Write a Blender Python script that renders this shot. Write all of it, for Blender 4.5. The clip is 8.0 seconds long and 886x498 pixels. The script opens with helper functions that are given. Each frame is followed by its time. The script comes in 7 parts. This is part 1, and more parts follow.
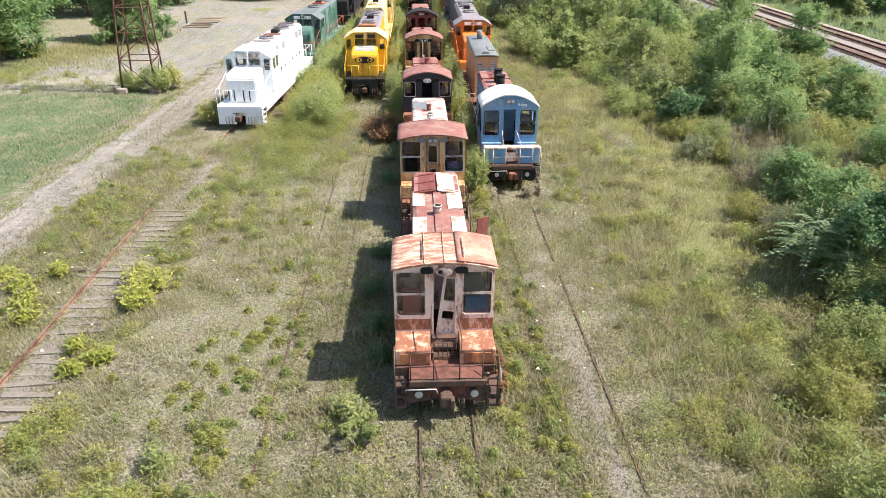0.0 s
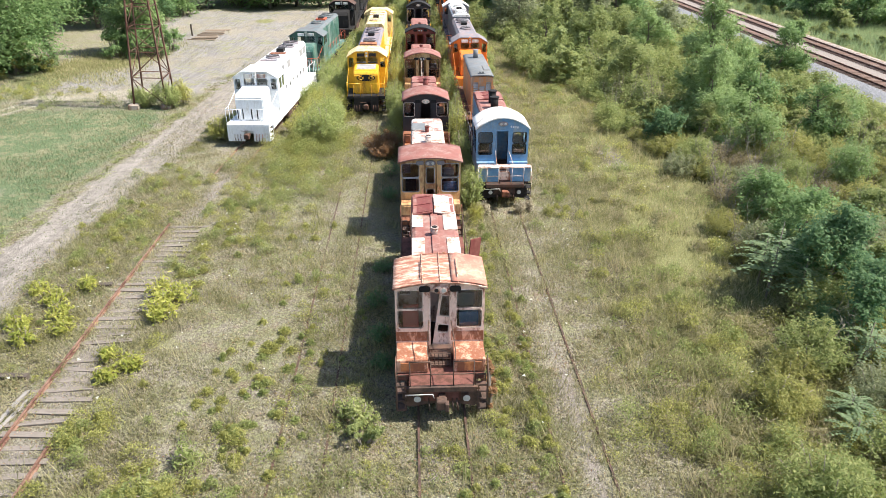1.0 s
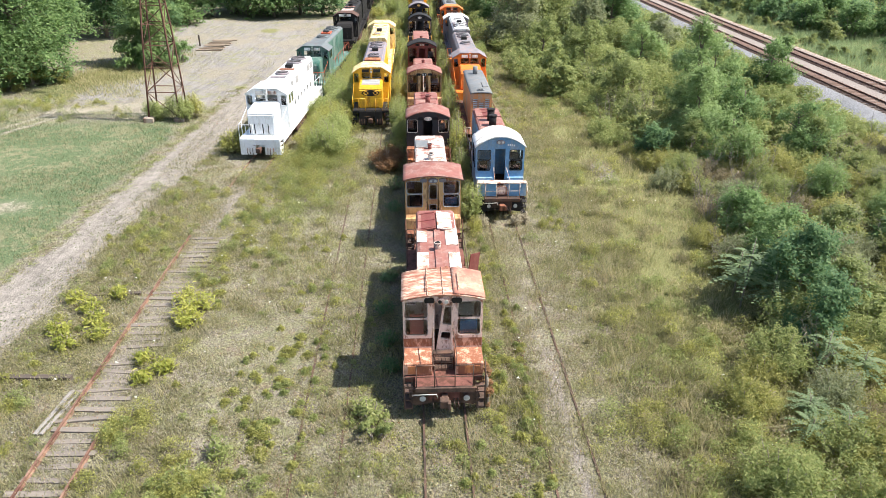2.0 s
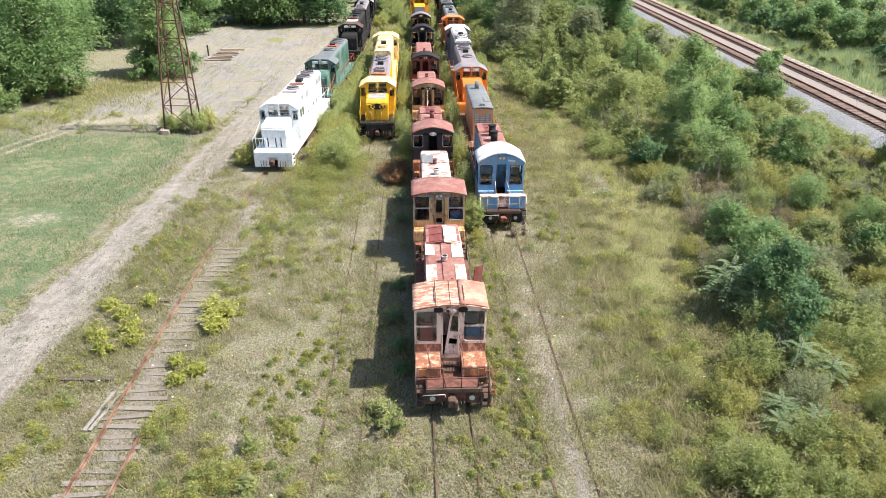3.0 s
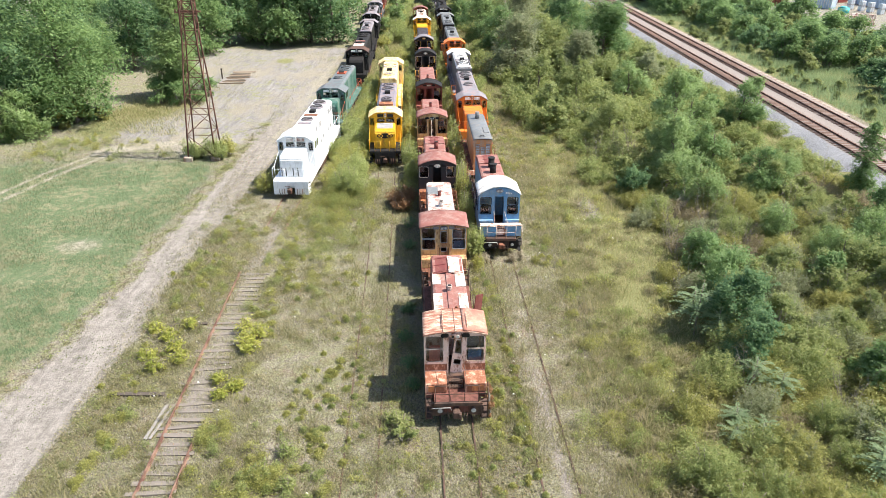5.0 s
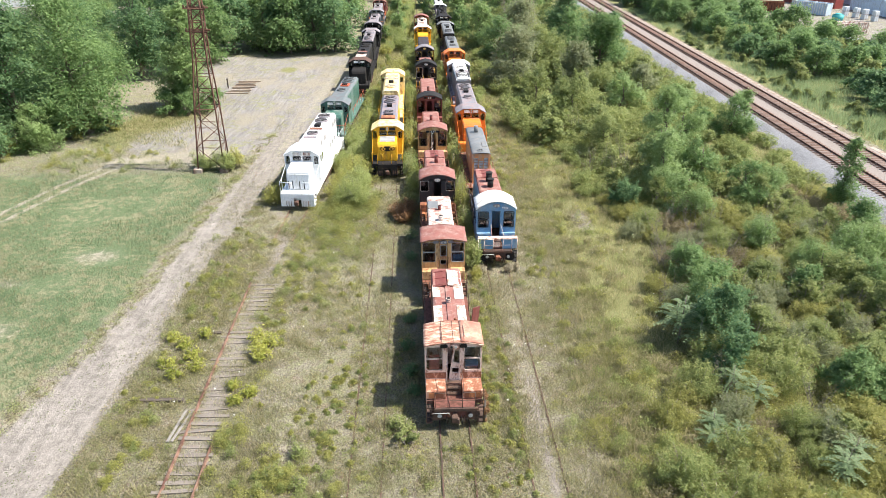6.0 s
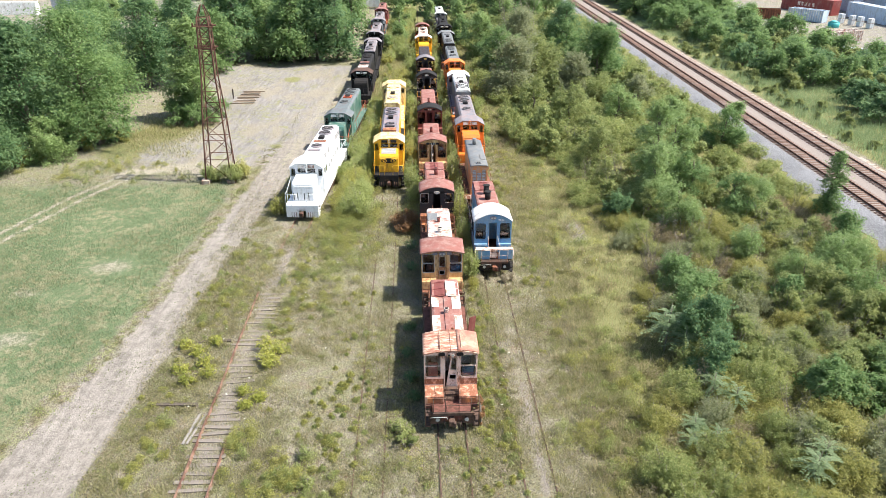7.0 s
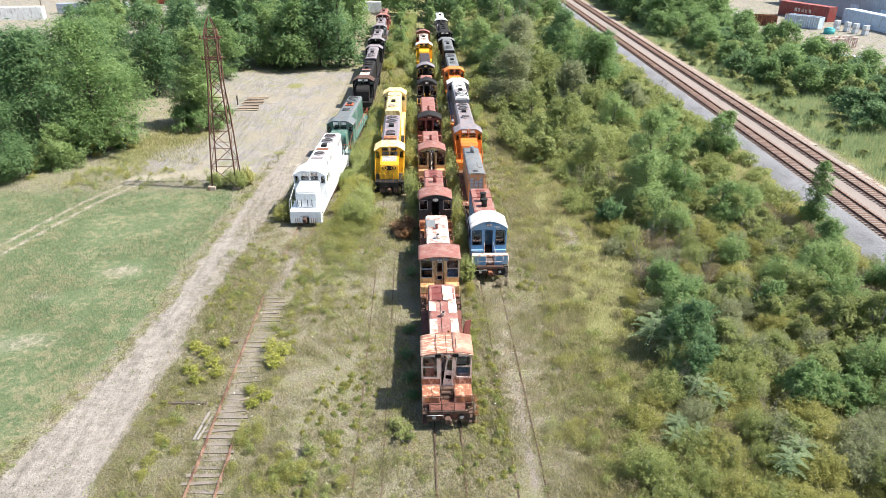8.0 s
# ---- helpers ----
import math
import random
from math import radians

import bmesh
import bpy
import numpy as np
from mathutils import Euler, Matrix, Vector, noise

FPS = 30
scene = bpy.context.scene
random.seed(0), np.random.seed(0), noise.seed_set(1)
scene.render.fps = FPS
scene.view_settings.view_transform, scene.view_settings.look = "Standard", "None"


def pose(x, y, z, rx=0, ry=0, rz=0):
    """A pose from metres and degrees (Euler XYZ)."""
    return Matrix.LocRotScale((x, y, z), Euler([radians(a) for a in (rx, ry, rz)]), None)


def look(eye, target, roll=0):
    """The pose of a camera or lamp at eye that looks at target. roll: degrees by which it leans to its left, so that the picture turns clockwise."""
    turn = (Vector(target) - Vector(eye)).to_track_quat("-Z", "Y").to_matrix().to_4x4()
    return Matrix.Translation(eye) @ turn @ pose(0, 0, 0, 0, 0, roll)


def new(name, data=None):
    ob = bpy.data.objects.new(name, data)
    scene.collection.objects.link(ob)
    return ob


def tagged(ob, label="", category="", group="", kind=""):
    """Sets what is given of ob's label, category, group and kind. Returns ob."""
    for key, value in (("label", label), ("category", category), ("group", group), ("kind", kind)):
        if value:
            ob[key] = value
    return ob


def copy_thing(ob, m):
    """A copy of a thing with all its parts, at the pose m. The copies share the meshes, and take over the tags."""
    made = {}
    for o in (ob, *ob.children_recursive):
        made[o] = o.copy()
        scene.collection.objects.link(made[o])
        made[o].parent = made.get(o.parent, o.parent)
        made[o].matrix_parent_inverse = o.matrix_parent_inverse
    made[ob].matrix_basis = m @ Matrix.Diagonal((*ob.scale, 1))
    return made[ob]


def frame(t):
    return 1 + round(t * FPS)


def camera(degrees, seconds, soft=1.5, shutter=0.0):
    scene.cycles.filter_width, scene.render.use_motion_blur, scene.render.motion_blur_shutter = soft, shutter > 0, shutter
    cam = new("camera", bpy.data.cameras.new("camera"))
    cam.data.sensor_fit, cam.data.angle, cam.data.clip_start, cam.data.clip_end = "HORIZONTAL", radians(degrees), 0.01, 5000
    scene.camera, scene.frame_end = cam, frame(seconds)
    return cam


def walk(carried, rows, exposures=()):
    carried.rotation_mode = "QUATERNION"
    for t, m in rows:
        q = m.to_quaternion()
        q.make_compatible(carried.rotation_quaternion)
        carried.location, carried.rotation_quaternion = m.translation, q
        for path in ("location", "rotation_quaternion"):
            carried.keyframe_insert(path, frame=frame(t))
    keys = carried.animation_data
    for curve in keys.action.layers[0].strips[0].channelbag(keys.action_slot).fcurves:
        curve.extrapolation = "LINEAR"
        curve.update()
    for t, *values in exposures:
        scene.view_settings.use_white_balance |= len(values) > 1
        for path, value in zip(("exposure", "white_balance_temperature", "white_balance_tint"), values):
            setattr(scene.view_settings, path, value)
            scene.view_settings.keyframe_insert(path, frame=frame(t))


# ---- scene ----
cam = camera(66.9, 8.0, soft=0.85)
PATH = [
    (0, (-0.762, -1.107, 13.063), (-0.685, 0.675, 12.157), 0.2),
    (0.5, (-0.747, -1.978, 13.849), (-0.67, -0.196, 12.944), 0.2),
    (1, (-0.731, -2.993, 14.735), (-0.652, -1.21, 13.832), 0.2),
    (1.5, (-0.795, -4.009, 15.573), (-0.715, -2.226, 14.672), 0.3),
    (3, (-1.397, -7.141, 18.12), (-1.313, -5.358, 17.218), 0.4),
    (3.5, (-1.552, -8.028, 18.985), (-1.468, -6.244, 18.085), 0.3),
    (4, (-1.632, -8.897, 19.832), (-1.549, -7.113, 18.932), 0.3),
    (4.5, (-1.709, -9.723, 20.642), (-1.628, -7.937, 19.746), 0.2),
    (6, (-1.801, -12.501, 23.541), (-1.722, -10.716, 22.643), 0.2),
    (6.5, (-1.72, -13.373, 24.328), (-1.643, -11.586, 23.433), 0.2),
    (7, (-1.67, -14.21, 25.133), (-1.596, -12.422, 24.24), 0.1),
    (7.5, (-1.627, -15.115, 25.835), (-1.553, -13.327, 24.942), 0.1),
    (8, (-1.491, -16.002, 26.406), (-1.42, -14.212, 25.517), 0.2),
]
walk(cam, [(t, look(eye, target, roll)) for t, eye, target, roll in PATH])

# ---- light ----
SUN_K, SUN_KY = 0.695, 0.055          # shadow run to the west and to the north per metre of height
to_sun = Vector((SUN_K, -SUN_KY, 1.0)).normalized()
world = bpy.data.worlds.new("sky")
scene.world = world
world.use_nodes = True
sky = world.node_tree.nodes.new("ShaderNodeTexSky")
sky.sky_type = "NISHITA"
sky.sun_disc = False
sky.sun_elevation = math.asin(to_sun.z)
sky.sun_rotation = math.atan2(to_sun.x, to_sun.y)
sky.air_density, sky.dust_density, sky.ozone_density = 1.0, 1.5, 1.0
back = world.node_tree.nodes["Background"]
back.inputs["Strength"].default_value = 0.118
world.node_tree.links.new(sky.outputs[0], back.inputs[0])
sun_data = bpy.data.lights.new("sun", "SUN")
sun_data.energy, sun_data.angle, sun_data.color = 4.9, radians(0.6), (1.0, 0.95, 0.86)
sun = new("sun", sun_data)
sun.matrix_world = look((40, -20, 60), Vector((40, -20, 60)) - to_sun)
scene.view_settings.exposure = 0.99

# ---- materials ----
class Nodes:
    """Short hand for a node tree."""

    def __init__(self, name):
        self.m = bpy.data.materials.new(name)
        self.m.use_nodes = True
        self.t = self.m.node_tree
        self.b = self.t.nodes["Principled BSDF"]
        self.out = self.t.nodes["Material Output"]

    def node(self, kind, **props):
        n = self.t.nodes.new(kind)
        for k, v in props.items():
            if k == "operation":
                n.operation = v
            elif k == "blend":
                n.blend_type = v
        return n

    def link(self, a, b):
        self.t.links.new(a, b)

    def coords(self, which="Object", scale=(1, 1, 1)):
        if which == "World":
            src = self.node("ShaderNodeNewGeometry").outputs["Position"]
        else:
            src = self.node("ShaderNodeTexCoord").outputs[which]
        mp = self.node("ShaderNodeMapping")
        mp.inputs["Scale"].default_value = scale
        self.link(src, mp.inputs["Vector"])
        return mp.outputs["Vector"]

    def noise(self, vec, scale, detail=4.0, rough=0.6):
        n = self.node("ShaderNodeTexNoise")
        n.inputs["Scale"].default_value = scale
        n.inputs["Detail"].default_value = detail
        n.inputs["Roughness"].default_value = rough
        self.link(vec, n.inputs["Vector"])
        return n.outputs["Fac"]

    def ramp(self, fac, lo, hi):
        r = self.node("ShaderNodeMapRange")
        r.interpolation_type = "SMOOTHSTEP"
        r.inputs["From Min"].default_value = lo
        r.inputs["From Max"].default_value = hi
        self.link(fac, r.inputs["Value"])
        return r.outputs["Result"]

    def math(self, op, a, b):
        n = self.node("ShaderNodeMath", operation=op)
        for i, v in enumerate((a, b)):
            if isinstance(v, (int, float)):
                n.inputs[i].default_value = v
            else:
                self.link(v, n.inputs[i])
        return n.outputs[0]

    def mix(self, fac, a, b):
        n = self.node("ShaderNodeMix")
        n.data_type = "RGBA"
        for sock, v in ((n.inputs[0], fac), (n.inputs[6], a), (n.inputs[7], b)):
            if isinstance(v, (int, float)):
                sock.default_value = v
            elif isinstance(v, tuple):
                sock.default_value = (*v[:3], 1.0)
            else:
                self.link(v, sock)
        return n.outputs[2]

    def bump(self, height, strength, distance=0.02):
        n = self.node("ShaderNodeBump")
        n.inputs["Strength"].default_value = strength
        n.inputs["Distance"].default_value = distance
        self.link(height, n.inputs["Height"])
        self.link(n.outputs[0], self.b.inputs["Normal"])

    def attr(self, name):
        n = self.node("ShaderNodeAttribute")
        n.attribute_name = name
        return n.outputs["Fac"]


def surface(name, c1, c2, scale=3.0, rough=0.7, metal=0.0, wear=None, amount=0.45, wear_scale=1.6, streak=0.35, bump=0.25, soft=0.1, gloss=0.5, stretch=None):
    """Paint or metal: two tones of one colour, with a third (rust, dirt, bare paint) in streaky patches."""
    s = Nodes(name)
    v = s.coords("Object")
    fine = s.noise(v, scale * 6, 5)
    broad = s.noise(v, scale, 4)
    col = s.mix(s.ramp(broad, 0.3, 0.7), c1, c2)
    rg = rough
    if wear:
        vs = s.coords("Object", stretch or (1, 1, streak))
        patch = s.math("ADD", s.math("MULTIPLY", s.noise(vs, wear_scale, 6, 0.65), 0.75), s.math("MULTIPLY", s.noise(vs, wear_scale * 7, 5), 0.25))
        mask = s.ramp(patch, 0.62 - amount * 0.3 - soft, 0.62 - amount * 0.3 + soft)
        col = s.mix(mask, col, s.mix(fine, wear, tuple(c * 0.55 for c in wear)))
        mr = s.node("ShaderNodeMapRange")
        mr.inputs["To Min"].default_value, mr.inputs["To Max"].default_value = rough, 0.92
        s.link(mask, mr.inputs["Value"])
        s.link(mr.outputs[0], s.b.inputs["Roughness"])
    else:
        s.b.inputs["Roughness"].default_value = rg
    dusty = s.mix(s.math("MULTIPLY", s.ramp(fine, 0.35, 0.75), 0.3), col, tuple(c * 0.6 for c in c1))
    s.link(dusty, s.b.inputs["Base Color"])
    s.b.inputs["Metallic"].default_value = metal
    s.b.inputs["Specular IOR Level"].default_value = gloss
    if bump:
        s.bump(fine, bump, 0.01)
    return s.m


RUST = (0.235, 0.088, 0.05)
RUST_D = (0.10, 0.040, 0.025)
M = {}
M["salmon"] = surface("faded_salmon_paint", (0.84, 0.64, 0.55), (0.80, 0.56, 0.46), 1.6, 0.75, wear=(0.38, 0.15, 0.085), amount=0.27, wear_scale=2.6, soft=0.06)
M["salmon_roof"] = surface("rusting_roof_paint", (0.80, 0.62, 0.48), (0.66, 0.38, 0.27), 2.2, 0.8, wear=(0.36, 0.13, 0.08), amount=0.5, wear_scale=3.4, soft=0.09, stretch=(0.5, 1.9, 1))
M["deck_rust"] = surface("dark_red_rusted_deck", (0.20, 0.078, 0.06), (0.15, 0.055, 0.042), 2.5, 0.9, wear=RUST_D, amount=0.4, wear_scale=3.0)
M["pale_pink"] = surface("flaking_pink_white_paint", (0.84, 0.70, 0.62), (0.76, 0.58, 0.50), 3.0, 0.75, wear=RUST, amount=0.22, wear_scale=4.0)
M["blue_grey"] = surface("worn_blue_grey_paint", (0.42, 0.46, 0.50), (0.34, 0.37, 0.41), 3.0, 0.6, wear=(0.3, 0.22, 0.18), amount=0.25)
M["salmon_rust"] = surface("rust_eaten_salmon_paint", (0.70, 0.43, 0.32), (0.58, 0.28, 0.17), 2.2, 0.85, wear=(0.30, 0.105, 0.05), amount=0.55, wear_scale=3.0, soft=0.06)
M["roof_stain"] = surface("rust_red_roof_sheet", (0.46, 0.20, 0.14), (0.38, 0.15, 0.105), 1.4, 0.8, wear=(0.70, 0.47, 0.34), amount=0.3, wear_scale=1.8)
M["seat_red"] = surface("faded_red_vinyl", (0.80, 0.26, 0.20), (0.72, 0.22, 0.17), 2.0, 0.6)
M["seat_blue"] = surface("blue_vinyl", (0.06, 0.16, 0.30), (0.05, 0.12, 0.24), 2.0, 0.5)
M["rust_orange"] = surface("rusted_orange_paint", (0.62, 0.25, 0.09), (0.48, 0.17, 0.065), 1.8, 0.85, wear=RUST, amount=0.6)
M["rust"] = surface("rusted_steel", RUST, (0.26, 0.105, 0.055), 2.2, 0.9, wear=RUST_D, amount=0.4)
M["rust_roof"] = surface("rusty_red_roof", (0.27, 0.105, 0.085), (0.215, 0.08, 0.065), 1.2, 0.8, wear=(0.40, 0.25, 0.21), amount=0.25, streak=1.0)
M["chalk"] = surface("chalky_white_paint", (0.78, 0.70, 0.62), (0.70, 0.58, 0.50), 1.6, 0.8, wear=(0.34, 0.14, 0.085), amount=0.32, streak=1.0)
M["chalk_grey"] = surface("weathered_pale_roof", (0.66, 0.61, 0.56), (0.52, 0.42, 0.37), 1.4, 0.8, wear=(0.32, 0.13, 0.10), amount=0.35, streak=1.0)
M["tan_paint"] = surface("faded_tan_orange_paint", (0.66, 0.45, 0.22), (0.58, 0.33, 0.13), 1.2, 0.65, wear=(0.26, 0.09, 0.04), amount=0.3)
M["dark_paint"] = surface("old_black_paint", (0.02, 0.02, 0.024), (0.035, 0.03, 0.032), 1.6, 0.6, wear=(0.10, 0.05, 0.04), amount=0.22)
M["black"] = surface("black_steel", (0.014, 0.013, 0.013), (0.022, 0.02, 0.019), 3, 0.7, wear=(0.045, 0.04, 0.037), amount=0.2, gloss=0.25)
M["under"] = surface("greasy_undergear", (0.045, 0.035, 0.03), (0.09, 0.055, 0.04), 3, 0.85, wear=(0.15, 0.065, 0.04), amount=0.4)
M["blue"] = surface("faded_blue_paint", (0.12, 0.285, 0.49), (0.16, 0.34, 0.55), 1.2, 0.55, wear=(0.36, 0.45, 0.52), amount=0.32)
M["white_roof"] = surface("white_roof_paint", (0.82, 0.82, 0.80), (0.72, 0.72, 0.70), 1.5, 0.6, wear=(0.5, 0.42, 0.36), amount=0.12)
M["white"] = surface("fresh_white_primer", (0.80, 0.815, 0.83), (0.74, 0.755, 0.775), 1.0, 0.55, wear=(0.6, 0.56, 0.5), amount=0.05)
M["yellow"] = surface("yellow_paint", (0.80, 0.44, 0.02), (0.74, 0.38, 0.015), 1.2, 0.45, wear=(0.45, 0.22, 0.05), amount=0.15)
M["pale_yellow"] = surface("sun_bleached_yellow_paint", (0.84, 0.70, 0.38), (0.78, 0.58, 0.24), 1.2, 0.6, wear=(0.5, 0.3, 0.12), amount=0.25)
M["orange"] = surface("orange_paint", (0.78, 0.22, 0.025), (0.68, 0.18, 0.02), 1.2, 0.5, wear=(0.45, 0.2, 0.1), amount=0.2)
M["pale_orange"] = surface("bleached_orange_paint", (0.72, 0.32, 0.12), (0.66, 0.26, 0.08), 1.2, 0.6, wear=(0.6, 0.45, 0.35), amount=0.3)
M["anti_glare"] = surface("grey_anti_glare_paint", (0.26, 0.26, 0.27), (0.20, 0.20, 0.21), 1.4, 0.8, wear=(0.5, 0.48, 0.45), amount=0.35)
M["grey_roof"] = surface("slate_grey_roof_paint", (0.13, 0.145, 0.155), (0.18, 0.19, 0.20), 1.0, 0.7, wear=(0.27, 0.26, 0.25), amount=0.25, streak=1.0)
M["grey_mix"] = surface("patchy_grey_roof_paint", (0.15, 0.155, 0.175), (0.22, 0.21, 0.23), 1.0, 0.7, wear=(0.36, 0.28, 0.28), amount=0.35, streak=1.0)
M["lilac_roof"] = surface("faded_mauve_roof", (0.22, 0.205, 0.24), (0.17, 0.16, 0.19), 1.2, 0.7, wear=(0.36, 0.25, 0.22), amount=0.25, streak=1.0)
M["green"] = surface("faded_green_paint", (0.028, 0.105, 0.08), (0.045, 0.14, 0.105), 1.2, 0.5, wear=(0.28, 0.34, 0.30), amount=0.3)
M["green_roof"] = surface("dark_green_grey_roof", (0.10, 0.125, 0.13), (0.14, 0.165, 0.17), 1.2, 0.6, wear=(0.22, 0.2, 0.2), amount=0.25, streak=1.0)
M["red_paint"] = surface("red_orange_paint", (0.52, 0.11, 0.05), (0.44, 0.085, 0.04), 1.5, 0.6, wear=RUST, amount=0.3)
M["maroon"] = surface("dark_maroon_paint", (0.20, 0.045, 0.04), (0.15, 0.035, 0.03), 1.5, 0.7, wear=(0.30, 0.12, 0.09), amount=0.25)
M["pale_metal"] = surface("worn_light_metal", (0.62, 0.60, 0.57), (0.50, 0.47, 0.44), 4, 0.55, metal=0.2, wear=RUST, amount=0.2)
M["rail_dark"] = surface("dark_rusty_rail", (0.085, 0.05, 0.038), (0.14, 0.075, 0.05), 2.0, 0.8, wear=(0.06, 0.04, 0.03), amount=0.35, streak=1)
M["grip"] = surface("rusty_rail_top", (0.225, 0.125, 0.085), (0.29, 0.175, 0.125), 2.0, 0.8, wear=(0.12, 0.05, 0.035), amount=0.35, streak=1)
M["main_rail"] = surface("worn_running_rail", (0.16, 0.085, 0.06), (0.22, 0.13, 0.10), 2.0, 0.5, metal=0.5, wear=(0.1, 0.05, 0.035), amount=0.3, streak=1)
M["tower_rust"] = surface("rusted_lattice_steel", (0.105, 0.05, 0.035), (0.155, 0.075, 0.05), 1.5, 0.9, wear=RUST_D, amount=0.4)
M["concrete"] = surface("weathered_concrete", (0.36, 0.31, 0.26), (0.42, 0.37, 0.31), 2.0, 0.9, wear=(0.26, 0.15, 0.10), amount=0.35)
M["cladding"] = surface("pale_blue_cladding", (0.52, 0.62, 0.74), (0.48, 0.58, 0.70), 0.6, 0.5, wear=(0.45, 0.48, 0.5), amount=0.15)
M["roof_sheet"] = surface("grey_roof_sheet", (0.36, 0.40, 0.46), (0.30, 0.34, 0.40), 0.4, 0.6, wear=(0.45, 0.45, 0.45), amount=0.2)
M["container_red"] = surface("brick_red_container_paint", (0.30, 0.06, 0.05), (0.26, 0.05, 0.045), 0.8, 0.6, wear=(0.4, 0.2, 0.17), amount=0.2)
M["tank_white"] = surface("translucent_white_plastic", (0.72, 0.74, 0.76), (0.66, 0.68, 0.7), 1.5, 0.5)
M["turquoise"] = surface("turquoise_plastic", (0.06, 0.42, 0.40), (0.05, 0.36, 0.36), 1.5, 0.5)
M["lamp_lens"] = surface("dull_lamp_lens", (0.55, 0.55, 0.52), (0.4, 0.4, 0.38), 6, 0.25)


def wood(name, c1, c2):
    s = Nodes(name)
    v = s.coords("Object", (1.0, 14, 14))
    info = s.node("ShaderNodeObjectInfo")
    shift = s.node("ShaderNodeVectorMath")
    s.link(v, shift.inputs[0])
    s.link(info.outputs["Random"], shift.inputs[1])
    grain = s.noise(shift.outputs[0], 3.0, 5)
    col = s.mix(s.ramp(grain, 0.3, 0.7), c1, c2)
    col = s.mix(s.math("MULTIPLY", info.outputs["Random"], 0.5), col, tuple(c * 0.55 for c in c1))
    s.link(col, s.b.inputs["Base Color"])
    s.b.inputs["Roughness"].default_value = 0.9
    s.bump(grain, 0.5, 0.02)
    return s.m


M["tie_wood"] = wood("weathered_tie_wood", (0.27, 0.235, 0.20), (0.15, 0.125, 0.105))
M["dark_wood"] = wood("dark_creosoted_wood", (0.12, 0.095, 0.075), (0.07, 0.055, 0.045))
M["plank_wood"] = wood("bleached_plank_wood", (0.34, 0.315, 0.29), (0.24, 0.22, 0.2))
M["pallet_wood"] = wood("brown_plank_wood", (0.34, 0.26, 0.19), (0.26, 0.19, 0.13))


def glass(name, tint, rough=0.05):
    s = Nodes(name)
    dust = s.noise(s.coords("Object"), 3.0, 5)
    mr = s.node("ShaderNodeMapRange")
    mr.inputs["To Min"].default_value, mr.inputs["To Max"].default_value = rough, 0.14
    s.link(dust, mr.inputs["Value"])
    s.link(mr.outputs[0], s.b.inputs["Roughness"])
    s.b.inputs["Base Color"].default_value = (*tint, 1)
    s.b.inputs["Transmission Weight"].default_value = 1.0
    s.b.inputs["IOR"].default_value = 1.5
    return s.m


M["glass"] = glass("dirty_cab_glass", (0.80, 0.87, 0.90))


def foliage(name, dark, light, tip=None, tip_amount=0.2, trans=0.56):
    """Leaves: tone varies leaf by leaf and in broad drifts, with light passing through."""
    s = Nodes(name)
    geo = s.node("ShaderNodeNewGeometry")
    drift = s.math("ADD", s.math("MULTIPLY", s.noise(s.coords("World"), 0.45, 3), 0.6), s.math("MULTIPLY", s.noise(s.coords("World"), 0.11, 2), 0.4))
    mixv = s.math("ADD", s.math("MULTIPLY", geo.outputs["Random Per Island"], 0.5), s.math("MULTIPLY", drift, 0.9))
    col = s.mix(s.ramp(mixv, 0.35, 1.05), dark, light)
    if tip:
        pick = s.math("ADD", s.math("MULTIPLY", s.noise(s.coords("World"), 0.9, 3), 1.0), s.math("MULTIPLY", geo.outputs["Random Per Island"], 0.25))
        col = s.mix(s.ramp(pick, 0.78 - tip_amount * 0.6, 0.92 - tip_amount * 0.6), col, tip)
    s.link(col, s.b.inputs["Base Color"])
    s.b.inputs["Roughness"].default_value = 0.6
    s.b.inputs["Specular IOR Level"].default_value = 0.3
    tr = s.node("ShaderNodeBsdfTranslucent")
    s.link(col, tr.inputs["Color"])
    mx = s.node("ShaderNodeMixShader")
    mx.inputs[0].default_value = trans
    s.link(s.b.outputs[0], mx.inputs[1])
    s.link(tr.outputs[0], mx.inputs[2])
    s.link(mx.outputs[0], s.out.inputs["Surface"])
    return s.m


F = {}
F["bush"] = foliage("bush_leaves", (0.175, 0.226, 0.077), (0.381, 0.413, 0.161))
F["bush_yellow"] = foliage("yellowing_bush_leaves", (0.233, 0.245, 0.068), (0.447, 0.430, 0.155))
F["bush_grey"] = foliage("grey_green_leaves", (0.200, 0.230, 0.117), (0.373, 0.390, 0.223))
F["tree"] = foliage("tree_leaves", (0.118, 0.209, 0.070), (0.289, 0.402, 0.161))
F["tree_light"] = foliage("light_tree_leaves", (0.181, 0.275, 0.090), (0.361, 0.460, 0.199))
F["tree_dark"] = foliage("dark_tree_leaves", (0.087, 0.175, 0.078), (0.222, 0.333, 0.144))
F["bush_green"] = foliage("fresh_green_leaves", (0.199, 0.255, 0.080), (0.420, 0.439, 0.176))
F["dry_scrub"] = foliage("withering_scrub_leaves", (0.22, 0.185, 0.10), (0.40, 0.34, 0.20))
F["sumac"] = foliage("blue_green_pinnate_leaves", (0.16, 0.24, 0.12), (0.32, 0.40, 0.22))
F["weed"] = foliage("yard_weeds", (0.186, 0.182, 0.083), (0.416, 0.374, 0.204), (0.39, 0.335, 0.22), 0.22)
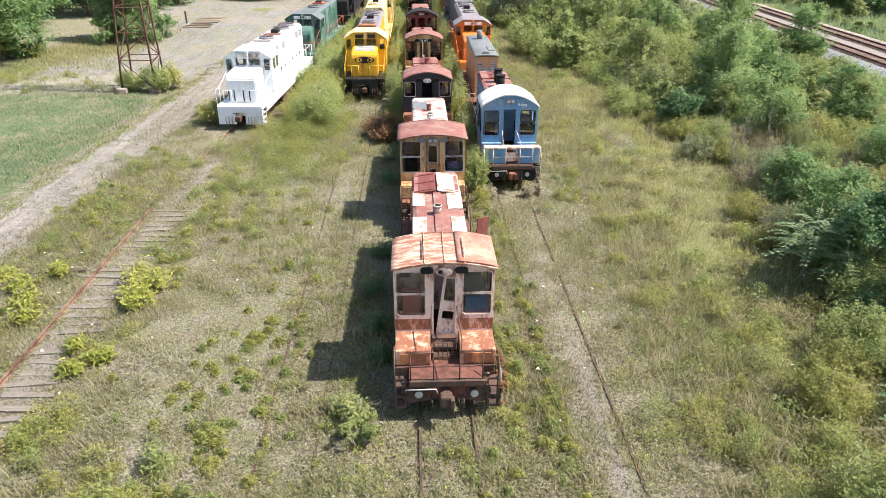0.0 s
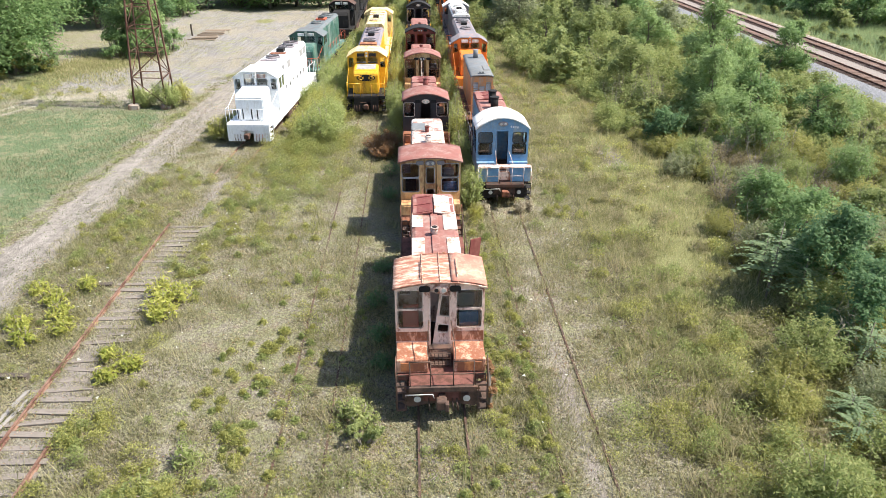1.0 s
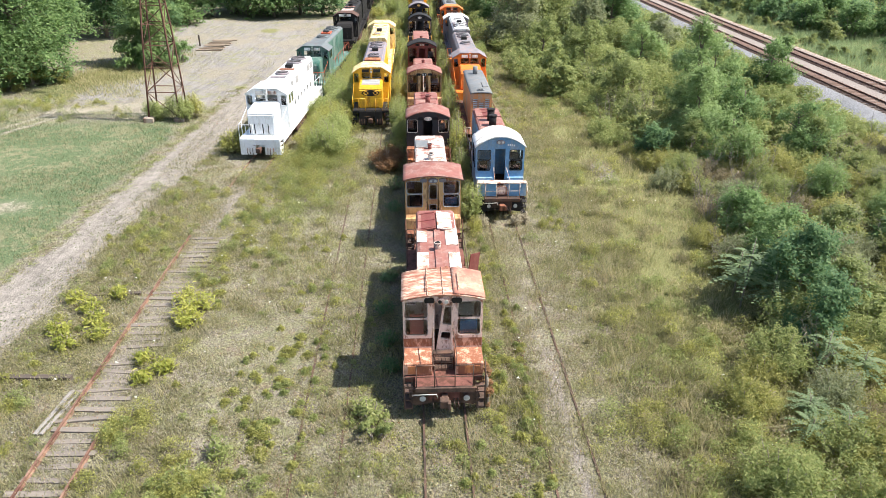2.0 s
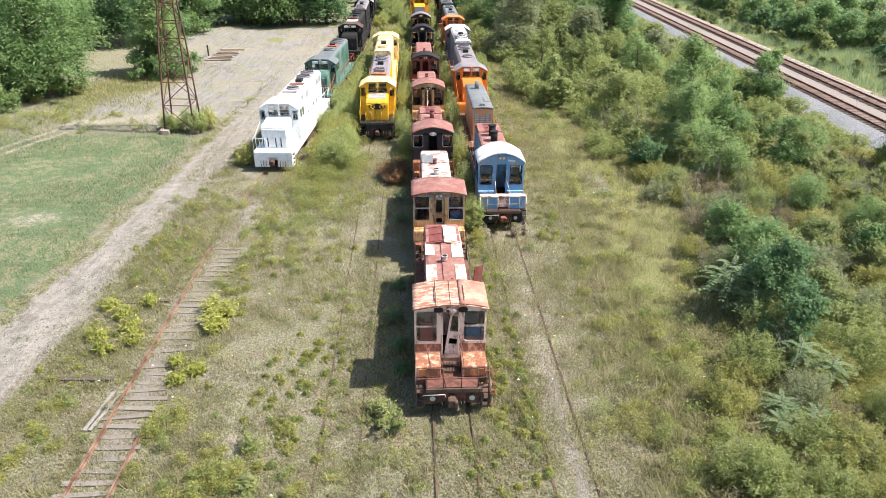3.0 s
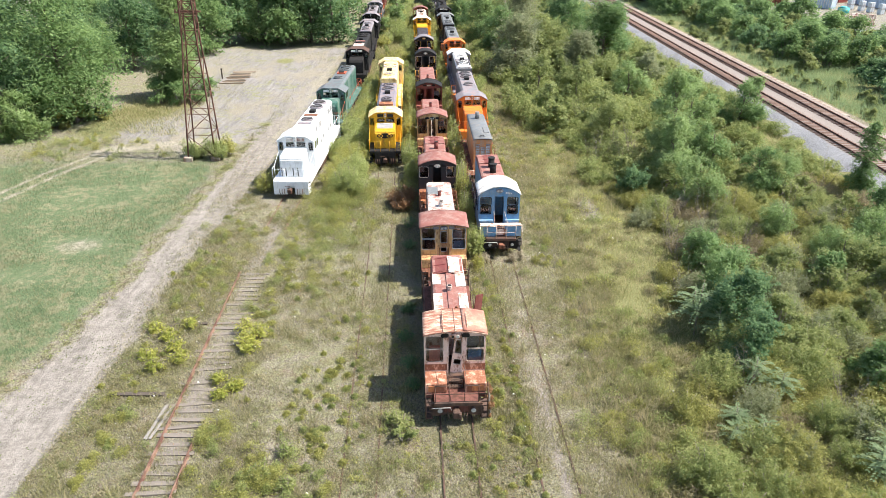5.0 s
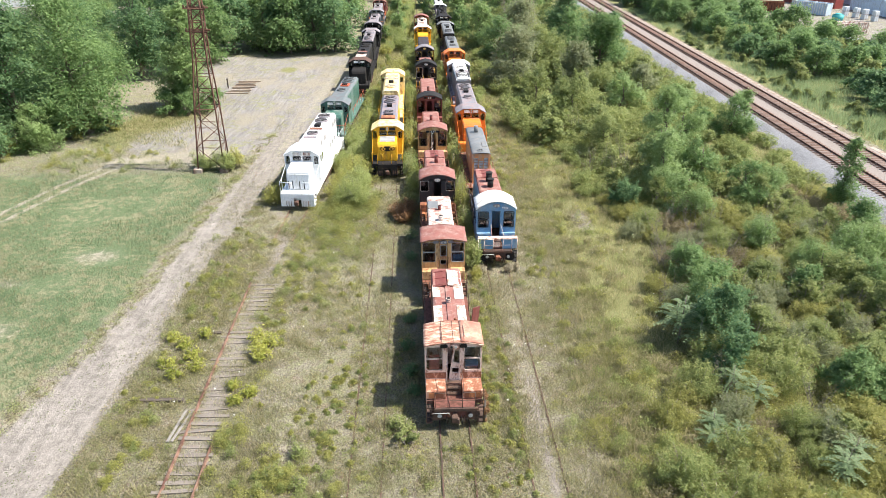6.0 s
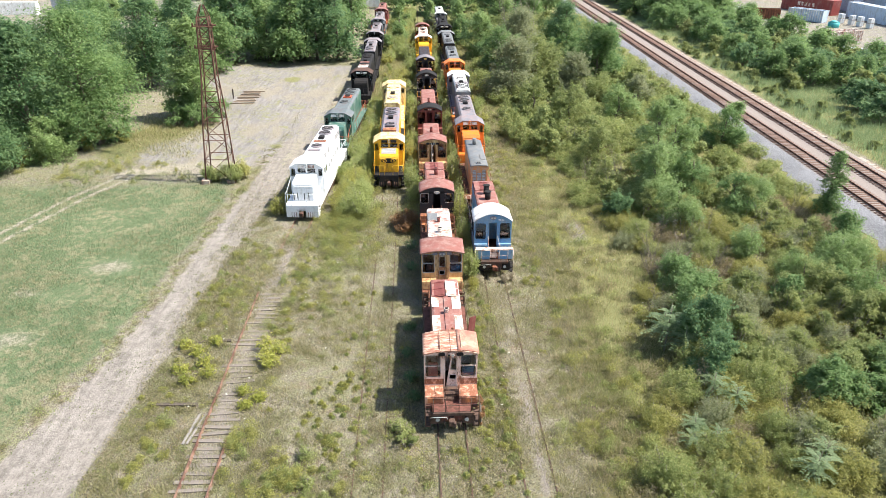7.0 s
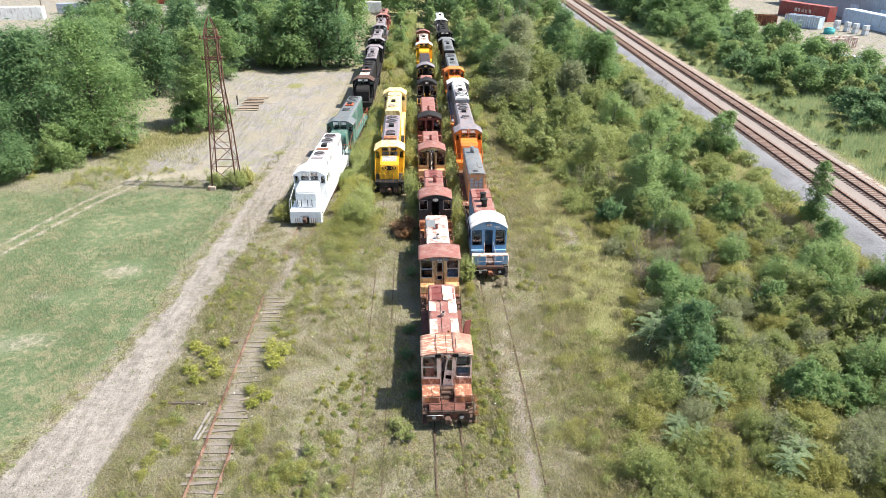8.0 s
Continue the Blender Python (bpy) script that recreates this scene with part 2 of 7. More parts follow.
F["meadow"] = foliage("tall_yellow_green_grass", (0.242, 0.250, 0.101), (0.475, 0.440, 0.230), (0.48, 0.42, 0.25), 0.25)
F["lawn"] = foliage("lawn_grass", (0.115, 0.185, 0.085), (0.245, 0.30, 0.155), (0.32, 0.29, 0.17), 0.35)
F["weed_dark"] = foliage("dark_green_weeds", (0.085, 0.115, 0.045), (0.19, 0.215, 0.09))
F["yard_grass"] = foliage("yellow_green_yard_grass", (0.216, 0.214, 0.107), (0.455, 0.418, 0.248), (0.43, 0.385, 0.27), 0.25)
F["shrub_light"] = foliage("light_shrub_leaves", (0.246, 0.305, 0.096), (0.473, 0.511, 0.211))
F["shrub_yellow"] = foliage("yellow_shrub_leaves", (0.301, 0.313, 0.078), (0.538, 0.515, 0.176))
F["goldenrod"] = foliage("goldenrod_weeds", (0.248, 0.255, 0.072), (0.488, 0.480, 0.163))
F["fern"] = foliage("bright_fern_leaves", (0.265, 0.310, 0.060), (0.555, 0.531, 0.144))
F["brown"] = foliage("dead_brown_leaves", (0.24, 0.13, 0.06), (0.42, 0.25, 0.13))
F["chaff"] = foliage("bleached_dry_leaves", (0.34, 0.30, 0.21), (0.54, 0.48, 0.36))
F["reed"] = foliage("grey_green_reeds", (0.171, 0.250, 0.115), (0.342, 0.420, 0.218))
F["bloom"] = foliage("white_umbel_flowers", (0.62, 0.64, 0.56), (0.78, 0.78, 0.72))
M["bark"] = surface("grey_brown_bark", (0.15, 0.12, 0.09), (0.22, 0.18, 0.14), 3, 0.95, bump=0.6)
M["twig"] = surface("dry_twigs", (0.24, 0.20, 0.16), (0.32, 0.28, 0.23), 3, 0.95)

# ---- building helpers ----
class Pen:
    """Collects solids in one bmesh."""

    def __init__(self):
        self.bm = bmesh.new()

    def box(self, x0, x1, y0, y1, z0, z1, bevel=0.0, m=None):
        r = bmesh.ops.create_cube(self.bm, size=1.0)
        mat = Matrix.Translation(((x0 + x1) / 2, (y0 + y1) / 2, (z0 + z1) / 2)) @ Matrix.Diagonal((abs(x1 - x0), abs(y1 - y0), abs(z1 - z0), 1))
        if m is not None:
            mat = m @ mat
        bmesh.ops.transform(self.bm, matrix=mat, verts=r["verts"])
        if bevel:
            edges = list({e for v in r["verts"] for e in v.link_edges})
            bmesh.ops.bevel(self.bm, geom=edges, offset=bevel, segments=2, affect="EDGES", profile=0.6)
        return self

    def prism(self, prof, axis, a, b, smooth=False):
        """A closed outline of 2D points drawn out along an axis from a to b (axis y: points are x, z; x: y, z; z: x, y)."""
        def at(p, d):
            return {"y": (p[0], d, p[1]), "x": (d, p[0], p[1]), "z": (p[0], p[1], d)}[axis]
        v1 = [self.bm.verts.new(at(p, a)) for p in prof]
        v2 = [self.bm.verts.new(at(p, b)) for p in prof]
        n = len(prof)
        faces = [self.bm.faces.new(v1), self.bm.faces.new(v2[::-1])]
        for i in range(n):
            f = self.bm.faces.new((v1[i], v2[i], v2[(i + 1) % n], v1[(i + 1) % n]))
            f.smooth = smooth
            faces.append(f)
        bmesh.ops.recalc_face_normals(self.bm, faces=faces)
        return self

    def rod(self, p, q, r, r2=None, n=8, smooth=True):
        p, q = Vector(p), Vector(q)
        d = q - p
        res = bmesh.ops.create_cone(self.bm, cap_ends=True, segments=n, radius1=r, radius2=r if r2 is None else r2, depth=d.length)
        mat = Matrix.Translation((p + q) / 2) @ d.to_track_quat("Z", "Y").to_matrix().to_4x4()
        bmesh.ops.transform(self.bm, matrix=mat, verts=res["verts"])
        if smooth:
            for f in {f for v in res["verts"] for f in v.link_faces}:
                f.smooth = len(f.verts) == 4
        return self

    def bar(self, p, q, w):
        """A square bar."""
        return self.rod(p, q, w * 0.707, n=4, smooth=False)

    def tube(self, pts, r, n=6):
        pts = [Vector(p) for p in pts]
        rings = []
        for i, p in enumerate(pts):
            a = (p - pts[i - 1]).normalized() if i else None
            b = (pts[i + 1] - p).normalized() if i + 1 < len(pts) else None
            d = (a or b) if not (a and b) else (a + b).normalized()
            k = 1.0 if not (a and b) else 1.0 / max(0.5, d.dot(a))
            u = d.cross(Vector((0.31, 0.17, 0.93)))
            u = (u if u.length > 0.2 else d.cross(Vector((1, 0, 0)))).normalized()
            w = d.cross(u)
            rings.append([self.bm.verts.new(p + (u * math.cos(2 * math.pi * j / n) + w * math.sin(2 * math.pi * j / n)) * r * k) for j in range(n)])
        faces = [self.bm.faces.new(rings[0][::-1]), self.bm.faces.new(rings[-1])]
        for g, h in zip(rings[:-1], rings[1:]):
            for j in range(n):
                f = self.bm.faces.new((g[j], g[(j + 1) % n], h[(j + 1) % n], h[j]))
                f.smooth = True
                faces.append(f)
        bmesh.ops.recalc_face_normals(self.bm, faces=faces)
        return self

    def sheet(self, rows, thick=0.0):
        """A grid of points, given row by row, thickened downwards."""
        top = [[self.bm.verts.new(p) for p in r] for r in rows]
        layers = [top]
        if thick:
            layers.append([[self.bm.verts.new((p[0], p[1], p[2] - thick)) for p in r] for r in rows])
        faces = []
        for g, sgn in zip(layers, (1, -1)):
            for i in range(len(g) - 1):
                for j in range(len(g[0]) - 1):
                    q = (g[i][j], g[i][j + 1], g[i + 1][j + 1], g[i + 1][j])
                    faces.append(self.bm.faces.new(q if sgn > 0 else q[::-1]))
                    faces[-1].smooth = True
        if thick:
            a, b = layers
            rim = [(i, 0) for i in range(len(a))] + [(len(a) - 1, j) for j in range(1, len(a[0]))] + [(i, len(a[0]) - 1) for i in range(len(a) - 2, -1, -1)] + [(0, j) for j in range(len(a[0]) - 2, 0, -1)]
            for (i, j), (k, l) in zip(rim, rim[1:] + rim[:1]):
                faces.append(self.bm.faces.new((a[i][j], a[k][l], b[k][l], b[i][j])))
        bmesh.ops.recalc_face_normals(self.bm, faces=faces)
        return self


def thing(name, m, label, category, group="", kind=""):
    ob = new(name)
    ob.empty_display_size = 0.3
    ob.matrix_basis = m
    return tagged(ob, label, category, group, kind)


def part(name, pen, material, parent=None, label=""):
    bm = pen.bm if isinstance(pen, Pen) else pen
    me = bpy.data.meshes.new(name)
    bm.to_mesh(me)
    bm.free()
    me.materials.append(material)
    ob = new(name, me)
    ob.parent = parent
    if label:
        ob["label"] = label
    return ob


def raw(name, verts, faces, material, parent=None, smooth=False):
    """A mesh straight from number arrays: verts (n, 3), faces (m, k)."""
    me = bpy.data.meshes.new(name)
    verts = np.asarray(verts, dtype=np.float32)
    faces = np.asarray(faces, dtype=np.int32)
    k = faces.shape[1]
    me.vertices.add(len(verts))
    me.vertices.foreach_set("co", verts.ravel())
    me.loops.add(faces.size)
    me.loops.foreach_set("vertex_index", faces.ravel())
    me.polygons.add(len(faces))
    me.polygons.foreach_set("loop_start", np.arange(0, faces.size, k, dtype=np.int32))
    me.polygons.foreach_set("loop_total", np.full(len(faces), k, dtype=np.int32))
    if smooth:
        me.polygons.foreach_set("use_smooth", np.ones(len(faces), dtype=bool))
    me.update(calc_edges=True)
    me.materials.append(material)
    ob = new(name, me)
    ob.parent = parent
    return ob


def arc(w, z0, rise, n=12):
    """Points of a shallow arch of half-width w that springs from z0."""
    return [(-w + 2 * w * i / n, z0 + rise * (1 - (2 * i / n - 1) ** 2)) for i in range(n + 1)]

# ---- ground ----
TRACK_MAIN, TRACK_EAST, TRACK_YELLOW = 0.0, 4.15, -4.35
PATCH = (12.3, 39.5)       # bare gravel beside the thicket


def smooth(a, b, v):
    t = np.clip((v - a) / (b - a), 0, 1)
    return t * t * (3 - 2 * t)


def west_x(y):
    """Centre line of the westernmost yard track."""
    return np.interp(y, [-80, 30, 43, 58, 75, 93, 260], [-12.85, -12.75, -12.05, -11.05, -9.9, -9.35, -9.9])


def north_line(y):
    return 44.1 + 0.0435 * y


def south_line(y):
    return 40.2 + 0.0395 * y


def road_mid(y):
    return np.interp(y, [-40, 0, 9.5, 14, 21, 27, 34, 44, 50, 58, 75], [-27, -23.5, -21.2, -20.4, -19.3, -19.0, -18.5, -17.8, -17.2, -16.6, -15.5])


def road_half(y):
    return np.interp(y, [-40, 0, 9.5, 17, 21, 27, 34, 60], [2.9, 2.8, 2.6, 2.0, 1.7, 1.35, 1.45, 1.8])


def steps(a, b, fine, far):
    inner = np.arange(a, b + fine, fine)
    out, d = [], fine
    while (out[-1] if out else 0) < far:
        d *= 1.35
        out.append((out[-1] if out else 0) + d)
    return np.concatenate([a - np.array(out[::-1]), inner, inner[-1] + np.array(out)])


def fbm(x, y, s, seed=0.0):
    """Cheap smooth noise on arrays, about -1 to 1."""
    r = np.zeros_like(x)
    for i, (a, w) in enumerate(((1.0, 1.0), (2.1, 0.5), (4.3, 0.25))):
        u, v = x * a / s + seed * 1.7 + i * 9.1, y * a / s - seed * 2.3 + i * 5.7
        r += w * (np.sin(u * 1.3 + 1.7 * np.sin(v * 0.9 + 0.4)) * np.cos(v * 1.1 + 1.3 * np.sin(u * 0.7)))
    return r / 1.75


gx, gy = steps(-52, 62, 0.6, 2600), steps(-4, 128, 0.6, 2600)
GX, GY = np.meshgrid(gx, gy)
rail_far = np.minimum.reduce([abs(GX - TRACK_MAIN), abs(GX - TRACK_EAST), abs(GX - TRACK_YELLOW), abs(GX - west_x(GY))])
GZ = 0.05 * fbm(GX, GY, 3.0) * smooth(0.9, 2.2, rail_far) + 0.25 * fbm(GX, GY, 19, 3) * smooth(9, 16, abs(GX + 2))
GZ += -0.35 * smooth(0.5, 1.0, np.exp(-((GX - (36.5 + 0.03 * GY)) / 2.2) ** 2))
verts = np.stack([GX.ravel(), GY.ravel(), GZ.ravel()], 1)
ny, nx = GX.shape
idx = np.arange(nx * ny).reshape(ny, nx)
quads = np.stack([idx[:-1, :-1].ravel(), idx[:-1, 1:].ravel(), idx[1:, 1:].ravel(), idx[1:, :-1].ravel()], 1)

road_m = 1 - smooth(-0.5, 0.7, abs(GX - road_mid(GY)) - road_half(GY) + 0.6 * fbm(GX, GY, 2.0, 5) + 0.3 * fbm(GX, GY, 0.9, 16))
road_m *= 1 - smooth(60, 75, GY)
road_m *= 1 - 0.35 * np.exp(-((GX - road_mid(GY) - 0.3 * fbm(GX, GY, 5, 12)) / 0.35) ** 2) * np.clip(0.5 + fbm(GX, GY, 6, 13), 0, 1)
lot_in = np.minimum.reduce([(GX + 35.5 + 2.5 * fbm(GX, GY, 7, 2)), (-13.3 - GX), (GY - 54 - 0.55 * abs(GX + 25)), (113 - GY)])
lot_m = smooth(-1.5, 1.5, lot_in + 1.0 * fbm(GX, GY, 3.5, 8))
lot_grass = np.zeros_like(GX)
for bx, by, bl, bw, k in ((-18.5, 64.5, 5.0, 1.5, 0.8), (-15.5, 88, 2.5, 9.0, 0.45), (-22.5, 101, 2.0, 3.5, 0.9), (-36, 66, 3.0, 8.0, 1.0), (-31, 58.5, 4.0, 1.6, 0.6), (-33.5, 72, 4.5, 7.0, 1.1)):
    lot_grass = np.maximum(lot_grass, k * np.exp(-((GX - bx) / bl) ** 2 - ((GY - by) / bw) ** 2 + 0.5 * fbm(GX, GY, 2.2, 33)))
pale_lane = 0.9 * np.exp(-((GY - 57.6 - 0.25 * (GX + 25)) / 1.3 + 0.4 * fbm(GX, GY, 3.0, 35)) ** 2) * smooth(-36, -32, GX) * smooth(-19, -22, GX)
pale_lane = np.maximum(pale_lane, 0.55 * np.exp(-((GX + 16.3 - 0.05 * (GY - 60)) / 1.1) ** 2) * smooth(52, 60, GY) * (1 - smooth(104, 112, GY)))
lot_m = lot_m * (1 - 0.75 * np.clip(lot_grass, 0, 1))
lawn_m = smooth(0.3, 2.4, (road_mid(GY) - road_half(GY)) - GX + 0.9 * fbm(GX, GY, 3.0, 15)) * (1 - smooth(46, 58, GY))
bare = np.zeros_like(GX) + pale_lane
for bx, by, br in ((-26.2, 33.9, 1.9), (-29.3, 23.4, 2.0), (-30.6, 30.0, 1.3)):
    bare = np.maximum(bare, 0.5 - 0.5 * smooth(0.0, 1.5, np.hypot((GX - bx) / 1.6, GY - by) / br + 0.3 * fbm(GX, GY, 1.5, 4)))
for off in (-0.75, 0.75):       # two wheel ruts through the lawn
    rut = np.interp(GY, [28, 38, 48.8, 56], [-42.5, -38.2, -35.0, -32.0])
    bare = np.maximum(bare, 0.72 * np.exp(-((GX - rut - off) / 0.36) ** 2) * smooth(27, 30, GY) * (1 - smooth(55, 58, GY)))
lawn_m = np.clip(lawn_m - bare * 0.9, 0, 1)
meadow_m = smooth(7.5, 10.5, GX + 1.0 * fbm(GX, GY, 6, 1)) * (1 - smooth(-2.5, 0.0, GX - south_line(GY)))
meadow_m = np.maximum(meadow_m, smooth(3.0, 5.0, GX - north_line(GY)))
meadow_m = np.maximum(meadow_m, np.clip(lot_grass, 0, 0.8) * smooth(56, 60, GY))
meadow_m = np.maximum(meadow_m, 0.85 * smooth(58, 78, GY) * smooth(-10.5, -8.5, GX) * smooth(11, 8, GX))
yard_m = smooth(-2, 2, GX - np.interp(GY, [60, 100, 126, 141, 167, 200], [90, 81.5, 85.5, 85, 83.5, 84]) + 1.5 * fbm(GX, GY, 5, 6)) * smooth(80, 95, GY)
yard_m = np.maximum(yard_m, smooth(-3, 3, -58 - GX + 2 * fbm(GX, GY, 9, 4)) * smooth(108, 118, GY))
meadow_m = np.clip(meadow_m - yard_m, 0, 1)
strip = np.exp(-((GX - 4.35) / 0.62) ** 2) * (1 - smooth(18, 26, GY)) * (0.55 + 0.55 * fbm(GX, GY, 2.0, 11))
strip = np.maximum(strip, 0.7 * np.exp(-((GX - west_x(GY)) / 0.8) ** 2) * (1 - smooth(26, 30, GY)) * (0.8 + 0.4 * fbm(GX, GY, 1.5, 14)))
strip = np.maximum(strip, 0.8 * np.exp(-((GX - west_x(GY)) / 0.6) ** 2) * smooth(27, 31, GY) * (1 - smooth(40, 43, GY)))
strip = np.maximum(strip, 0.75 * np.exp(-((GX + 0.2) ** 2 + ((GY - 12.4) / 1.1) ** 2) / 0.5))

strip = np.maximum(strip, 0.85 * np.exp(-((GX - PATCH[0]) / 0.9) ** 2 - ((GY - PATCH[1]) / 3.2) ** 2))
meadow_m *= 1 - np.exp(-((GX - PATCH[0]) / 0.9) ** 2 - ((GY - PATCH[1]) / 3.2) ** 2)


def ground_material():
    s = Nodes("yard_ground")
    v = s.coords("World")
    n1, n2, n3, n4 = s.noise(v, 0.35, 4), s.noise(v, 1.7, 5), s.noise(v, 9.0, 6, 0.7), s.noise(v, 38.0, 4, 0.7)
    grit = s.math("ADD", s.math("MULTIPLY", n3, 0.6), s.math("MULTIPLY", n4, 0.4))
    blot = s.math("ADD", s.math("MULTIPLY", n1, 0.45), s.math("MULTIPLY", n2, 0.55))
    soil = s.mix(s.ramp(grit, 0.40, 0.62), (0.085, 0.072, 0.056), (0.40, 0.355, 0.29))
    soil = s.mix(s.math("MULTIPLY", s.ramp(s.noise(v, 0.8, 4), 0.52, 0.68), 0.55), soil, s.mix(s.ramp(grit, 0.38, 0.64), (0.10, 0.062, 0.042), (0.34, 0.235, 0.165)))
    moss = s.mix(s.ramp(grit, 0.38, 0.64), (0.075, 0.085, 0.036), (0.31, 0.305, 0.165))
    col = s.mix(s.ramp(s.math("ADD", s.math("MULTIPLY", blot, 0.6), s.math("MULTIPLY", n3, 0.4)), 0.42, 0.60), soil, moss)
    meadow = s.mix(s.ramp(grit, 0.32, 0.68), (0.10, 0.11, 0.042), (0.28, 0.27, 0.12))
    grass = s.mix(s.ramp(blot, 0.46, 0.60), s.mix(s.ramp(grit, 0.35, 0.65), (0.055, 0.09, 0.042), (0.165, 0.205, 0.105)), s.mix(s.ramp(grit, 0.35, 0.65), (0.11, 0.115, 0.06), (0.30, 0.285, 0.175)))
    tracks = s.noise(s.coords("World", (2.4, 0.22, 1)), 1.0, 5, 0.7)
    wide = s.noise(s.coords("World", (0.16, 0.07, 1)), 1.0, 5, 0.65)
    gravel = s.mix(s.ramp(s.math("ADD", s.math("MULTIPLY", grit, 0.7), s.math("MULTIPLY", tracks, 0.3)), 0.38, 0.62), (0.11, 0.104, 0.10), (0.35, 0.325, 0.31))
    dust = s.mix(s.ramp(grit, 0.36, 0.64), (0.16, 0.14, 0.11), (0.38, 0.34, 0.27))
    thin = s.mix(s.ramp(grit, 0.36, 0.64), (0.12, 0.125, 0.065), (0.34, 0.325, 0.20))
    lot = s.mix(s.ramp(wide, 0.47, 0.60), gravel, dust)
    lot = s.mix(s.ramp(s.math("ADD", s.math("MULTIPLY", wide, -0.4), s.math("MULTIPLY", blot, 0.8)), 0.21, 0.30), lot, thin)
    road = s.mix(s.ramp(s.math("ADD", s.math("MULTIPLY", grit, 0.5), s.math("ADD", s.math("MULTIPLY", tracks, 0.25), s.math("MULTIPLY", n2, 0.25))), 0.36, 0.64), (0.14, 0.125, 0.108), (0.385, 0.345, 0.305))
    patch = s.mix(s.ramp(grit, 0.36, 0.64), (0.19, 0.17, 0.13), (0.43, 0.39, 0.31))
    stone = s.mix(s.ramp(n4, 0.35, 0.65), (0.12, 0.105, 0.092), (0.34, 0.30, 0.262))
    edge = s.math("MULTIPLY", s.math("SUBTRACT", s.math("ADD", s.math("MULTIPLY", n2, 0.5), s.math("MULTIPLY", n3, 0.5)), 0.5), 1.6)
    for name, tone in (("meadow", meadow), ("lawn", grass), ("lot", lot), ("road", road), ("bare", patch), ("strip", stone)):
        col = s.mix(s.ramp(s.math("ADD", s.attr(name), edge), 0.3, 0.7), col, tone)
    s.link(col, s.b.inputs["Base Color"])
    s.b.inputs["Roughness"].default_value = 0.95
    s.b.inputs["Specular IOR Level"].default_value = 0.2
    s.bump(grit, 1.0, 0.1)
    return s.m


ground = raw("ground", verts, quads, ground_material(), smooth=True)
for name, values in (("road", road_m), ("lot", np.maximum(lot_m, 0.55 * yard_m)), ("lawn", lawn_m), ("meadow", meadow_m), ("bare", bare), ("strip", np.clip(strip, 0, 1))):
    ground.data.attributes.new(name, "FLOAT", "POINT").data.foreach_set("value", values.ravel().astype(np.float32))
tagged(ground, "weedy gravel rail yard with dirt track and grass", "ground", kind="structure")


def lift(x, y):
    """Height of the ground sheet."""
    i = int(np.clip(np.searchsorted(gx, x) - 1, 0, nx - 2))
    j = int(np.clip(np.searchsorted(gy, y) - 1, 0, ny - 2))
    return float(GZ[j, i])


def lifts(x, y):
    i = np.clip(np.searchsorted(gx, x) - 1, 0, nx - 2)
    j = np.clip(np.searchsorted(gy, y) - 1, 0, ny - 2)
    return GZ[j, i]


# ---- ballast bed and running lines to the east ----
def stone_material():
    s = Nodes("grey_ballast_stone")
    v = s.coords("World")
    vor = s.node("ShaderNodeTexVoronoi")
    vor.inputs["Scale"].default_value = 9.0
    s.link(v, vor.inputs["Vector"])
    n = s.noise(v, 0.5, 4)
    tone = s.mix(s.ramp(vor.outputs["Distance"], 0.0, 0.75), (0.40, 0.40, 0.41), (0.17, 0.17, 0.18))
    brown = s.mix(s.noise(v, 12, 3), (0.18, 0.148, 0.13), (0.31, 0.265, 0.235))
    col = s.mix(s.ramp(s.math("ADD", s.attr("brown"), s.math("MULTIPLY", s.math("SUBTRACT", n, 0.5), 0.7)), 0.35, 0.65), tone, brown)
    s.link(col, s.b.inputs["Base Color"])
    s.b.inputs["Roughness"].default_value = 0.95
    s.bump(vor.outputs["Distance"], 1.0, 0.06)
    return s.m


by_ = np.arange(-30, 330, 1.0)
prof = [(-3.6, -0.35, 0.0), (-2.6, 0.10, 0.0), (-1.7, 0.44, 0.15), (-1.0, 0.47, 0.9), (1.0, 0.47, 0.9), (2.05, 0.42, 0.75)]
prof2 = [(-1.0, 0.47, 0.9), (1.0, 0.47, 0.9), (2.0, 0.44, 0.8), (2.9, 0.0, 0.2), (3.4, -0.3, 0.1)]
rows, tone = [], []
for y in by_:
    r = [(south_line(y) + dx + (0.35 * math.sin(y * 0.7) + 0.25 * math.sin(y * 1.9) if i < 2 else 0), y, dz) for i, (dx, dz, b) in enumerate(prof)]
    r += [(north_line(y) + dx, y, dz) for dx, dz, b in prof2]
    rows.append(r)
    tone += [p[2] for p in prof] + [p[2] for p in prof2]
nr = len(rows[0])
bi = np.arange(len(by_) * nr).reshape(len(by_), nr)
ballast = raw("ballast", np.array(rows).reshape(-1, 3), np.stack([bi[:-1, :-1].ravel(), bi[:-1, 1:].ravel(), bi[1:, 1:].ravel(), bi[1:, :-1].ravel()], 1), stone_material())
ballast.data.attributes.new("brown", "FLOAT", "POINT").data.foreach_set("value", np.array(tone, dtype=np.float32))
tagged(ballast, "grey crushed-stone ballast bed under the running lines", "ballast", kind="structure")

RAIL = [(-0.07, 0), (0.07, 0), (0.07, 0.02), (0.012, 0.04), (0.012, 0.115), (0.036, 0.125), (0.036, 0.16), (-0.036, 0.16), (-0.036, 0.125), (-0.012, 0.115), (-0.012, 0.04), (-0.07, 0.02)]


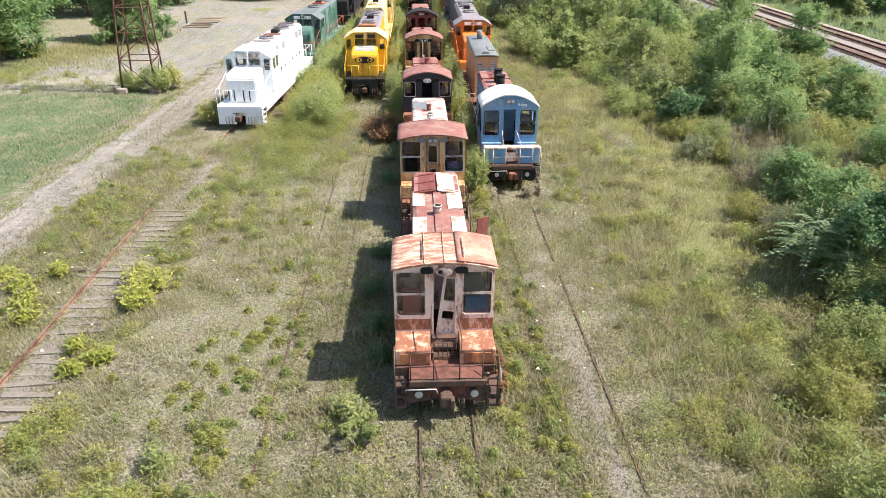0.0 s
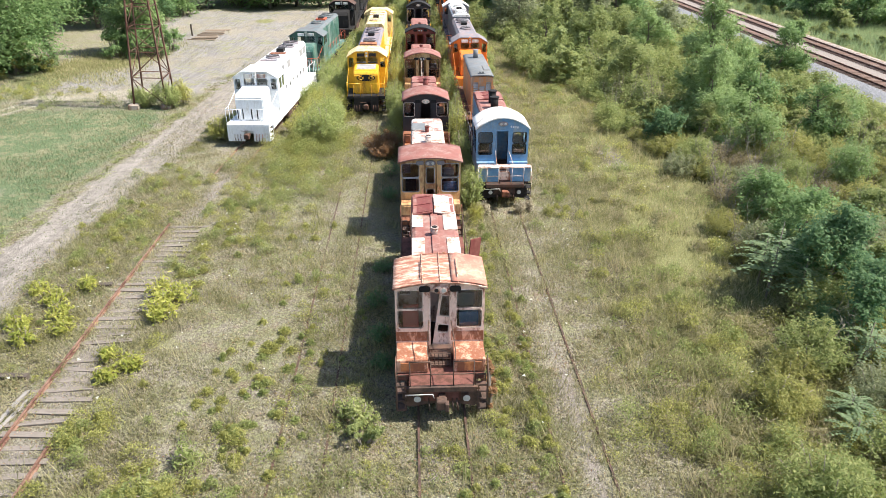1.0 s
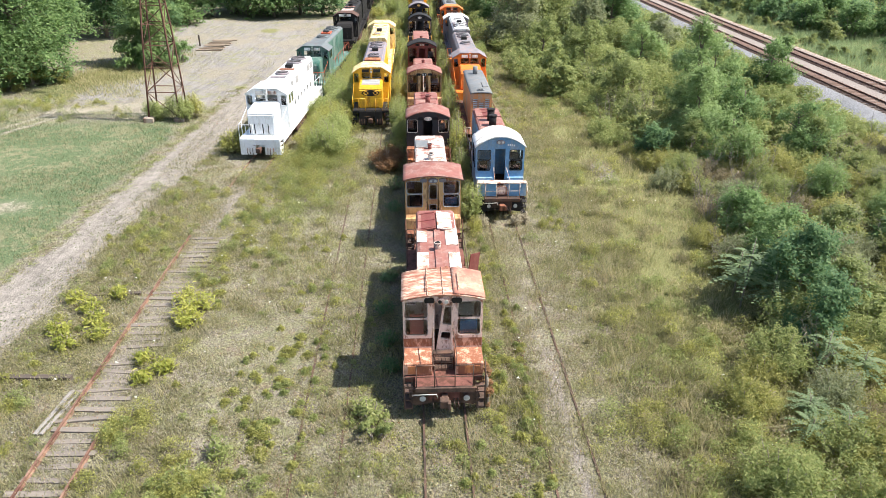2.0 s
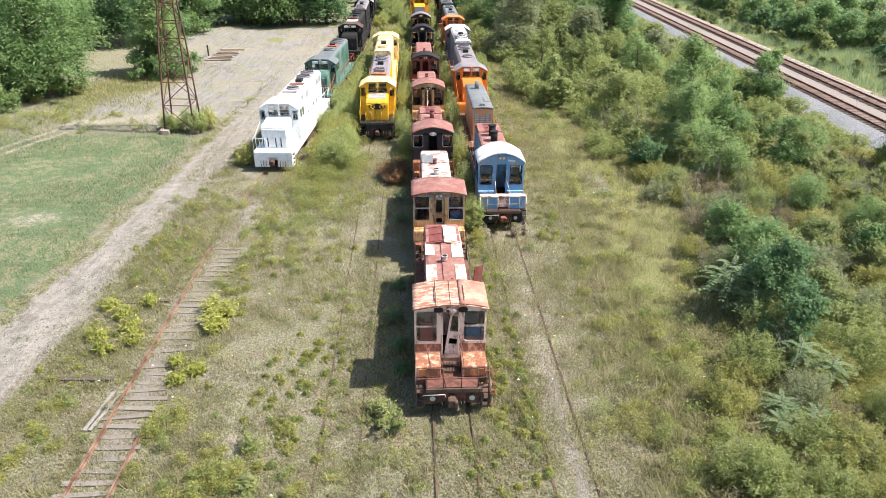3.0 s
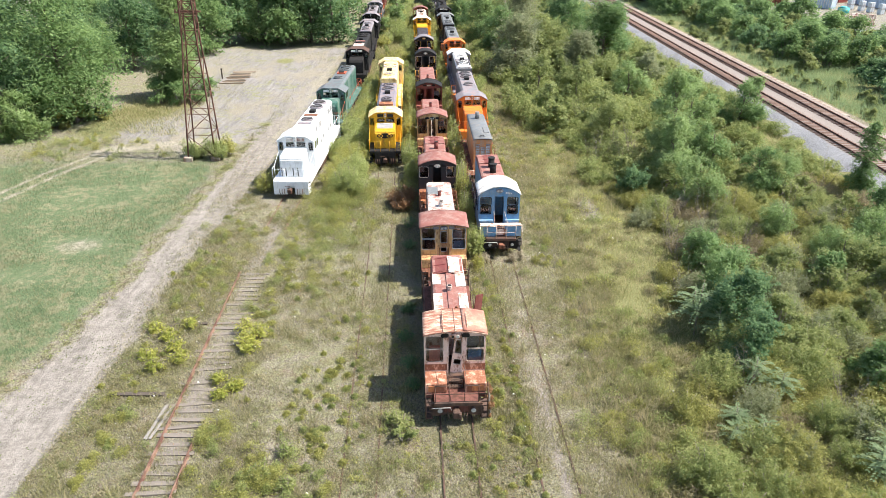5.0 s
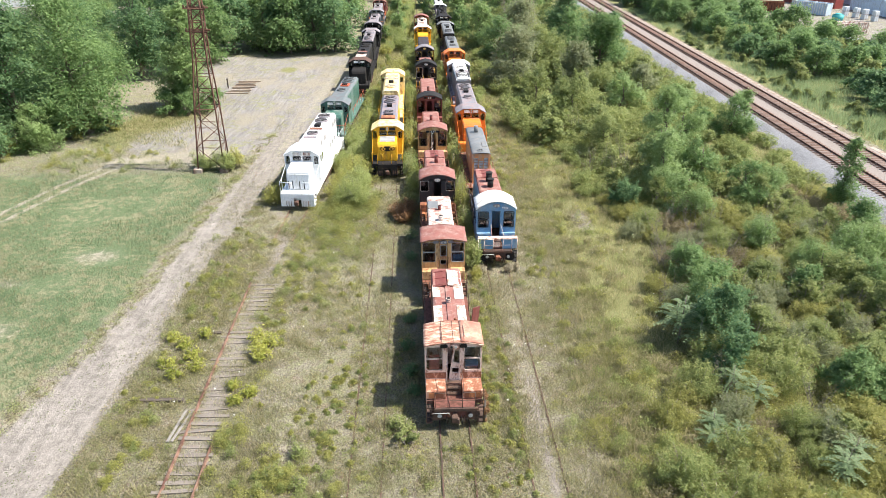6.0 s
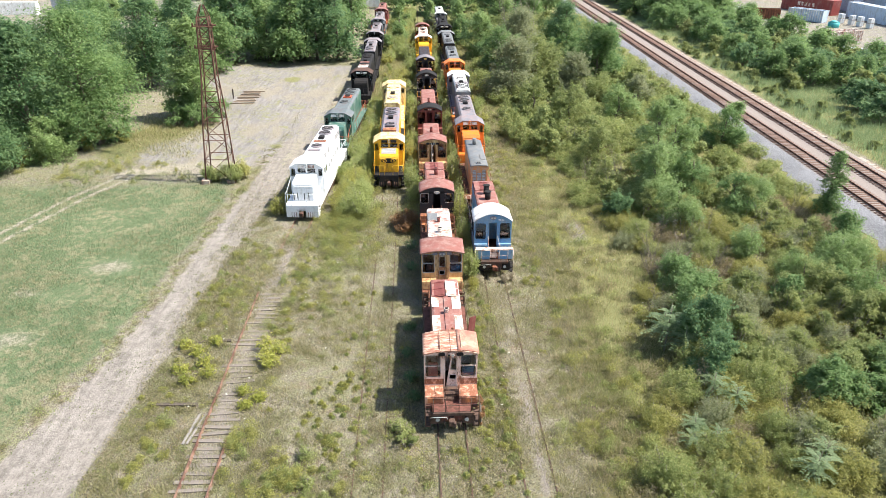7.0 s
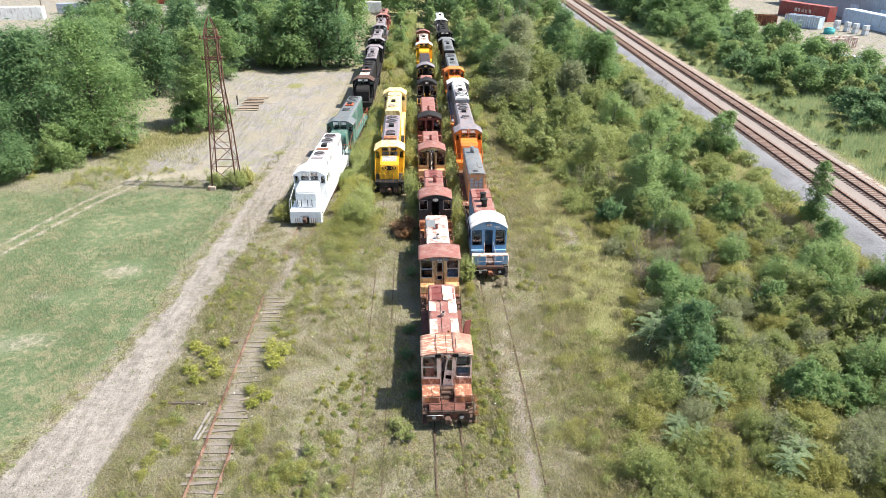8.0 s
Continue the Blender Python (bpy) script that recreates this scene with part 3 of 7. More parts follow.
def rail(pts, off, material, parent, label=""):
    """One rail along the points of a centre line, off metres to its side."""
    rows = []
    for i, (x, y, z) in enumerate(pts):
        a, b = pts[max(i - 1, 0)], pts[min(i + 1, len(pts) - 1)]
        d = Vector((b[0] - a[0], b[1] - a[1], 0)).normalized()
        side = Vector((d.y, -d.x, 0))
        rows.append([Vector((x, y, z)) + side * (off + px) + Vector((0, 0, pz)) for px, pz in RAIL])
    pen = Pen()
    vs = [[pen.bm.verts.new(p) for p in r] for r in rows]
    n = len(RAIL)
    for r1, r2 in zip(vs[:-1], vs[1:]):
        for i in range(n):
            pen.bm.faces.new((r1[i], r1[(i + 1) % n], r2[(i + 1) % n], r2[i]))
    pen.bm.faces.new(vs[0])
    pen.bm.faces.new(vs[-1][::-1])
    bmesh.ops.recalc_face_normals(pen.bm, faces=pen.bm.faces)
    return part("rail", pen, material, parent, label)


def tie_mesh(material, l=2.05):
    pen = Pen().box(-l / 2, l / 2, -0.115, 0.115, -0.12, 0.05, 0.012)
    me = bpy.data.meshes.new("tie")
    pen.bm.to_mesh(me)
    pen.bm.free()
    me.materials.append(material)
    return me


def track(name, label, pts, material, rail_z=0.0):
    t = thing(name, Matrix.Identity(4), label, "railway track", kind="structure")
    for off in (-0.755, 0.755):
        rail([(x, y, z + rail_z) for x, y, z in pts], off, material, t)
    return t


rng = random.Random(4)
for name, line in (("running_line_north", north_line), ("running_line_south", south_line)):
    t = track(name, "busy railway line with rust-brown rails on ballast", [(line(y), y, 0.52) for y in range(-30, 331, 15)], M["main_rail"])
    vs, fs = [], []
    for k in range(620):
        y = -30 + k * 0.56
        c, j = line(y), rng.uniform(-0.02, 0.02)
        b = len(vs)
        for dz in (0.44, 0.535 + j):
            vs += [(c - 1.28, y - 0.12, dz), (c + 1.28, y - 0.12, dz), (c + 1.28, y + 0.12, dz), (c - 1.28, y + 0.12, dz)]
        fs += [(b + 4, b + 5, b + 6, b + 7), (b, b + 1, b + 5, b + 4), (b + 1, b + 2, b + 6, b + 5), (b + 2, b + 3, b + 7, b + 6), (b + 3, b, b + 4, b + 7)]
    tagged(raw("ties", vs, fs, surface("brown_tie_wood_" + name[-5:], (0.20, 0.125, 0.095), (0.14, 0.085, 0.065), 2.0, 0.9), t), "row of brown wooden ties", kind="stuff")

# cable trough along the north side of the lines
trough = thing("cable_trough", Matrix.Identity(4), "pale concrete cable trough beside the running line", "cable trough", kind="structure")
for a, b in ((-30, 59), (64.5, 330)):
    pen = Pen()
    n = int((b - a) / 3)
    for i in range(n):
        y = a + i * 3
        x = north_line(y) + 2.15
        pen.box(-0.3, 0.3, 0, 2.94, 0.1, 0.47, 0.02, Matrix.Translation((x, y, 0)) @ Matrix.Rotation(-0.0435, 4, "Z"))
    part("trough_row", pen, M["concrete"], trough)

# ---- yard tracks ----
yard = [("track_main", "half-buried rusty yard track in weeds", lambda y: TRACK_MAIN, 0.03, M["rail_dark"], -70, 250),
        ("track_east", "half-buried rusty yard track in weeds", lambda y: TRACK_EAST, -0.018, M["rail_dark"], -70, 250),
        ("track_inner", "half-buried rusty yard track in weeds", lambda y: TRACK_YELLOW, -0.04, M["rail_dark"], -70, 200)]
for name, label, line, rz, material, y0, y1 in yard:
    track(name, label, [(line(y), y, rz - 0.10) for y in range(y0, y1 + 1, 10)], material)
west = thing("track_west", Matrix.Identity(4), "disused track with orange-rusted rails and grey ties", "railway track", kind="structure")
rail([(float(west_x(y)), y, 0.03) for y in np.linspace(-70, 29.2, 30)], -0.755, M["grip"], west)
rail([(float(west_x(y)), y, 0.03) for y in np.linspace(-70, 13.6, 24)], 0.755, M["grip"], west)
rail([(float(west_x(y)), y, -0.06) for y in np.linspace(36, 200, 30)], -0.755, M["grip"], west)
rail([(float(west_x(y)), y, -0.06) for y in np.linspace(36, 200, 30)], 0.755, M["grip"], west)

# ---- loose ties of the disused track ----
tie_data = tie_mesh(M["tie_wood"])
rng = random.Random(9)
y = -40.0
while y < 29.5:
    if rng.random() > 0.08:
        tie = new("tie", tie_data)
        tie.parent = west
        tie.matrix_basis = pose(float(west_x(y)) + rng.uniform(-0.2, 0.2), y, 0.02 + rng.uniform(-0.04, 0.02), rng.uniform(-5, 5), rng.uniform(-2, 2), rng.uniform(-6, 6))
    y += rng.uniform(0.5, 0.62)

# ---- locomotives ----
def holed_wall(pen, x0, x1, z0, z1, y0, y1, holes, m=None, top=None):
    """One wall in the x-z plane, y0 to y1 thick, with rectangular openings (xa, xb, za, zb); top(x) may shape its upper edge."""
    extra = list(np.linspace(x0, x1, 13)) if top else []
    xs = sorted({round(v, 4) for v in (x0, x1, *[h[0] for h in holes], *[h[1] for h in holes], *extra)})
    zs = sorted({round(v, 4) for v in (z0, z1, *[h[2] for h in holes], *[h[3] for h in holes])}) + ([z1 + 1] if top else [])
    ni, nj = len(xs) - 1, len(zs) - 1
    m = m or Matrix.Identity(4)

    def solid(i, j):
        if not (0 <= i < ni and 0 <= j < nj):
            return False
        cx, cz = (xs[i] + xs[i + 1]) / 2, (zs[j] + zs[j + 1]) / 2
        return not any(h[0] < cx < h[1] and h[2] < cz < h[3] for h in holes)

    made = {}

    def v(i, j, k):
        if (i, j, k) not in made:
            z = top(xs[i]) if top and j == nj else zs[j]
            made[i, j, k] = pen.bm.verts.new(m @ Vector((xs[i], (y0, y1)[k], z)))
        return made[i, j, k]

    faces = []
    for i in range(ni):
        for j in range(nj):
            if not solid(i, j):
                continue
            for k in (0, 1):
                faces.append(pen.bm.faces.new((v(i, j, k), v(i + 1, j, k), v(i + 1, j + 1, k), v(i, j + 1, k))))
            for di, dj, p, q in ((-1, 0, (i, j), (i, j + 1)), (1, 0, (i + 1, j), (i + 1, j + 1)), (0, -1, (i, j), (i + 1, j)), (0, 1, (i, j + 1), (i + 1, j + 1))):
                if not solid(i + di, j + dj):
                    faces.append(pen.bm.faces.new((v(*p, 0), v(*q, 0), v(*q, 1), v(*p, 1))))
    bmesh.ops.recalc_face_normals(pen.bm, faces=faces)


def rounded(xa, xb, za, zb, r, n=4):
    pts = []
    for cx, cz, a0 in ((xb - r, zb - r, 0), (xa + r, zb - r, 90), (xa + r, za + r, 180), (xb - r, za + r, 270)):
        pts += [(cx + r * math.cos(radians(a0 + 90 * i / n)), cz + r * math.sin(radians(a0 + 90 * i / n))) for i in range(n + 1)]
    return pts


def ring(pen, xa, xb, za, zb, t, y0, y1, r=0.08, m=None):
    """A rounded window surround whose bar is t wide."""
    m = m or Matrix.Identity(4)
    outs = [rounded(xa - t, xb + t, za - t, zb + t, r + t), rounded(xa, xb, za, zb, r)]
    vs = {(o, d): [pen.bm.verts.new(m @ Vector((p[0], y, p[1]))) for p in outs[o]] for o in (0, 1) for d, y in ((0, y0), (1, y1))}
    n, faces = len(outs[0]), []
    for i in range(n):
        j = (i + 1) % n
        for a, b in (((0, 0), (1, 0)), ((0, 1), (0, 0)), ((1, 0), (1, 1)), ((1, 1), (0, 1))):
            faces.append(pen.bm.faces.new((vs[a][i], vs[a][j], vs[b][j], vs[b][i])))
    bmesh.ops.recalc_face_normals(pen.bm, faces=faces)


def window(parent, xa, xb, za, zb, y, frame_mat, m=None, t=0.028):
    """A cab window: rounded surround and its pane."""
    pen = Pen()
    ring(pen, xa, xb, za, zb, t, y - 0.022, y + 0.05, m=m)
    w = part("window_frame", pen, frame_mat, parent)
    pen = Pen()
    pen.box(xa, xb, y + 0.012, y + 0.02, za, zb, m=m)
    part("pane", pen, M["glass"], w)
    return w


def two_lights(h):
    """An opening divided into an upper and a lower light."""
    xa, xb, za, zb = h
    zm = (za + zb) / 2
    return [(xa, xb, za, zm - 0.035), (xa, xb, zm + 0.035, zb)]


def wheelset_truck(parent, y, axles, gauge_half=0.755, wheel_r=0.48, base=0.15):
    """A truck with side frames, springs and wheels."""
    half = (axles - 1) * 0.62 + 0.75
    pen = Pen()
    for s in (-1, 1):
        x0, x1 = sorted((s * 1.0, s * 1.12))
        pen.prism([(y - half, base + 0.62), (y - half + 0.25, base + 0.78), (y + half - 0.25, base + 0.78), (y + half, base + 0.62), (y + half - 0.1, base + 0.4), (y + 0.5, base + 0.3), (y - 0.5, base + 0.3), (y - half + 0.1, base + 0.4)], "x", x0, x1)
        for k in range(axles):
            ay = y + (k - (axles - 1) / 2) * 1.24 * (1.0 if axles == 3 else 1.9)
            pen.box(x0 - 0.02, x1 + 0.08 if s > 0 else x1 + 0.02, ay - 0.14, ay + 0.14, base + 0.34, base + 0.66, 0.02)
    pen.box(-1.0, 1.0, y - 0.25, y + 0.25, base + 0.5, base + 0.85)
    t = part("truck", pen, M["under"], parent)
    for k in range(axles):
        ay = y + (k - (axles - 1) / 2) * 1.24 * (1.0 if axles == 3 else 1.9)
        for s in (-1, 1):
            pen = Pen()
            pen.rod((s * (gauge_half - 0.07), ay, base + wheel_r), (s * (gauge_half + 0.07), ay, base + wheel_r), wheel_r, n=20)
            pen.rod((s * (gauge_half - 0.10), ay, base + wheel_r), (s * (gauge_half - 0.07), ay, base + wheel_r), wheel_r + 0.03, n=20)
            part("wheel", pen, M["under"], t)


def coupler(parent, y, d, material, z=0.95):
    pen = Pen()
    pen.box(-0.11, 0.11, min(y, y + d * 0.35), max(y, y + d * 0.35), z - 0.12, z + 0.12, 0.02)
    pen.box(-0.19, 0.15, min(y + d * 0.33, y + d * 0.62), max(y + d * 0.33, y + d * 0.62), z - 0.17, z + 0.17, 0.05)
    pen.box(0.08, 0.2, min(y + d * 0.5, y + d * 0.72), max(y + d * 0.5, y + d * 0.72), z - 0.15, z + 0.15, 0.03)
    pen.bar((-0.5, y + d * 0.08, z + 0.25), (0.0, y + d * 0.15, z + 0.28), 0.025)
    return part("coupler", pen, material, parent)


def stairs(parent, x, y0, y1, material):
    """Corner steps hung below the deck."""
    s = 1 if x > 0 else -1
    for z in (0.45, 0.8, 1.12):
        part("step", Pen().box(*sorted((x, x - s * 0.32)), y0 + 0.02, y1 - 0.02, z - 0.02, z + 0.02), material, parent)
    for y in (y0, y1):
        pen = Pen()
        xa, xb = sorted((x, x - s * 0.30))
        holed_wall(pen, xa, xb, 0.42, 1.42, y - 0.015, y + 0.015, [(xa + 0.035, xb - 0.035, 0.49, 1.36)])
        part("step_side", pen, material, parent)


def railing(parent, pts, z0, h, material, name="handrail", r=0.02, posts=True):
    pen = Pen()
    top = [(x, y, z0 + h) for x, y in pts]
    pen.tube(top, r)
    bar = part(name, pen, material, parent)
    for x, y in pts if posts else ():
        pen = Pen()
        pen.rod((x, y, z0), (x, y, z0 + h), r, n=6)
        part("post", pen, material, bar)
    return bar


def switcher(x, y, st):
    """End-cab switcher with its cab towards the south; y is the face of its cab-end beam."""
    L = st.get("length", 11.7)
    rise, eave = st.get("rise", 0.35), 3.96
    o = thing("switcher_locomotive", pose(x, y, 0, 0, 0, st.get("yaw", 0)), st["label"], "locomotive", "switchers standing in line")
    cab, trim = st["cab"], st["trim"]
    c0, c1 = st.get("cab_at", 1.85), st.get("cab_at", 1.85) + st.get("cab_len", 2.15)
    # frame
    pen = Pen()
    pen.box(-1.4, 1.4, 0.75, L - 0.75, 1.12, 1.36, 0.02)
    pen.box(-1.04, 1.04, 0.14, L - 0.14, 1.14, 1.37, 0.01)
    pen.box(-0.6, 0.6, 0.16, L - 0.16, 0.75, 1.10)
    part("underframe", pen, st["deck"], o)
    for ya, d in ((0.0, 1), (L, -1)):
        pen = Pen()
        pen.box(-1.04, 1.04, *sorted((ya, ya + d * 0.14)), 1.22, 1.40, 0.015)
        part("deck_edge", pen, st["beam"], o)
        pen = Pen()
        pen.prism([(-1.3, 0.72), (-1.05, 0.5), (-0.4, 0.62), (0.4, 0.62), (1.05, 0.5), (1.3, 0.72), (1.2, 1.22), (-1.2, 1.22)], "y", *sorted((ya + d * 0.2, ya + d * 0.3)))
        part("buffer_plate", pen, st.get("gear", M["under"]), o)
        coupler(o, ya + d * 0.25, -d, st.get("knuckle", M["rust"]))
        pen = Pen()
        pen.tube([(-1.15, ya + d * 0.1, 0.98), (-1.15, ya, 1.12), (-0.3, ya, 1.14), (-0.25, ya, 0.98)], 0.018)
        part("uncoupling_lever", pen, M["pale_metal"], o)
        for hx in (-0.42, 0.34, 0.48):
            pen = Pen()
            pen.tube([(hx, ya + d * 0.2, 0.85), (hx, ya + d * 0.02, 0.75), (hx + 0.04, ya + d * 0.05, 0.42)], 0.022)
            part("air_hose", pen, M["under"], o)
        for s in (-1, 1):
            pen = Pen()
            pen.rod((s * 0.78, ya + d * 0.22, 0.93), (s * 0.78, ya + d * 0.04, 0.93), 0.09, 0.13, n=14)
            lamp = part("marker_lamp", pen, st.get("gear", M["under"]), o)
            pen = Pen()
            pen.rod((s * 0.78, ya + d * 0.04, 0.93), (s * 0.78, ya + d * 0.02, 0.93), 0.115, n=14)
            part("lamp_lens", pen, M["lamp_lens"], lamp)
            stairs(o, s * 1.44, *sorted((ya + d * 0.1, ya + d * 0.65)), st.get("gear", M["under"]))
            pen = Pen()
            pen.tube([(s * 1.44, ya + d * 0.1, 0.45), (s * 1.44, ya + d * 0.1, 1.9), (s * 1.44, ya + d * 0.45, 2.3)], 0.02)
            part("corner_handrail", pen, st["rails"], o)
    pen = Pen()
    pen.box(-1.3, 1.3, 4.4, 7.4, 0.45, 1.05, 0.06)
    part("fuel_tank", pen, M["under"], o)
    for ty in (2.55, L - 2.7):
        wheelset_truck(o, ty, 2)
    # cab walls
    W = 1.46
    win = st.get("win", (0.56, 1.37, 2.42, 3.84))
    door = (-0.31, 0.31, 1.50, 3.82)
    lights = [(-win[1], -win[0], win[2], win[3]), (win[0], win[1], win[2], win[3])]
    if st.get("split", True):
        lights = [q for h in lights for q in two_lights(h)]
    holes = lights + [door]
    mm = Matrix(((0, 1, 0, 0), (1, 0, 0, 0), (0, 0, 1, 0), (0, 0, 0, 1)))

    def vault(px):
        return eave + 0.01 + rise * max(0.0, 1 - (px / W) ** 2)

    pen = Pen()
    holed_wall(pen, -W, W, 1.38, eave, c0, c0 + 0.07, holes, top=vault)
    part("cab_front", pen, cab, o)
    pen = Pen()
    holed_wall(pen, -W, W, 1.38, eave, c1 - 0.07, c1, [(-1.35, -0.98, 2.6, 3.7), (0.98, 1.35, 2.6, 3.7)], top=vault)
    part("cab_back", pen, cab, o)
    side_holes = [(c0 + 0.25, c0 + 0.85, 2.45, 3.75), (c0 + 1.0, c1 - 0.25, 2.45, 3.75)]
    for s in (-1, 1):
        pen = Pen()
        holed_wall(pen, c0 + 0.07, c1 - 0.07, 1.38, eave, *sorted((s * W, s * (W - 0.07))), side_holes, m=mm)
        part("cab_side", pen, cab, o)
    pen = Pen()
    pen.box(-W + 0.08, W - 0.08, c0 + 0.08, c1 - 0.08, 1.40, 1.46)
    part("cab_floor", pen, M["under"], o)
    pen = Pen()
    pen.box(0.5, 1.2, c0 + 1.2, c0 + 1.7, 1.46, 2.75, 0.05)
    part("control_stand", pen, M["black"], o)
    pen = Pen()
    pen.prism(rounded(0.62, 1.18, 2.9, 3.4, 0.1), "y", c0 + 0.55, c0 + 0.75)
    part("gauge_box", pen, M["grey_mix"], o)
    pen = Pen()
    pen.prism([(c0 + 0.25, 1.46), (c0 + 0.25, 2.45), (c0 + 0.4, 2.75), (c0 + 0.5, 2.75), (c0 + 0.7, 1.46)], "x", 0.66, 1.3)
    part("second_seat", pen, st.get("inside2", M["black"]), o)
    pen = Pen()
    pen.prism([(c0 + 0.3, 1.46), (c0 + 0.3, 2.05), (c0 + 0.42, 2.1), (c0 + 0.45, 3.0), (c0 + 0.55, 3.0), (c0 + 0.75, 1.46)], "x", -1.22, -0.7)
    part("driver_seat", pen, st.get("inside", M["black"]), o)
    if st.get("rust_band"):
        for sx in (-1, 1):
            pen = Pen()
            pen.box(*sorted((sx * 0.37, sx * (W - 0.01))), c0 - 0.006, c0 - 0.001, 1.9, 2.27)
            part("rust_band", pen, st["rust_band"], o, "rust-eaten lower cab plating")
    for h in lights:
        window(o, *h, c0, trim)
    for s in (-1, 1):
        for h in side_holes:
            window(o, *h, s * (W - 0.03), trim, m=mm)
    # door
    lean = st.get("door_lean", 0)
    md = Matrix.Translation((0, c0 + 0.05, 1.5)) @ Matrix.Rotation(radians(lean), 4, "Y") @ Matrix.Rotation(radians(st.get("door_swing", 0)), 4, "Z")
    if st.get("door", True):
        pen = Pen()
        holed_wall(pen, -0.27, 0.27, 0.02, 2.28, -0.02, 0.03, [(-0.19, 0.19, 1.35, 2.12), (-0.17, 0.17, 0.72, 1.02)], m=md)
        dr = part("cab_door", pen, st.get("door_mat", cab), o)
        pen = Pen()
        ring(pen, -0.19, 0.19, 1.35, 2.12, 0.03, -0.04, 0.04, 0.05, m=md)
        ring(pen, -0.17, 0.17, 0.72, 1.02, 0.03, -0.04, 0.04, 0.05, m=md)
        part("door_window_frame", pen, trim, dr)
        pen = Pen()
        pen.box(-0.19, 0.19, 0, 0.01, 1.35, 2.12, m=md)
        part("pane", pen, M["glass"], dr)
    # door jambs
    pen = Pen()
    for s in (-1, 1):
        pen.box(*sorted((s * 0.31, s * 0.36)), c0 - 0.03, c0 + 0.02, 1.5, 3.84)
    pen.box(-0.36, 0.36, c0 - 0.03, c0 + 0.02, 3.82, 3.87)
    part("door_frame", pen, cab, o)
    # headlights and number boards
    hz = eave + (-0.06 if rise < 0.45 else rise * 0.5)
    pen = Pen()
    pen.prism([(0.25 * math.cos(q), hz + 0.125 * math.sin(q)) for q in np.linspace(0, 2 * math.pi, 22)[:-1]], "y", c0 - 0.12, c0)
    hl = part("headlight", pen, st.get("lamp_body", trim), o)
    for s in (-1, 1):
        pen = Pen()
        pen.rod((s * 0.115, c0 - 0.12, hz), (s * 0.115, c0 - 0.14, hz), 0.07, n=14)
        part("lamp_lens", pen, M["black"] if s < 0 and st.get("lamp_out") else M["lamp_lens"], hl)
        pen = Pen()
        pen.prism(rounded(*sorted((s * 0.31, s * 0.68)), hz - 0.1, hz + 0.1, 0.085), "y", c0 - 0.05, c0)
        part("number_board", pen, st.get("board", M["black"]), o)
    # roof with overhang and ribs
    pen = Pen()
    over = st.get("over", 0.06)
    top = arc(W + over, eave - 0.02, rise + 0.06, 16)
    ya, yb = c0 - over - 0.06, c1 + 0.06
    pen.sheet([[(px, yy, pz + 0.03) for px, pz in top] for yy in np.linspace(ya, yb, 5)], 0.05)
    roof = part("cab_roof", pen, st["roof"], o)
    if st.get("roof_patch"):
        pen = Pen()
        pen.sheet([[(px, yy, pz + 0.088) for px, pz in top[10:]] for yy in np.linspace(ya + 0.05, yb - 0.06, 4)], 0.01)
        part("roof_sheet", pen, st["roof_patch"], roof, "rust-red roof sheet")
    for yy in (ya + 0.01, yb - 0.05):
        part("roof_rib", Pen().tube([(px, yy, pz + 0.035) for px, pz in top], 0.022, 5), st["roof"], roof)
    if st.get("ribs"):
        for px, pz in (top[5], top[8], top[11]):
            part("roof_rib", Pen().bar((px, ya, pz + 0.05), (px, yb, pz + 0.05), 0.035), st["roof"], roof)
        for px, pz in (top[5], top[11]):
            part("grab_iron", Pen().tube([(px, ya + 0.3, pz), (px, ya + 0.3, pz + 0.14), (px, ya + 1.5, pz + 0.14), (px, ya + 1.5, pz)], 0.016), st["roof"], roof)
    # hood
    hw, hz0, h1 = 0.92, 1.36, st.get("hood_top", 3.5)
    h_end = L - 0.9
    pen = Pen()
    cr = 0.16
    pen.prism([(-hw, hz0), (-hw, h1 - cr), (-hw + 0.05, h1 - 0.06), (-hw + cr, h1), (hw - cr, h1), (hw - 0.05, h1 - 0.06), (hw, h1 - cr), (hw, hz0)], "y", c1, h_end)
    hood = part("hood", pen, st["hood"], o)
    n = 9
    for s in (-1, 1):
        for i in range(n):
            ya = c1 + 0.15 + i * (h_end - c1 - 0.3) / n
            yb = ya + (h_end - c1 - 0.3) / n - 0.05
            if s > 0 and i == st.get("open_door", -1):
                continue
            pen = Pen()
            pen.box(*sorted((s * hw, s * (hw + 0.02))), ya, yb, hz0 + 0.25, h1 - 0.28, 0.006)
            pen.box(*sorted((s * (hw + 0.02), s * (hw + 0.045))), yb - 0.1, yb - 0.06, hz0 + 0.95, hz0 + 1.1)
            part("hood_door", pen, st["hood"], hood)
    if "open_door" in st:
        ya = c1 + 0.15 + st["open_door"] * (h_end - c1 - 0.3) / n
        pen = Pen()
        pen.box(0, 0.5, -0.02, 0.02, hz0 + 0.9, h1 + 0.3, 0.006, m=Matrix.Translation((hw + 0.05, ya, 0)) @ Matrix.Rotation(radians(35), 4, "Z") @ Matrix.Rotation(radians(6), 4, "Y"))
        part("open_hood_door", pen, M["maroon"], o, "rusty hood door swung open")
    pen = Pen()
    pen.box(-hw + 0.12, hw - 0.12, h_end, h_end + 0.03, hz0 + 0.4, h1 - 0.2, 0.01)
    for i in range(9):
        pen.box(-hw + 0.16, hw - 0.16, h_end + 0.03, h_end + 0.05, hz0 + 0.5 + i * 0.16, hz0 + 0.58 + i * 0.16)
    part("radiator_grille", pen, st["beam"], hood)
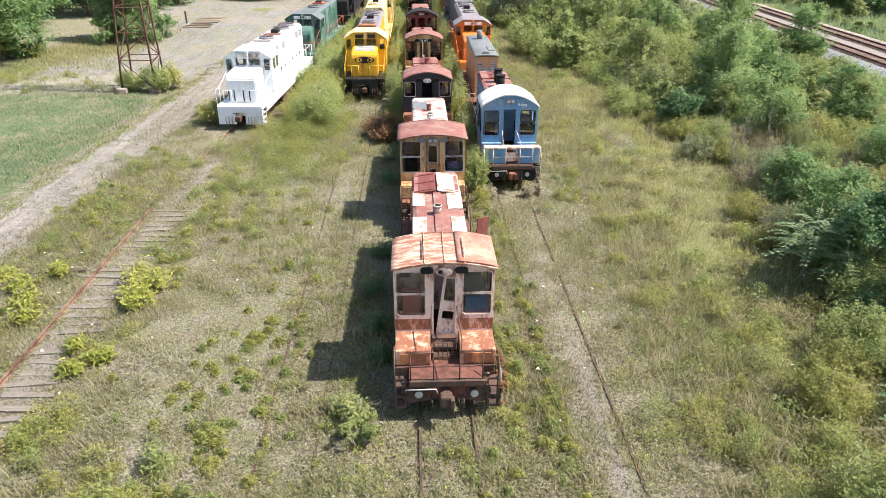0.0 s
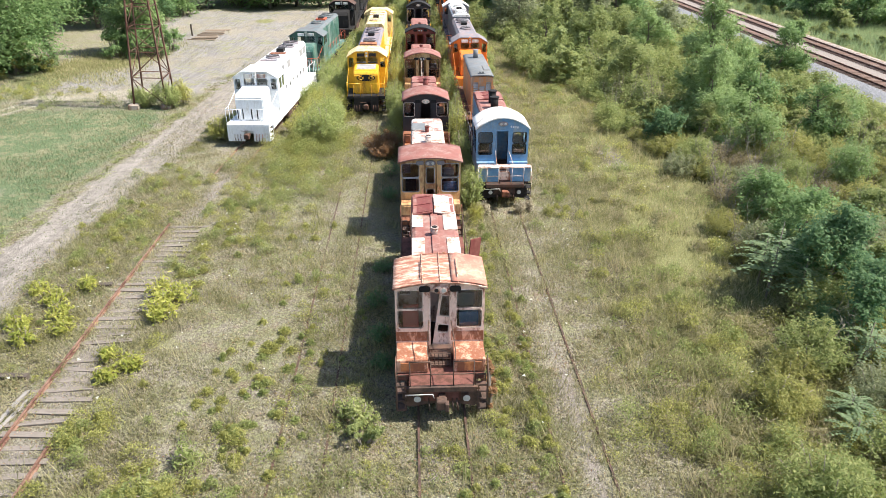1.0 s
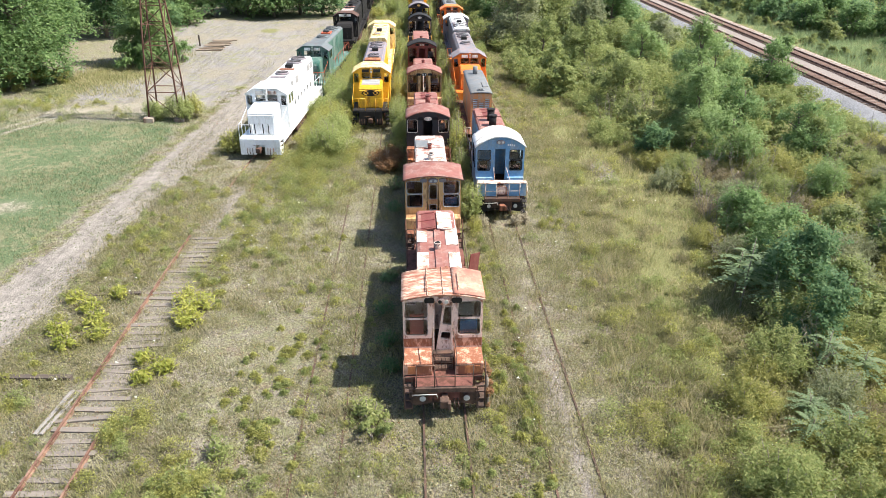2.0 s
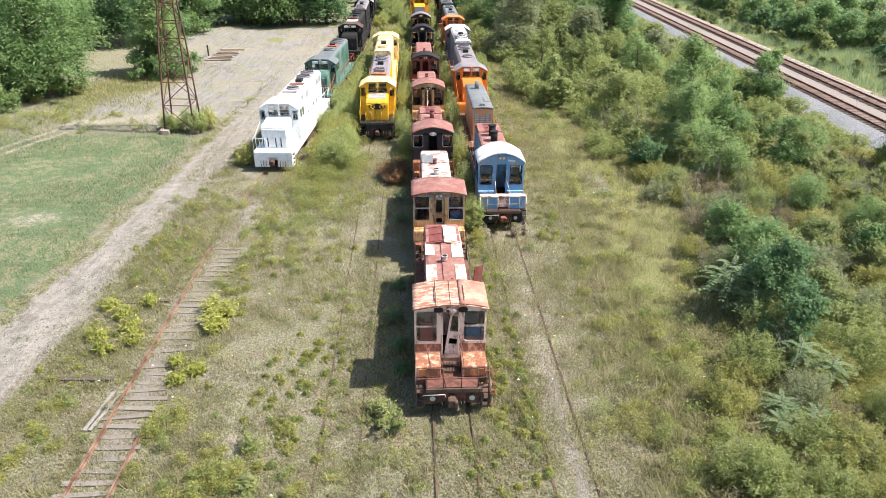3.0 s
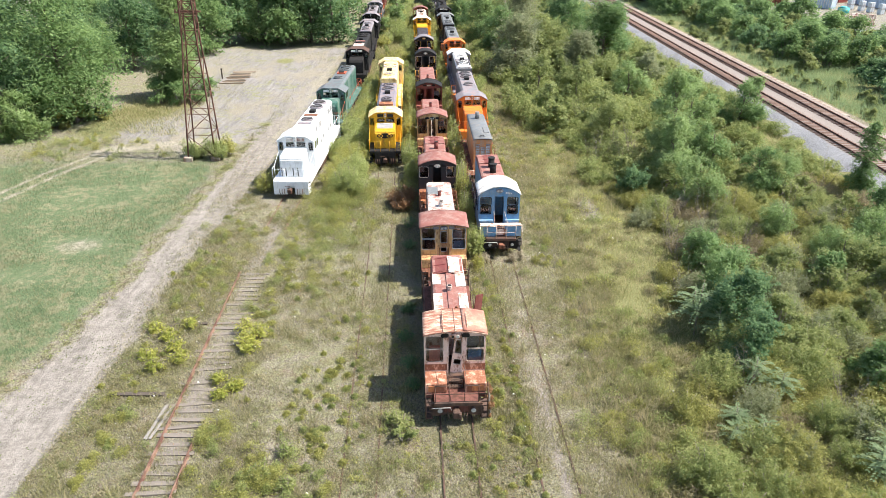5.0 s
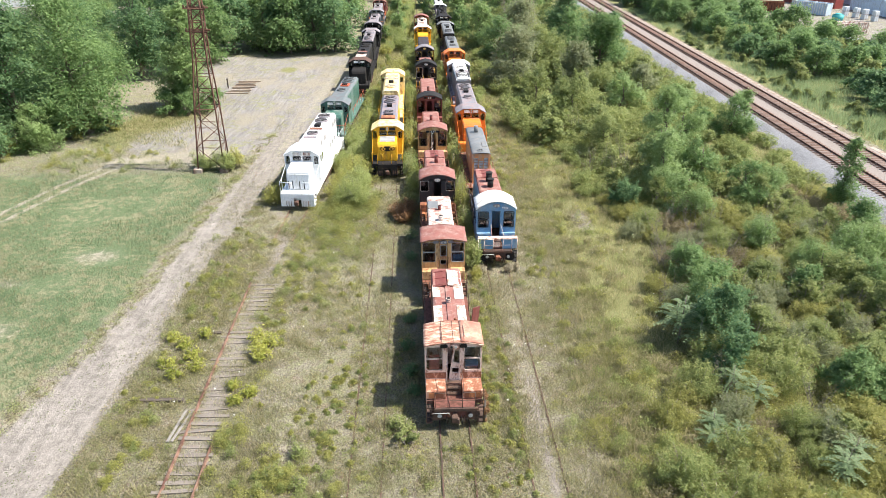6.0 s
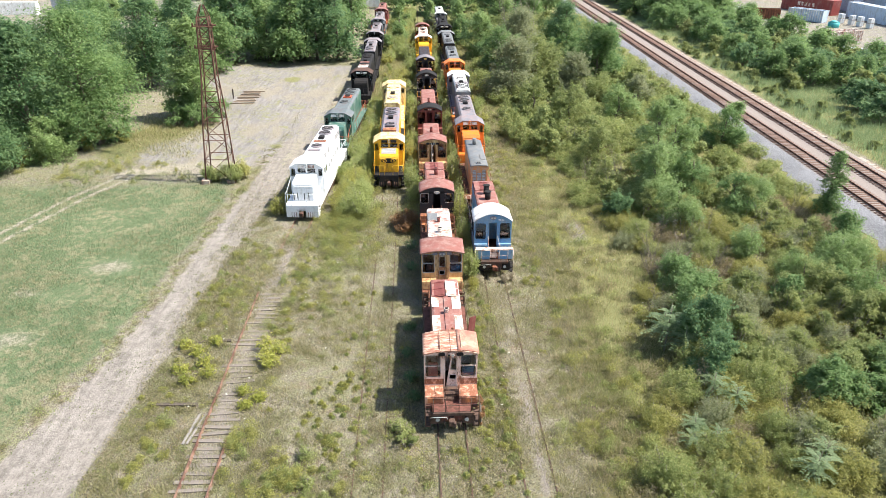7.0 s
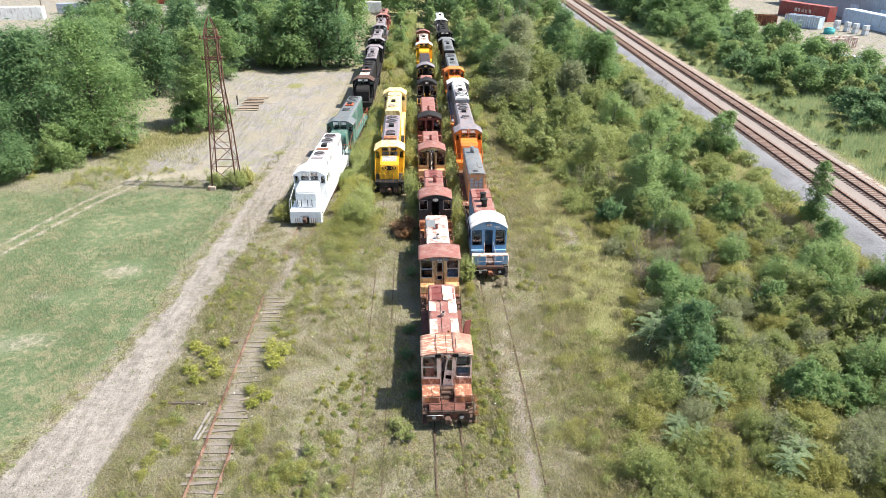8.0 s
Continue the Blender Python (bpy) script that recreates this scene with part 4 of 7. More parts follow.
    if st.get("hood_roof"):
        pen = Pen()
        pen.prism([(-hw - 0.012, h1 - cr), (-hw + 0.04, h1 - 0.05), (-hw + cr, h1 + 0.014), (hw - cr, h1 + 0.014), (hw - 0.04, h1 - 0.05), (hw + 0.012, h1 - cr)], "y", c1 + 0.005, h_end + 0.01)
        part("hood_top", pen, st["hood_roof"], hood)
    for a, b, ya, yb, dz, mat in st.get("panels", ()):
        pen = Pen()
        pen.box(a, b, c1 + ya, c1 + yb, h1 + 0.014, h1 + 0.014 + dz, min(0.012, dz / 3))
        part("roof_panel", pen, mat, hood)
    # hood-top hatches: two tilted covers over the radiator
    for s, mat in zip((-1, 1), st.get("hatches", ())):
        pen = Pen()
        m2 = Matrix.Translation((0, h_end - 1.35, h1 + st.get("hatch_lift", 0.16))) @ Matrix.Rotation(radians(s * 9), 4, "Y")
        pen.box(*sorted((s * 0.03, s * 0.88)), -0.95, 0.95, -0.03, 0.02, 0.012, m=m2)
        for k in range(3):
            pen.box(*sorted((s * 0.06, s * 0.85)), -0.85 + k * 0.8, -0.81 + k * 0.8, 0.02, 0.045, m=m2)
        hatch = part("radiator_hatch", pen, mat, hood)
    if st.get("hatches"):
        pen = Pen()
        pen.box(-0.84, 0.84, h_end - 2.25, h_end - 0.45, h1, h1 + 0.07)
        part("hatch_curb", pen, st.get("hood_roof", st["hood"]), hood)
    for sx, sy, r, h, mat in st.get("stacks", ()):
        pen = Pen()
        pen.rod((sx, c1 + sy, h1), (sx, c1 + sy, h1 + h), r, n=16)
        pen.rod((sx, c1 + sy, h1 + h), (sx, c1 + sy, h1 + h + 0.05), r * 1.2, n=16)
        stack = part("exhaust_pipe", pen, mat, o)
        pen = Pen()
        pen.rod((sx, c1 + sy, h1 + h + 0.05), (sx, c1 + sy, h1 + h + 0.06), r * 0.85, n=14)
        part("stack_mouth", pen, M["black"], stack)
    pen = Pen()
    pen.rod((0.25, c1 + 0.9, h1 + 0.02), (0.25, c1 + 0.9, h1 + 0.2), 0.07, n=10)
    pen.rod((0.25, c1 + 0.9, h1 + 0.2), (0.25, c1 + 0.9, h1 + 0.28), 0.1, 0.04, n=10)
    part("bell", pen, M["rust"], hood)
    # side handrails, front nose boxes, railings
    for s in (-1, 1):
        railing(o, [(s * 1.36, c1 + 0.2 + i * (L - c1 - 1.0) / 4) for i in range(5)], 1.36, 1.0, st["rails"])
        railing(o, [(s * 1.0, h_end + 0.35), (s * 1.38, h_end + 0.35)], 1.36, 1.0, st["rails"])
        pen = Pen()
        pen.box(*sorted((s * 0.42, s * 1.44)), c0 - st.get("nose_deep", 0.62), c0 - 0.02, 1.38, st.get("nose_top", 2.0), 0.04)
        nb = part("sand_box", pen, st.get("nose", cab), o)
        pen = Pen()
        pen.box(*sorted((s * 0.55, s * 1.3)), c0 - st.get("nose_deep", 0.62) - 0.02, c0 - st.get("nose_deep", 0.62), 1.46, st.get("nose_top", 2.0) - 0.1, 0.004)
        part("box_lid", pen, st.get("nose_lid", st.get("nose", cab)), nb)
    pen = Pen()
    for k in range(3):
        pen.box(-0.36, 0.36, c0 - 0.75 + k * 0.24, c0 - 0.5 + k * 0.24, 1.40 + k * 0.16, 1.44 + k * 0.16)
    part("front_steps", pen, st["beam"], o)
    pen = Pen()
    for k in range(6):
        pen.bar((-0.33 + k * 0.13, c0 - 0.8, 1.42), (-0.33 + k * 0.13, c0 - 0.8, 1.95), 0.014)
        pen.bar((-0.33, c0 - 0.8, 1.44 + k * 0.1), (0.33, c0 - 0.8, 1.44 + k * 0.1), 0.014)
    part("step_mesh", pen, st["rails"], o)
    if st.get("apron"):
        pen = Pen()
        pen.box(-1.42, 1.42, c0 - 1.5, c0 - 1.08, 2.2, 2.27, 0.01)
        part("front_apron", pen, st["apron"], o)
        for s in (-1, 1):
            pen = Pen()
            pen.box(*sorted((s * 0.34, s * 1.42)), c0 - 1.44, c0 - 1.38, 1.4, 2.2, 0.01)
            part("front_panel", pen, st["nose"], o)
        pen = Pen()
        pen.box(-0.3, 0.3, c0 - 1.42, c0 - 1.37, 1.5, 1.95, 0.01)
        part("kick_plate", pen, st["apron"], o)
    railing(o, [(-1.0, 0.08), (-0.36, 0.08)], 1.38, 0.95, st["rails"], "front_railing", 0.02)
    railing(o, [(0.36, 0.08), (1.0, 0.08)], 1.38, 0.95, st["rails"], "front_railing", 0.02)
    part("mid_rail", Pen().tube([(-1.0, 0.08, 1.85), (1.0, 0.08, 1.85)], 0.016), st["rails"], o)
    for s in (-1, 1):
        part("grab_rail", Pen().tube([(s * 0.4, 0.1, 2.33), (s * 0.44, 0.5, 2.42), (s * 0.4, c0 - 0.5, 2.6), (s * 0.36, c0, 2.7)], 0.018), st["rails"], o)
    return o


def gp(x, y, st):
    """Hood-unit road locomotive with a low nose to the south; y is its pilot face."""
    L = st.get("length", 16.6)
    o = thing("road_locomotive", pose(x, y, 0, 0, 0, st.get("yaw", 0)), st["label"], "locomotive", "road locomotives standing in line")
    c0, c1 = 2.95, 5.2
    body_m, roof_m, rails = st["body"], st["roof"], st["rails"]
    deck = 1.62
    pen = Pen()
    pen.box(-1.5, 1.5, 0.12, L - 0.12, 1.40, deck, 0.02)
    pen.box(-0.7, 0.7, 0.3, L - 0.3, 0.9, 1.4)
    part("underframe", pen, st.get("sill", body_m), o)
    if st.get("skirt"):
        for s in (-1, 1):
            pen = Pen()
            pen.box(*sorted((s * 1.5, s * 1.46)), 1.0, L - 1.0, 1.05, 1.4)
            part("side_sill", pen, st["skirt"], o)
    for ya, d in ((0.0, 1), (L, -1)):
        pen = Pen()
        lo = st.get("pilot_low", 0.42)
        y0, y1 = sorted((ya, ya + d * 0.12))
        ph = st.get("pilot_half", 1.46)
        pen.box(-ph, -0.32, y0, y1, lo, deck - 0.03, 0.02)
        pen.box(0.32, ph, y0, y1, lo, deck - 0.03, 0.02)
        pen.box(-0.32, 0.32, y0, y1, 1.18, deck - 0.03, 0.02)
        part("pilot", pen, st.get("pilot", body_m), o)
        coupler(o, ya, -d, M["under"], 0.92)
        for s in (-1, 1):
            stairs(o, s * 1.5, *sorted((ya + d * 0.15, ya + d * 0.8)), st.get("pilot", body_m))
        for hx in (-0.95, -0.75, -0.55, 0.55, 0.75, 0.95):
            pen = Pen()
            pen.tube([(hx, ya - d * 0.03, 0.95), (hx, ya - d * 0.14, 0.7), (hx * 0.95, ya - d * 0.1, 0.45)], 0.022)
            part("air_hose", pen, M["under"], o)
        railing(o, [(-1.44, ya + d * 0.1), (-0.95, ya + d * 0.1), (-0.42, ya + d * 0.1)], deck, 1.0, rails, "end_railing", 0.022)
        railing(o, [(0.42, ya + d * 0.1), (0.95, ya + d * 0.1), (1.44, ya + d * 0.1)], deck, 1.0, rails, "end_railing", 0.022)
    pen = Pen()
    pen.box(-1.35, 1.35, L / 2 - 2.2, L / 2 + 2.2, 0.35, 1.3, 0.15)
    part("fuel_tank", pen, M["under"], o)
    for ty in (3.4, L - 3.4):
        wheelset_truck(o, ty, st.get("axles", 2))
    # nose
    pen = Pen()
    pen.prism([(0.9, deck), (0.9, 3.14), (1.12, 3.42), (c0 + 0.01, 3.56), (c0 + 0.01, deck)], "x", -0.97, 0.97)
    bmesh.ops.bevel(pen.bm, geom=list(pen.bm.edges), offset=0.07, segments=2, affect="EDGES")
    nose = part("nose", pen, st.get("nose", body_m), o)
    if st.get("emblem"):
        pen = Pen()
        pen.prism([(0.74 * math.cos(a), 2.88 + 0.25 * math.sin(a)) for a in np.linspace(0, 2 * math.pi, 24)[:-1]], "y", 0.875, 0.91)
        em = part("nose_emblem", pen, M["black"], o)
        pen = Pen()
        for sa in (-1, 1):
            arc_pts = [(sa * 0.62 * math.cos(q), 0.87, 2.88 + 0.18 * math.sin(q)) for q in np.linspace(-1.1, 1.1, 9)]
            pen.tube(arc_pts, 0.03)
        part("emblem_ring", pen, M["yellow"], em)
        pen = Pen()
        for k in (0, 1, 3, 4):
            pen.box(-0.55 + k * 0.25, -0.43 + k * 0.25, 0.865, 0.875, 2.79, 2.97)
        part("emblem_bar", pen, M["yellow"], em)
    pen = Pen()
    for hx in st.get("nose_bars", (-0.37, 0.37)):
        pen = Pen()
        pen.box(hx - 0.03, hx + 0.03, 0.85, 0.905, 1.75, 2.45)
        part("nose_handle", pen, st.get("bar_mat", rails), nose)
    if st.get("nose_top"):
        pen = Pen()
        pen.prism([(1.4, 3.445), (c0 - 0.12, 3.554), (c0 - 0.12, 3.57), (1.4, 3.461)], "x", -0.75, 0.75)
        part("anti_glare_panel", pen, st["nose_top"], nose)
    # cab
    W, eave, ridge, rw = 1.56, 4.12, 4.54, 0.9
    holes = [(-0.82, -0.07, 3.62, 4.08), (0.07, 0.82, 3.62, 4.08), (-1.46, -1.08, 3.3, 4.05), (1.08, 1.46, 3.3, 4.05)]
    cab_m = st.get("cab", body_m)
    mm = Matrix(((0, 1, 0, 0), (1, 0, 0, 0), (0, 0, 1, 0), (0, 0, 0, 1)))

    def brow(px):
        return float(np.interp(abs(px), [0, rw, W - 0.05, W], [ridge + 0.02, ridge, eave + 0.06, eave + 0.01]))

    pen = Pen()
    holed_wall(pen, -W, W, deck, eave, c0, c0 + 0.08, holes, top=brow)
    part("cab_front", pen, cab_m, o)
    pen = Pen()
    holed_wall(pen, -W, W, deck, eave, c1 - 0.08, c1, [(-1.4, -1.0, 3.3, 4.0), (1.0, 1.4, 3.3, 4.0)], top=brow)
    part("cab_back", pen, cab_m, o)
    sh = [(c0 + 0.45, c0 + 1.1, 3.25, 4.0), (c0 + 1.25, c0 + 1.9, 3.25, 4.0)]
    for s in (-1, 1):
        pen = Pen()
        holed_wall(pen, c0 + 0.08, c1 - 0.08, deck, eave, *sorted((s * W, s * (W - 0.08))), sh, m=mm)
        part("cab_side", pen, cab_m, o)
    pen = Pen()
    pen.box(-1.4, 1.4, c0 + 0.1, c1 - 0.1, 2.2, 2.3)
    part("cab_floor", pen, M["under"], o)
    pen = Pen()
    pen.box(-1.2, 1.2, c0 + 1.4, c1 - 0.15, 2.3, 3.3)
    part("control_stand", pen, M["black"], o)
    for h in holes:
        window(o, *h, c0, st.get("trim", cab_m))
    for s in (-1, 1):
        for h in sh:
            window(o, *h, s * (W - 0.03), st.get("trim", cab_m), m=mm)
    pen = Pen()
    ov = 0.08
    crest = [(-W - ov, eave - 0.02), (-W + 0.05, eave + 0.08), (-rw - 0.04, ridge), (-rw + 0.1, ridge + 0.035), (rw - 0.1, ridge + 0.035), (rw + 0.04, ridge), (W - 0.05, eave + 0.08), (W + ov, eave - 0.02)]
    pr = [(px, pz + 0.02) for px, pz in crest] + [(px, pz - 0.035) for px, pz in crest[::-1]]
    pen.prism(pr, "y", c0 - 0.12, c1 + 0.03)
    rf = part("cab_roof", pen, st.get("cab_roof", roof_m), o)
    pen = Pen()
    pen.box(-0.11, 0.11, c0 - 0.2, c0 + 0.05, 4.1, 4.6, 0.03)
    hl = part("headlight", pen, st.get("trim", body_m), o)
    for z in (4.22, 4.44):
        pen = Pen()
        pen.rod((0, c0 - 0.2, z), (0, c0 - 0.215, z), 0.085, n=12)
        part("lamp_lens", pen, M["lamp_lens"], hl)
    for s in (-1, 1):
        pen = Pen()
        pen.box(*sorted((s * 0.18, s * 0.76)), c0 - 0.14, c0, 4.15, 4.4, 0.02)
        part("number_board", pen, st.get("board", M["black"]), o)
    # long hood
    hw, top = 0.95, 4.5
    h_end = L - 1.0
    pen = Pen()
    ch = 0.2
    pen.prism([(-hw, deck), (-hw, top - ch), (-hw + ch, top), (hw - ch, top), (hw, top - ch), (hw, deck)], "y", c1, h_end)
    hood = part("long_hood", pen, st.get("hood", body_m), o)
    pen = Pen()
    pen.prism([(-hw - 0.01, top - ch), (-hw + ch, top + 0.012), (hw - ch, top + 0.012), (hw + 0.01, top - ch)], "y", c1 + 0.03, h_end + 0.005)
    part("hood_top", pen, roof_m, hood)
    n = 12
    for s in (-1, 1):
        for i in range(n):
            ya = c1 + 0.2 + i * (h_end - c1 - 0.4) / n
            yb = ya + (h_end - c1 - 0.4) / n - 0.06
            pen = Pen()
            pen.box(*sorted((s * hw, s * (hw + 0.02))), ya, yb, deck + 0.25, top - 0.42, 0.006)
            if i % 3 == 1 or st.get("vents"):
                pen.box(*sorted((s * (hw + 0.02), s * (hw + 0.03))), ya + 0.12, yb - 0.12, deck + 1.1, deck + 1.5)
            dd = part("hood_door", pen, st.get("hood", body_m), hood)
        if st.get("vents"):
            for i in range(7):
                pen = Pen()
                ya = c1 + 1.1 + i * 1.25
                pen.box(*sorted((s * (hw + 0.031), s * (hw + 0.036))), ya, ya + 0.22, deck + 0.55, deck + 0.95)
                part("louvre", pen, M["black"], hood)
            for ya, yb in ((1.7, 2.3), (3.4, 4.3), (h_end - c1 - 2.6, h_end - c1 - 1.5), (h_end - c1 - 1.3, h_end - c1 - 0.3)):
                part("air_intake", Pen().box(*sorted((s * (hw - 0.02), s * (hw + 0.03))), c1 + ya, c1 + yb, top - 0.85, top - 0.34, 0.01), M["anti_glare"], hood)
    for fy, r, mat in st.get("fans", ((c1 + 3.0, 0.52, M["black"]), (h_end - 1.3, 0.62, M["black"]), (h_end - 3.0, 0.62, M["black"]))):
        pen = Pen()
        pen.rod((0, fy, top + 0.01), (0, fy, top + 0.16), r + 0.05, r, n=20)
        fan = part("fan_housing", pen, st.get("fan_rim", roof_m), o)
        pen = Pen()
        pen.rod((0, fy, top + 0.05), (0, fy, top + 0.175), r * 0.93, n=20)
        part("fan_grille", pen, mat, fan)
        pen = Pen()
        for a in range(4):
            c, s2 = math.cos(a * math.pi / 4) * r, math.sin(a * math.pi / 4) * r
            pen.bar((-c, fy - s2, top + 0.185), (c, fy + s2, top + 0.185), 0.02)
        part("fan_guard", pen, st.get("fan_rim", roof_m), fan)
    for a, b, ya, yb, dz, mat in st.get("panels", ()):
        pen = Pen()
        pen.box(a, b, c1 + ya, c1 + yb, top + 0.012, top + 0.012 + dz, min(0.03, dz / 3))
        part("roof_panel", pen, mat, hood)
    if st.get("blister"):
        pen = Pen()
        ya, yb = st["blister"]
        pen.prism([(-1.2, top - 0.55), (-1.12, top + 0.05), (-0.95, top + 0.2), (0.95, top + 0.2), (1.12, top + 0.05), (1.2, top - 0.55)], "y", c1 + ya, c1 + yb)
        part("dynamic_brake_blister", pen, st.get("blister_mat", roof_m), hood)
    pen = Pen()
    pen.box(-0.28, 0.28, c1 + 5.2, c1 + 5.9, top + 0.012, top + 0.28, 0.03)
    part("exhaust_pipe", pen, st.get("stack", M["black"]), hood)
    # walkway handrails, handrails at the cab corners
    for s in (-1, 1):
        railing(o, [(s * 1.45, c1 + 0.3 + i * (h_end - c1 - 0.1) / 6) for i in range(7)], deck, 1.05, rails)
        pen = Pen()
        pen.tube([(s * 1.47, 0.2, deck + 1.0), (s * 1.47, 0.9, deck + 1.0), (s * 1.5, c0 - 0.1, deck + 1.6)], 0.022)
        pen.rod((s * 1.47, 0.9, deck), (s * 1.47, 0.9, deck + 1.0), 0.022, n=6)
        part("grab_rail", pen, rails, o)
    pen = Pen()
    pen.box(-hw + 0.15, hw - 0.15, h_end + 0.002, h_end + 0.03, deck + 1.2, top - 0.3)
    part("rear_panel", pen, st.get("hood", body_m), hood)
    return o


def slug(x, y, st):
    """Cabless hood unit: a tall narrow body on a flat frame."""
    L = st["length"]
    o = thing("cabless_hood_unit", pose(x, y, 0), st["label"], "locomotive", "switchers standing in line")
    pen = Pen()
    pen.box(-1.45, 1.45, 0, L, 1.15, 1.4, 0.02)
    pen.box(-1.5, 1.5, 0.0, 0.14, 0.8, 1.45, 0.02)
    part("underframe", pen, st["deck"], o)
    for ty in (2.0, L - 2.0):
        wheelset_truck(o, ty, 2)
    a, b, top, hw = st["hood_at"][0], st["hood_at"][1], 4.15, 0.78
    pen = Pen()
    holed_wall(pen, -hw, hw, 1.4, top, a, a + 0.06, [(-0.62, -0.28, 2.3, 3.75), (-0.18, 0.18, 2.3, 3.5), (0.28, 0.62, 2.3, 3.75)])
    pen.box(-hw, hw, a + 0.3, b, 1.4, top)
    for s in (-1, 1):
        pen.box(*sorted((s * hw, s * (hw - 0.06))), a + 0.06, a + 0.3, 1.4, top)
    hood = part("hood", pen, st["hood"], o)
    pen = Pen()
    for k in range(10):
        pen.box(-0.66, 0.66, a + 0.08, a + 0.12, 2.3 + k * 0.15, 2.39 + k * 0.15)
    part("grille", pen, st["trim"], hood)
    pen = Pen()
    pen.sheet([[(-hw - 0.06, yy, top), (-hw + 0.1, yy, top + 0.1), (0, yy, top + 0.13), (hw - 0.1, yy, top + 0.1), (hw + 0.06, yy, top)] for yy in (a - 0.06, (a + b) / 2, b + 0.05)], 0.05)
    roof = part("hood_top", pen, st["roof"], o)
    pen = Pen()
    pen.box(0.25, 0.7, a + 1.6, a + 3.2, top + 0.1, top + 0.17, 0.02)
    part("roof_hatch", pen, st["roof"], roof)
    pen = Pen()
    pen.box(-0.25, 0.2, a + 0.35, a + 0.75, top + 0.12, top + 0.2, 0.02)
    part("roof_hatch", pen, st["roof"], roof)
    pen = Pen()
    pen.rod((0.05, b - 1.6, top + 0.1), (0.05, b - 1.6, top + 0.75), 0.2, n=14)
    part("exhaust_pipe", pen, st["roof"], roof)
    pen = Pen()
    pen.box(-0.2, -0.04, a + 0.42, a + 0.68, top + 0.2, top + 0.215)
    pen.box(0.0, 0.16, a + 0.42, a + 0.68, top + 0.2, top + 0.215)
    part("roof_window", pen, M["black"], roof)
    for s in (-1, 1):
        railing(o, [(s * 1.38, 0.3 + i * (L - 0.6) / 5) for i in range(6)], 1.4, 1.0, st["rails"])
        railing(o, [(s * 0.5, 0.1), (s * 1.0, 0.1), (s * 1.4, 0.1)], 1.4, 1.0, st["rails"], "end_railing")
    return o

# ---- the stored trains ----
switcher(0, 13.75, dict(
    label="rust-eaten salmon switcher locomotive with broken cab door", cab=M["salmon"], roof=M["salmon_roof"], hood=M["rust"], hood_roof=M["rust_roof"],
    deck=M["deck_rust"], beam=M["rail_dark"], gear=M["rail_dark"], knuckle=M["rail_dark"], nose_deep=1.05, nose_top=1.88, trim=M["pale_pink"], lamp_body=M["salmon"], rails=M["rail_dark"], nose=M["salmon_rust"], nose_lid=M["rust_orange"], rise=0.15, cab_len=1.9, ribs=True, rust_band=M["salmon_rust"], roof_patch=M["roof_stain"], inside2=M["seat_blue"],
    door_lean=7, door_mat=M["salmon"], lamp_out=True, open_door=2, inside=M["seat_red"],
    panels=[(-0.9, -0.42, 0.1, 2.6, 0.03, M["chalk"]), (0.42, 0.9, 0.1, 2.6, 0.03, M["chalk"]), (-0.9, -0.45, 3.6, 5.0, 0.03, M["chalk"]), (0.36, 0.9, 3.3, 5.1, 0.03, M["chalk"]), (-0.14, 0.14, 0.1, 4.8, 0.06, M["rust_roof"])],
    hatches=(M["maroon"], M["chalk"]), stacks=[(-0.02, 2.9, 0.13, 0.3, M["chalk_grey"])]))
switcher(0, 25.75, dict(
    label="tan-orange switcher locomotive with red-brown cab roof", cab=M["tan_paint"], roof=M["rust_roof"], hood=M["rust"], hood_roof=M["chalk_grey"],
    deck=M["rust"], beam=M["rust"], trim=M["blue_grey"], lamp_body=M["grey_mix"], rails=M["rust"], rise=0.16, over=0.11, board=M["grey_mix"], rust_band=M["tan_paint"], inside2=M["seat_blue"],
    panels=[(-0.88, -0.1, 0.1, 3.1, 0.025, M["chalk_grey"]), (0.1, 0.88, 0.1, 3.1, 0.025, M["chalk"]), (-0.86, -0.1, 4.4, 5.8, 0.03, M["grey_roof"]), (0.1, 0.86, 4.4, 5.8, 0.03, M["chalk_grey"])],
    stacks=[(0.0, 2.2, 0.16, 0.35, M["chalk_grey"]), (-0.02, 4.2, 0.12, 0.28, M["maroon"])]))
switcher(0, 37.3, dict(
    label="black-cabbed switcher locomotive with arched red roof", cab=M["dark_paint"], roof=M["rust_roof"], hood=M["rust"], hood_roof=M["rust_roof"],
    deck=M["rust_orange"], beam=M["rust_orange"], trim=M["chalk"], rails=M["rust"], rise=0.38, split=False, door=False, win=(0.72, 1.38, 2.95, 3.8), nose=M["rust_orange"],
    hatches=(M["maroon"], M["maroon"]), hatch_lift=0.11, stacks=[(0.1, 3.3, 0.17, 0.6, M["maroon"])]))
switcher(0, 50.9, dict(
    label="faded yellow switcher locomotive with open cab door", cab=M["tan_paint"], roof=M["rust_roof"], hood=M["maroon"], hood_roof=M["rust_roof"],
    deck=M["rust"], beam=M["rust"], trim=M["dark_paint"], rails=M["rust"], rise=0.38, door_mat=M["chalk"], door_swing=70, stacks=[(0.0, 3.3, 0.15, 0.5, M["maroon"])]))
switcher(0, 63.4, dict(
    label="dull red switcher locomotive with dark grey roof", cab=M["maroon"], roof=M["black"], hood=M["maroon"], hood_roof=M["rust_roof"], length=16.0,
    deck=M["rust"], beam=M["rust"], trim=M["rust"], rails=M["rust"], rise=0.45, split=False, door=False, stacks=[(0.0, 4.0, 0.15, 0.5, M["maroon"])]))
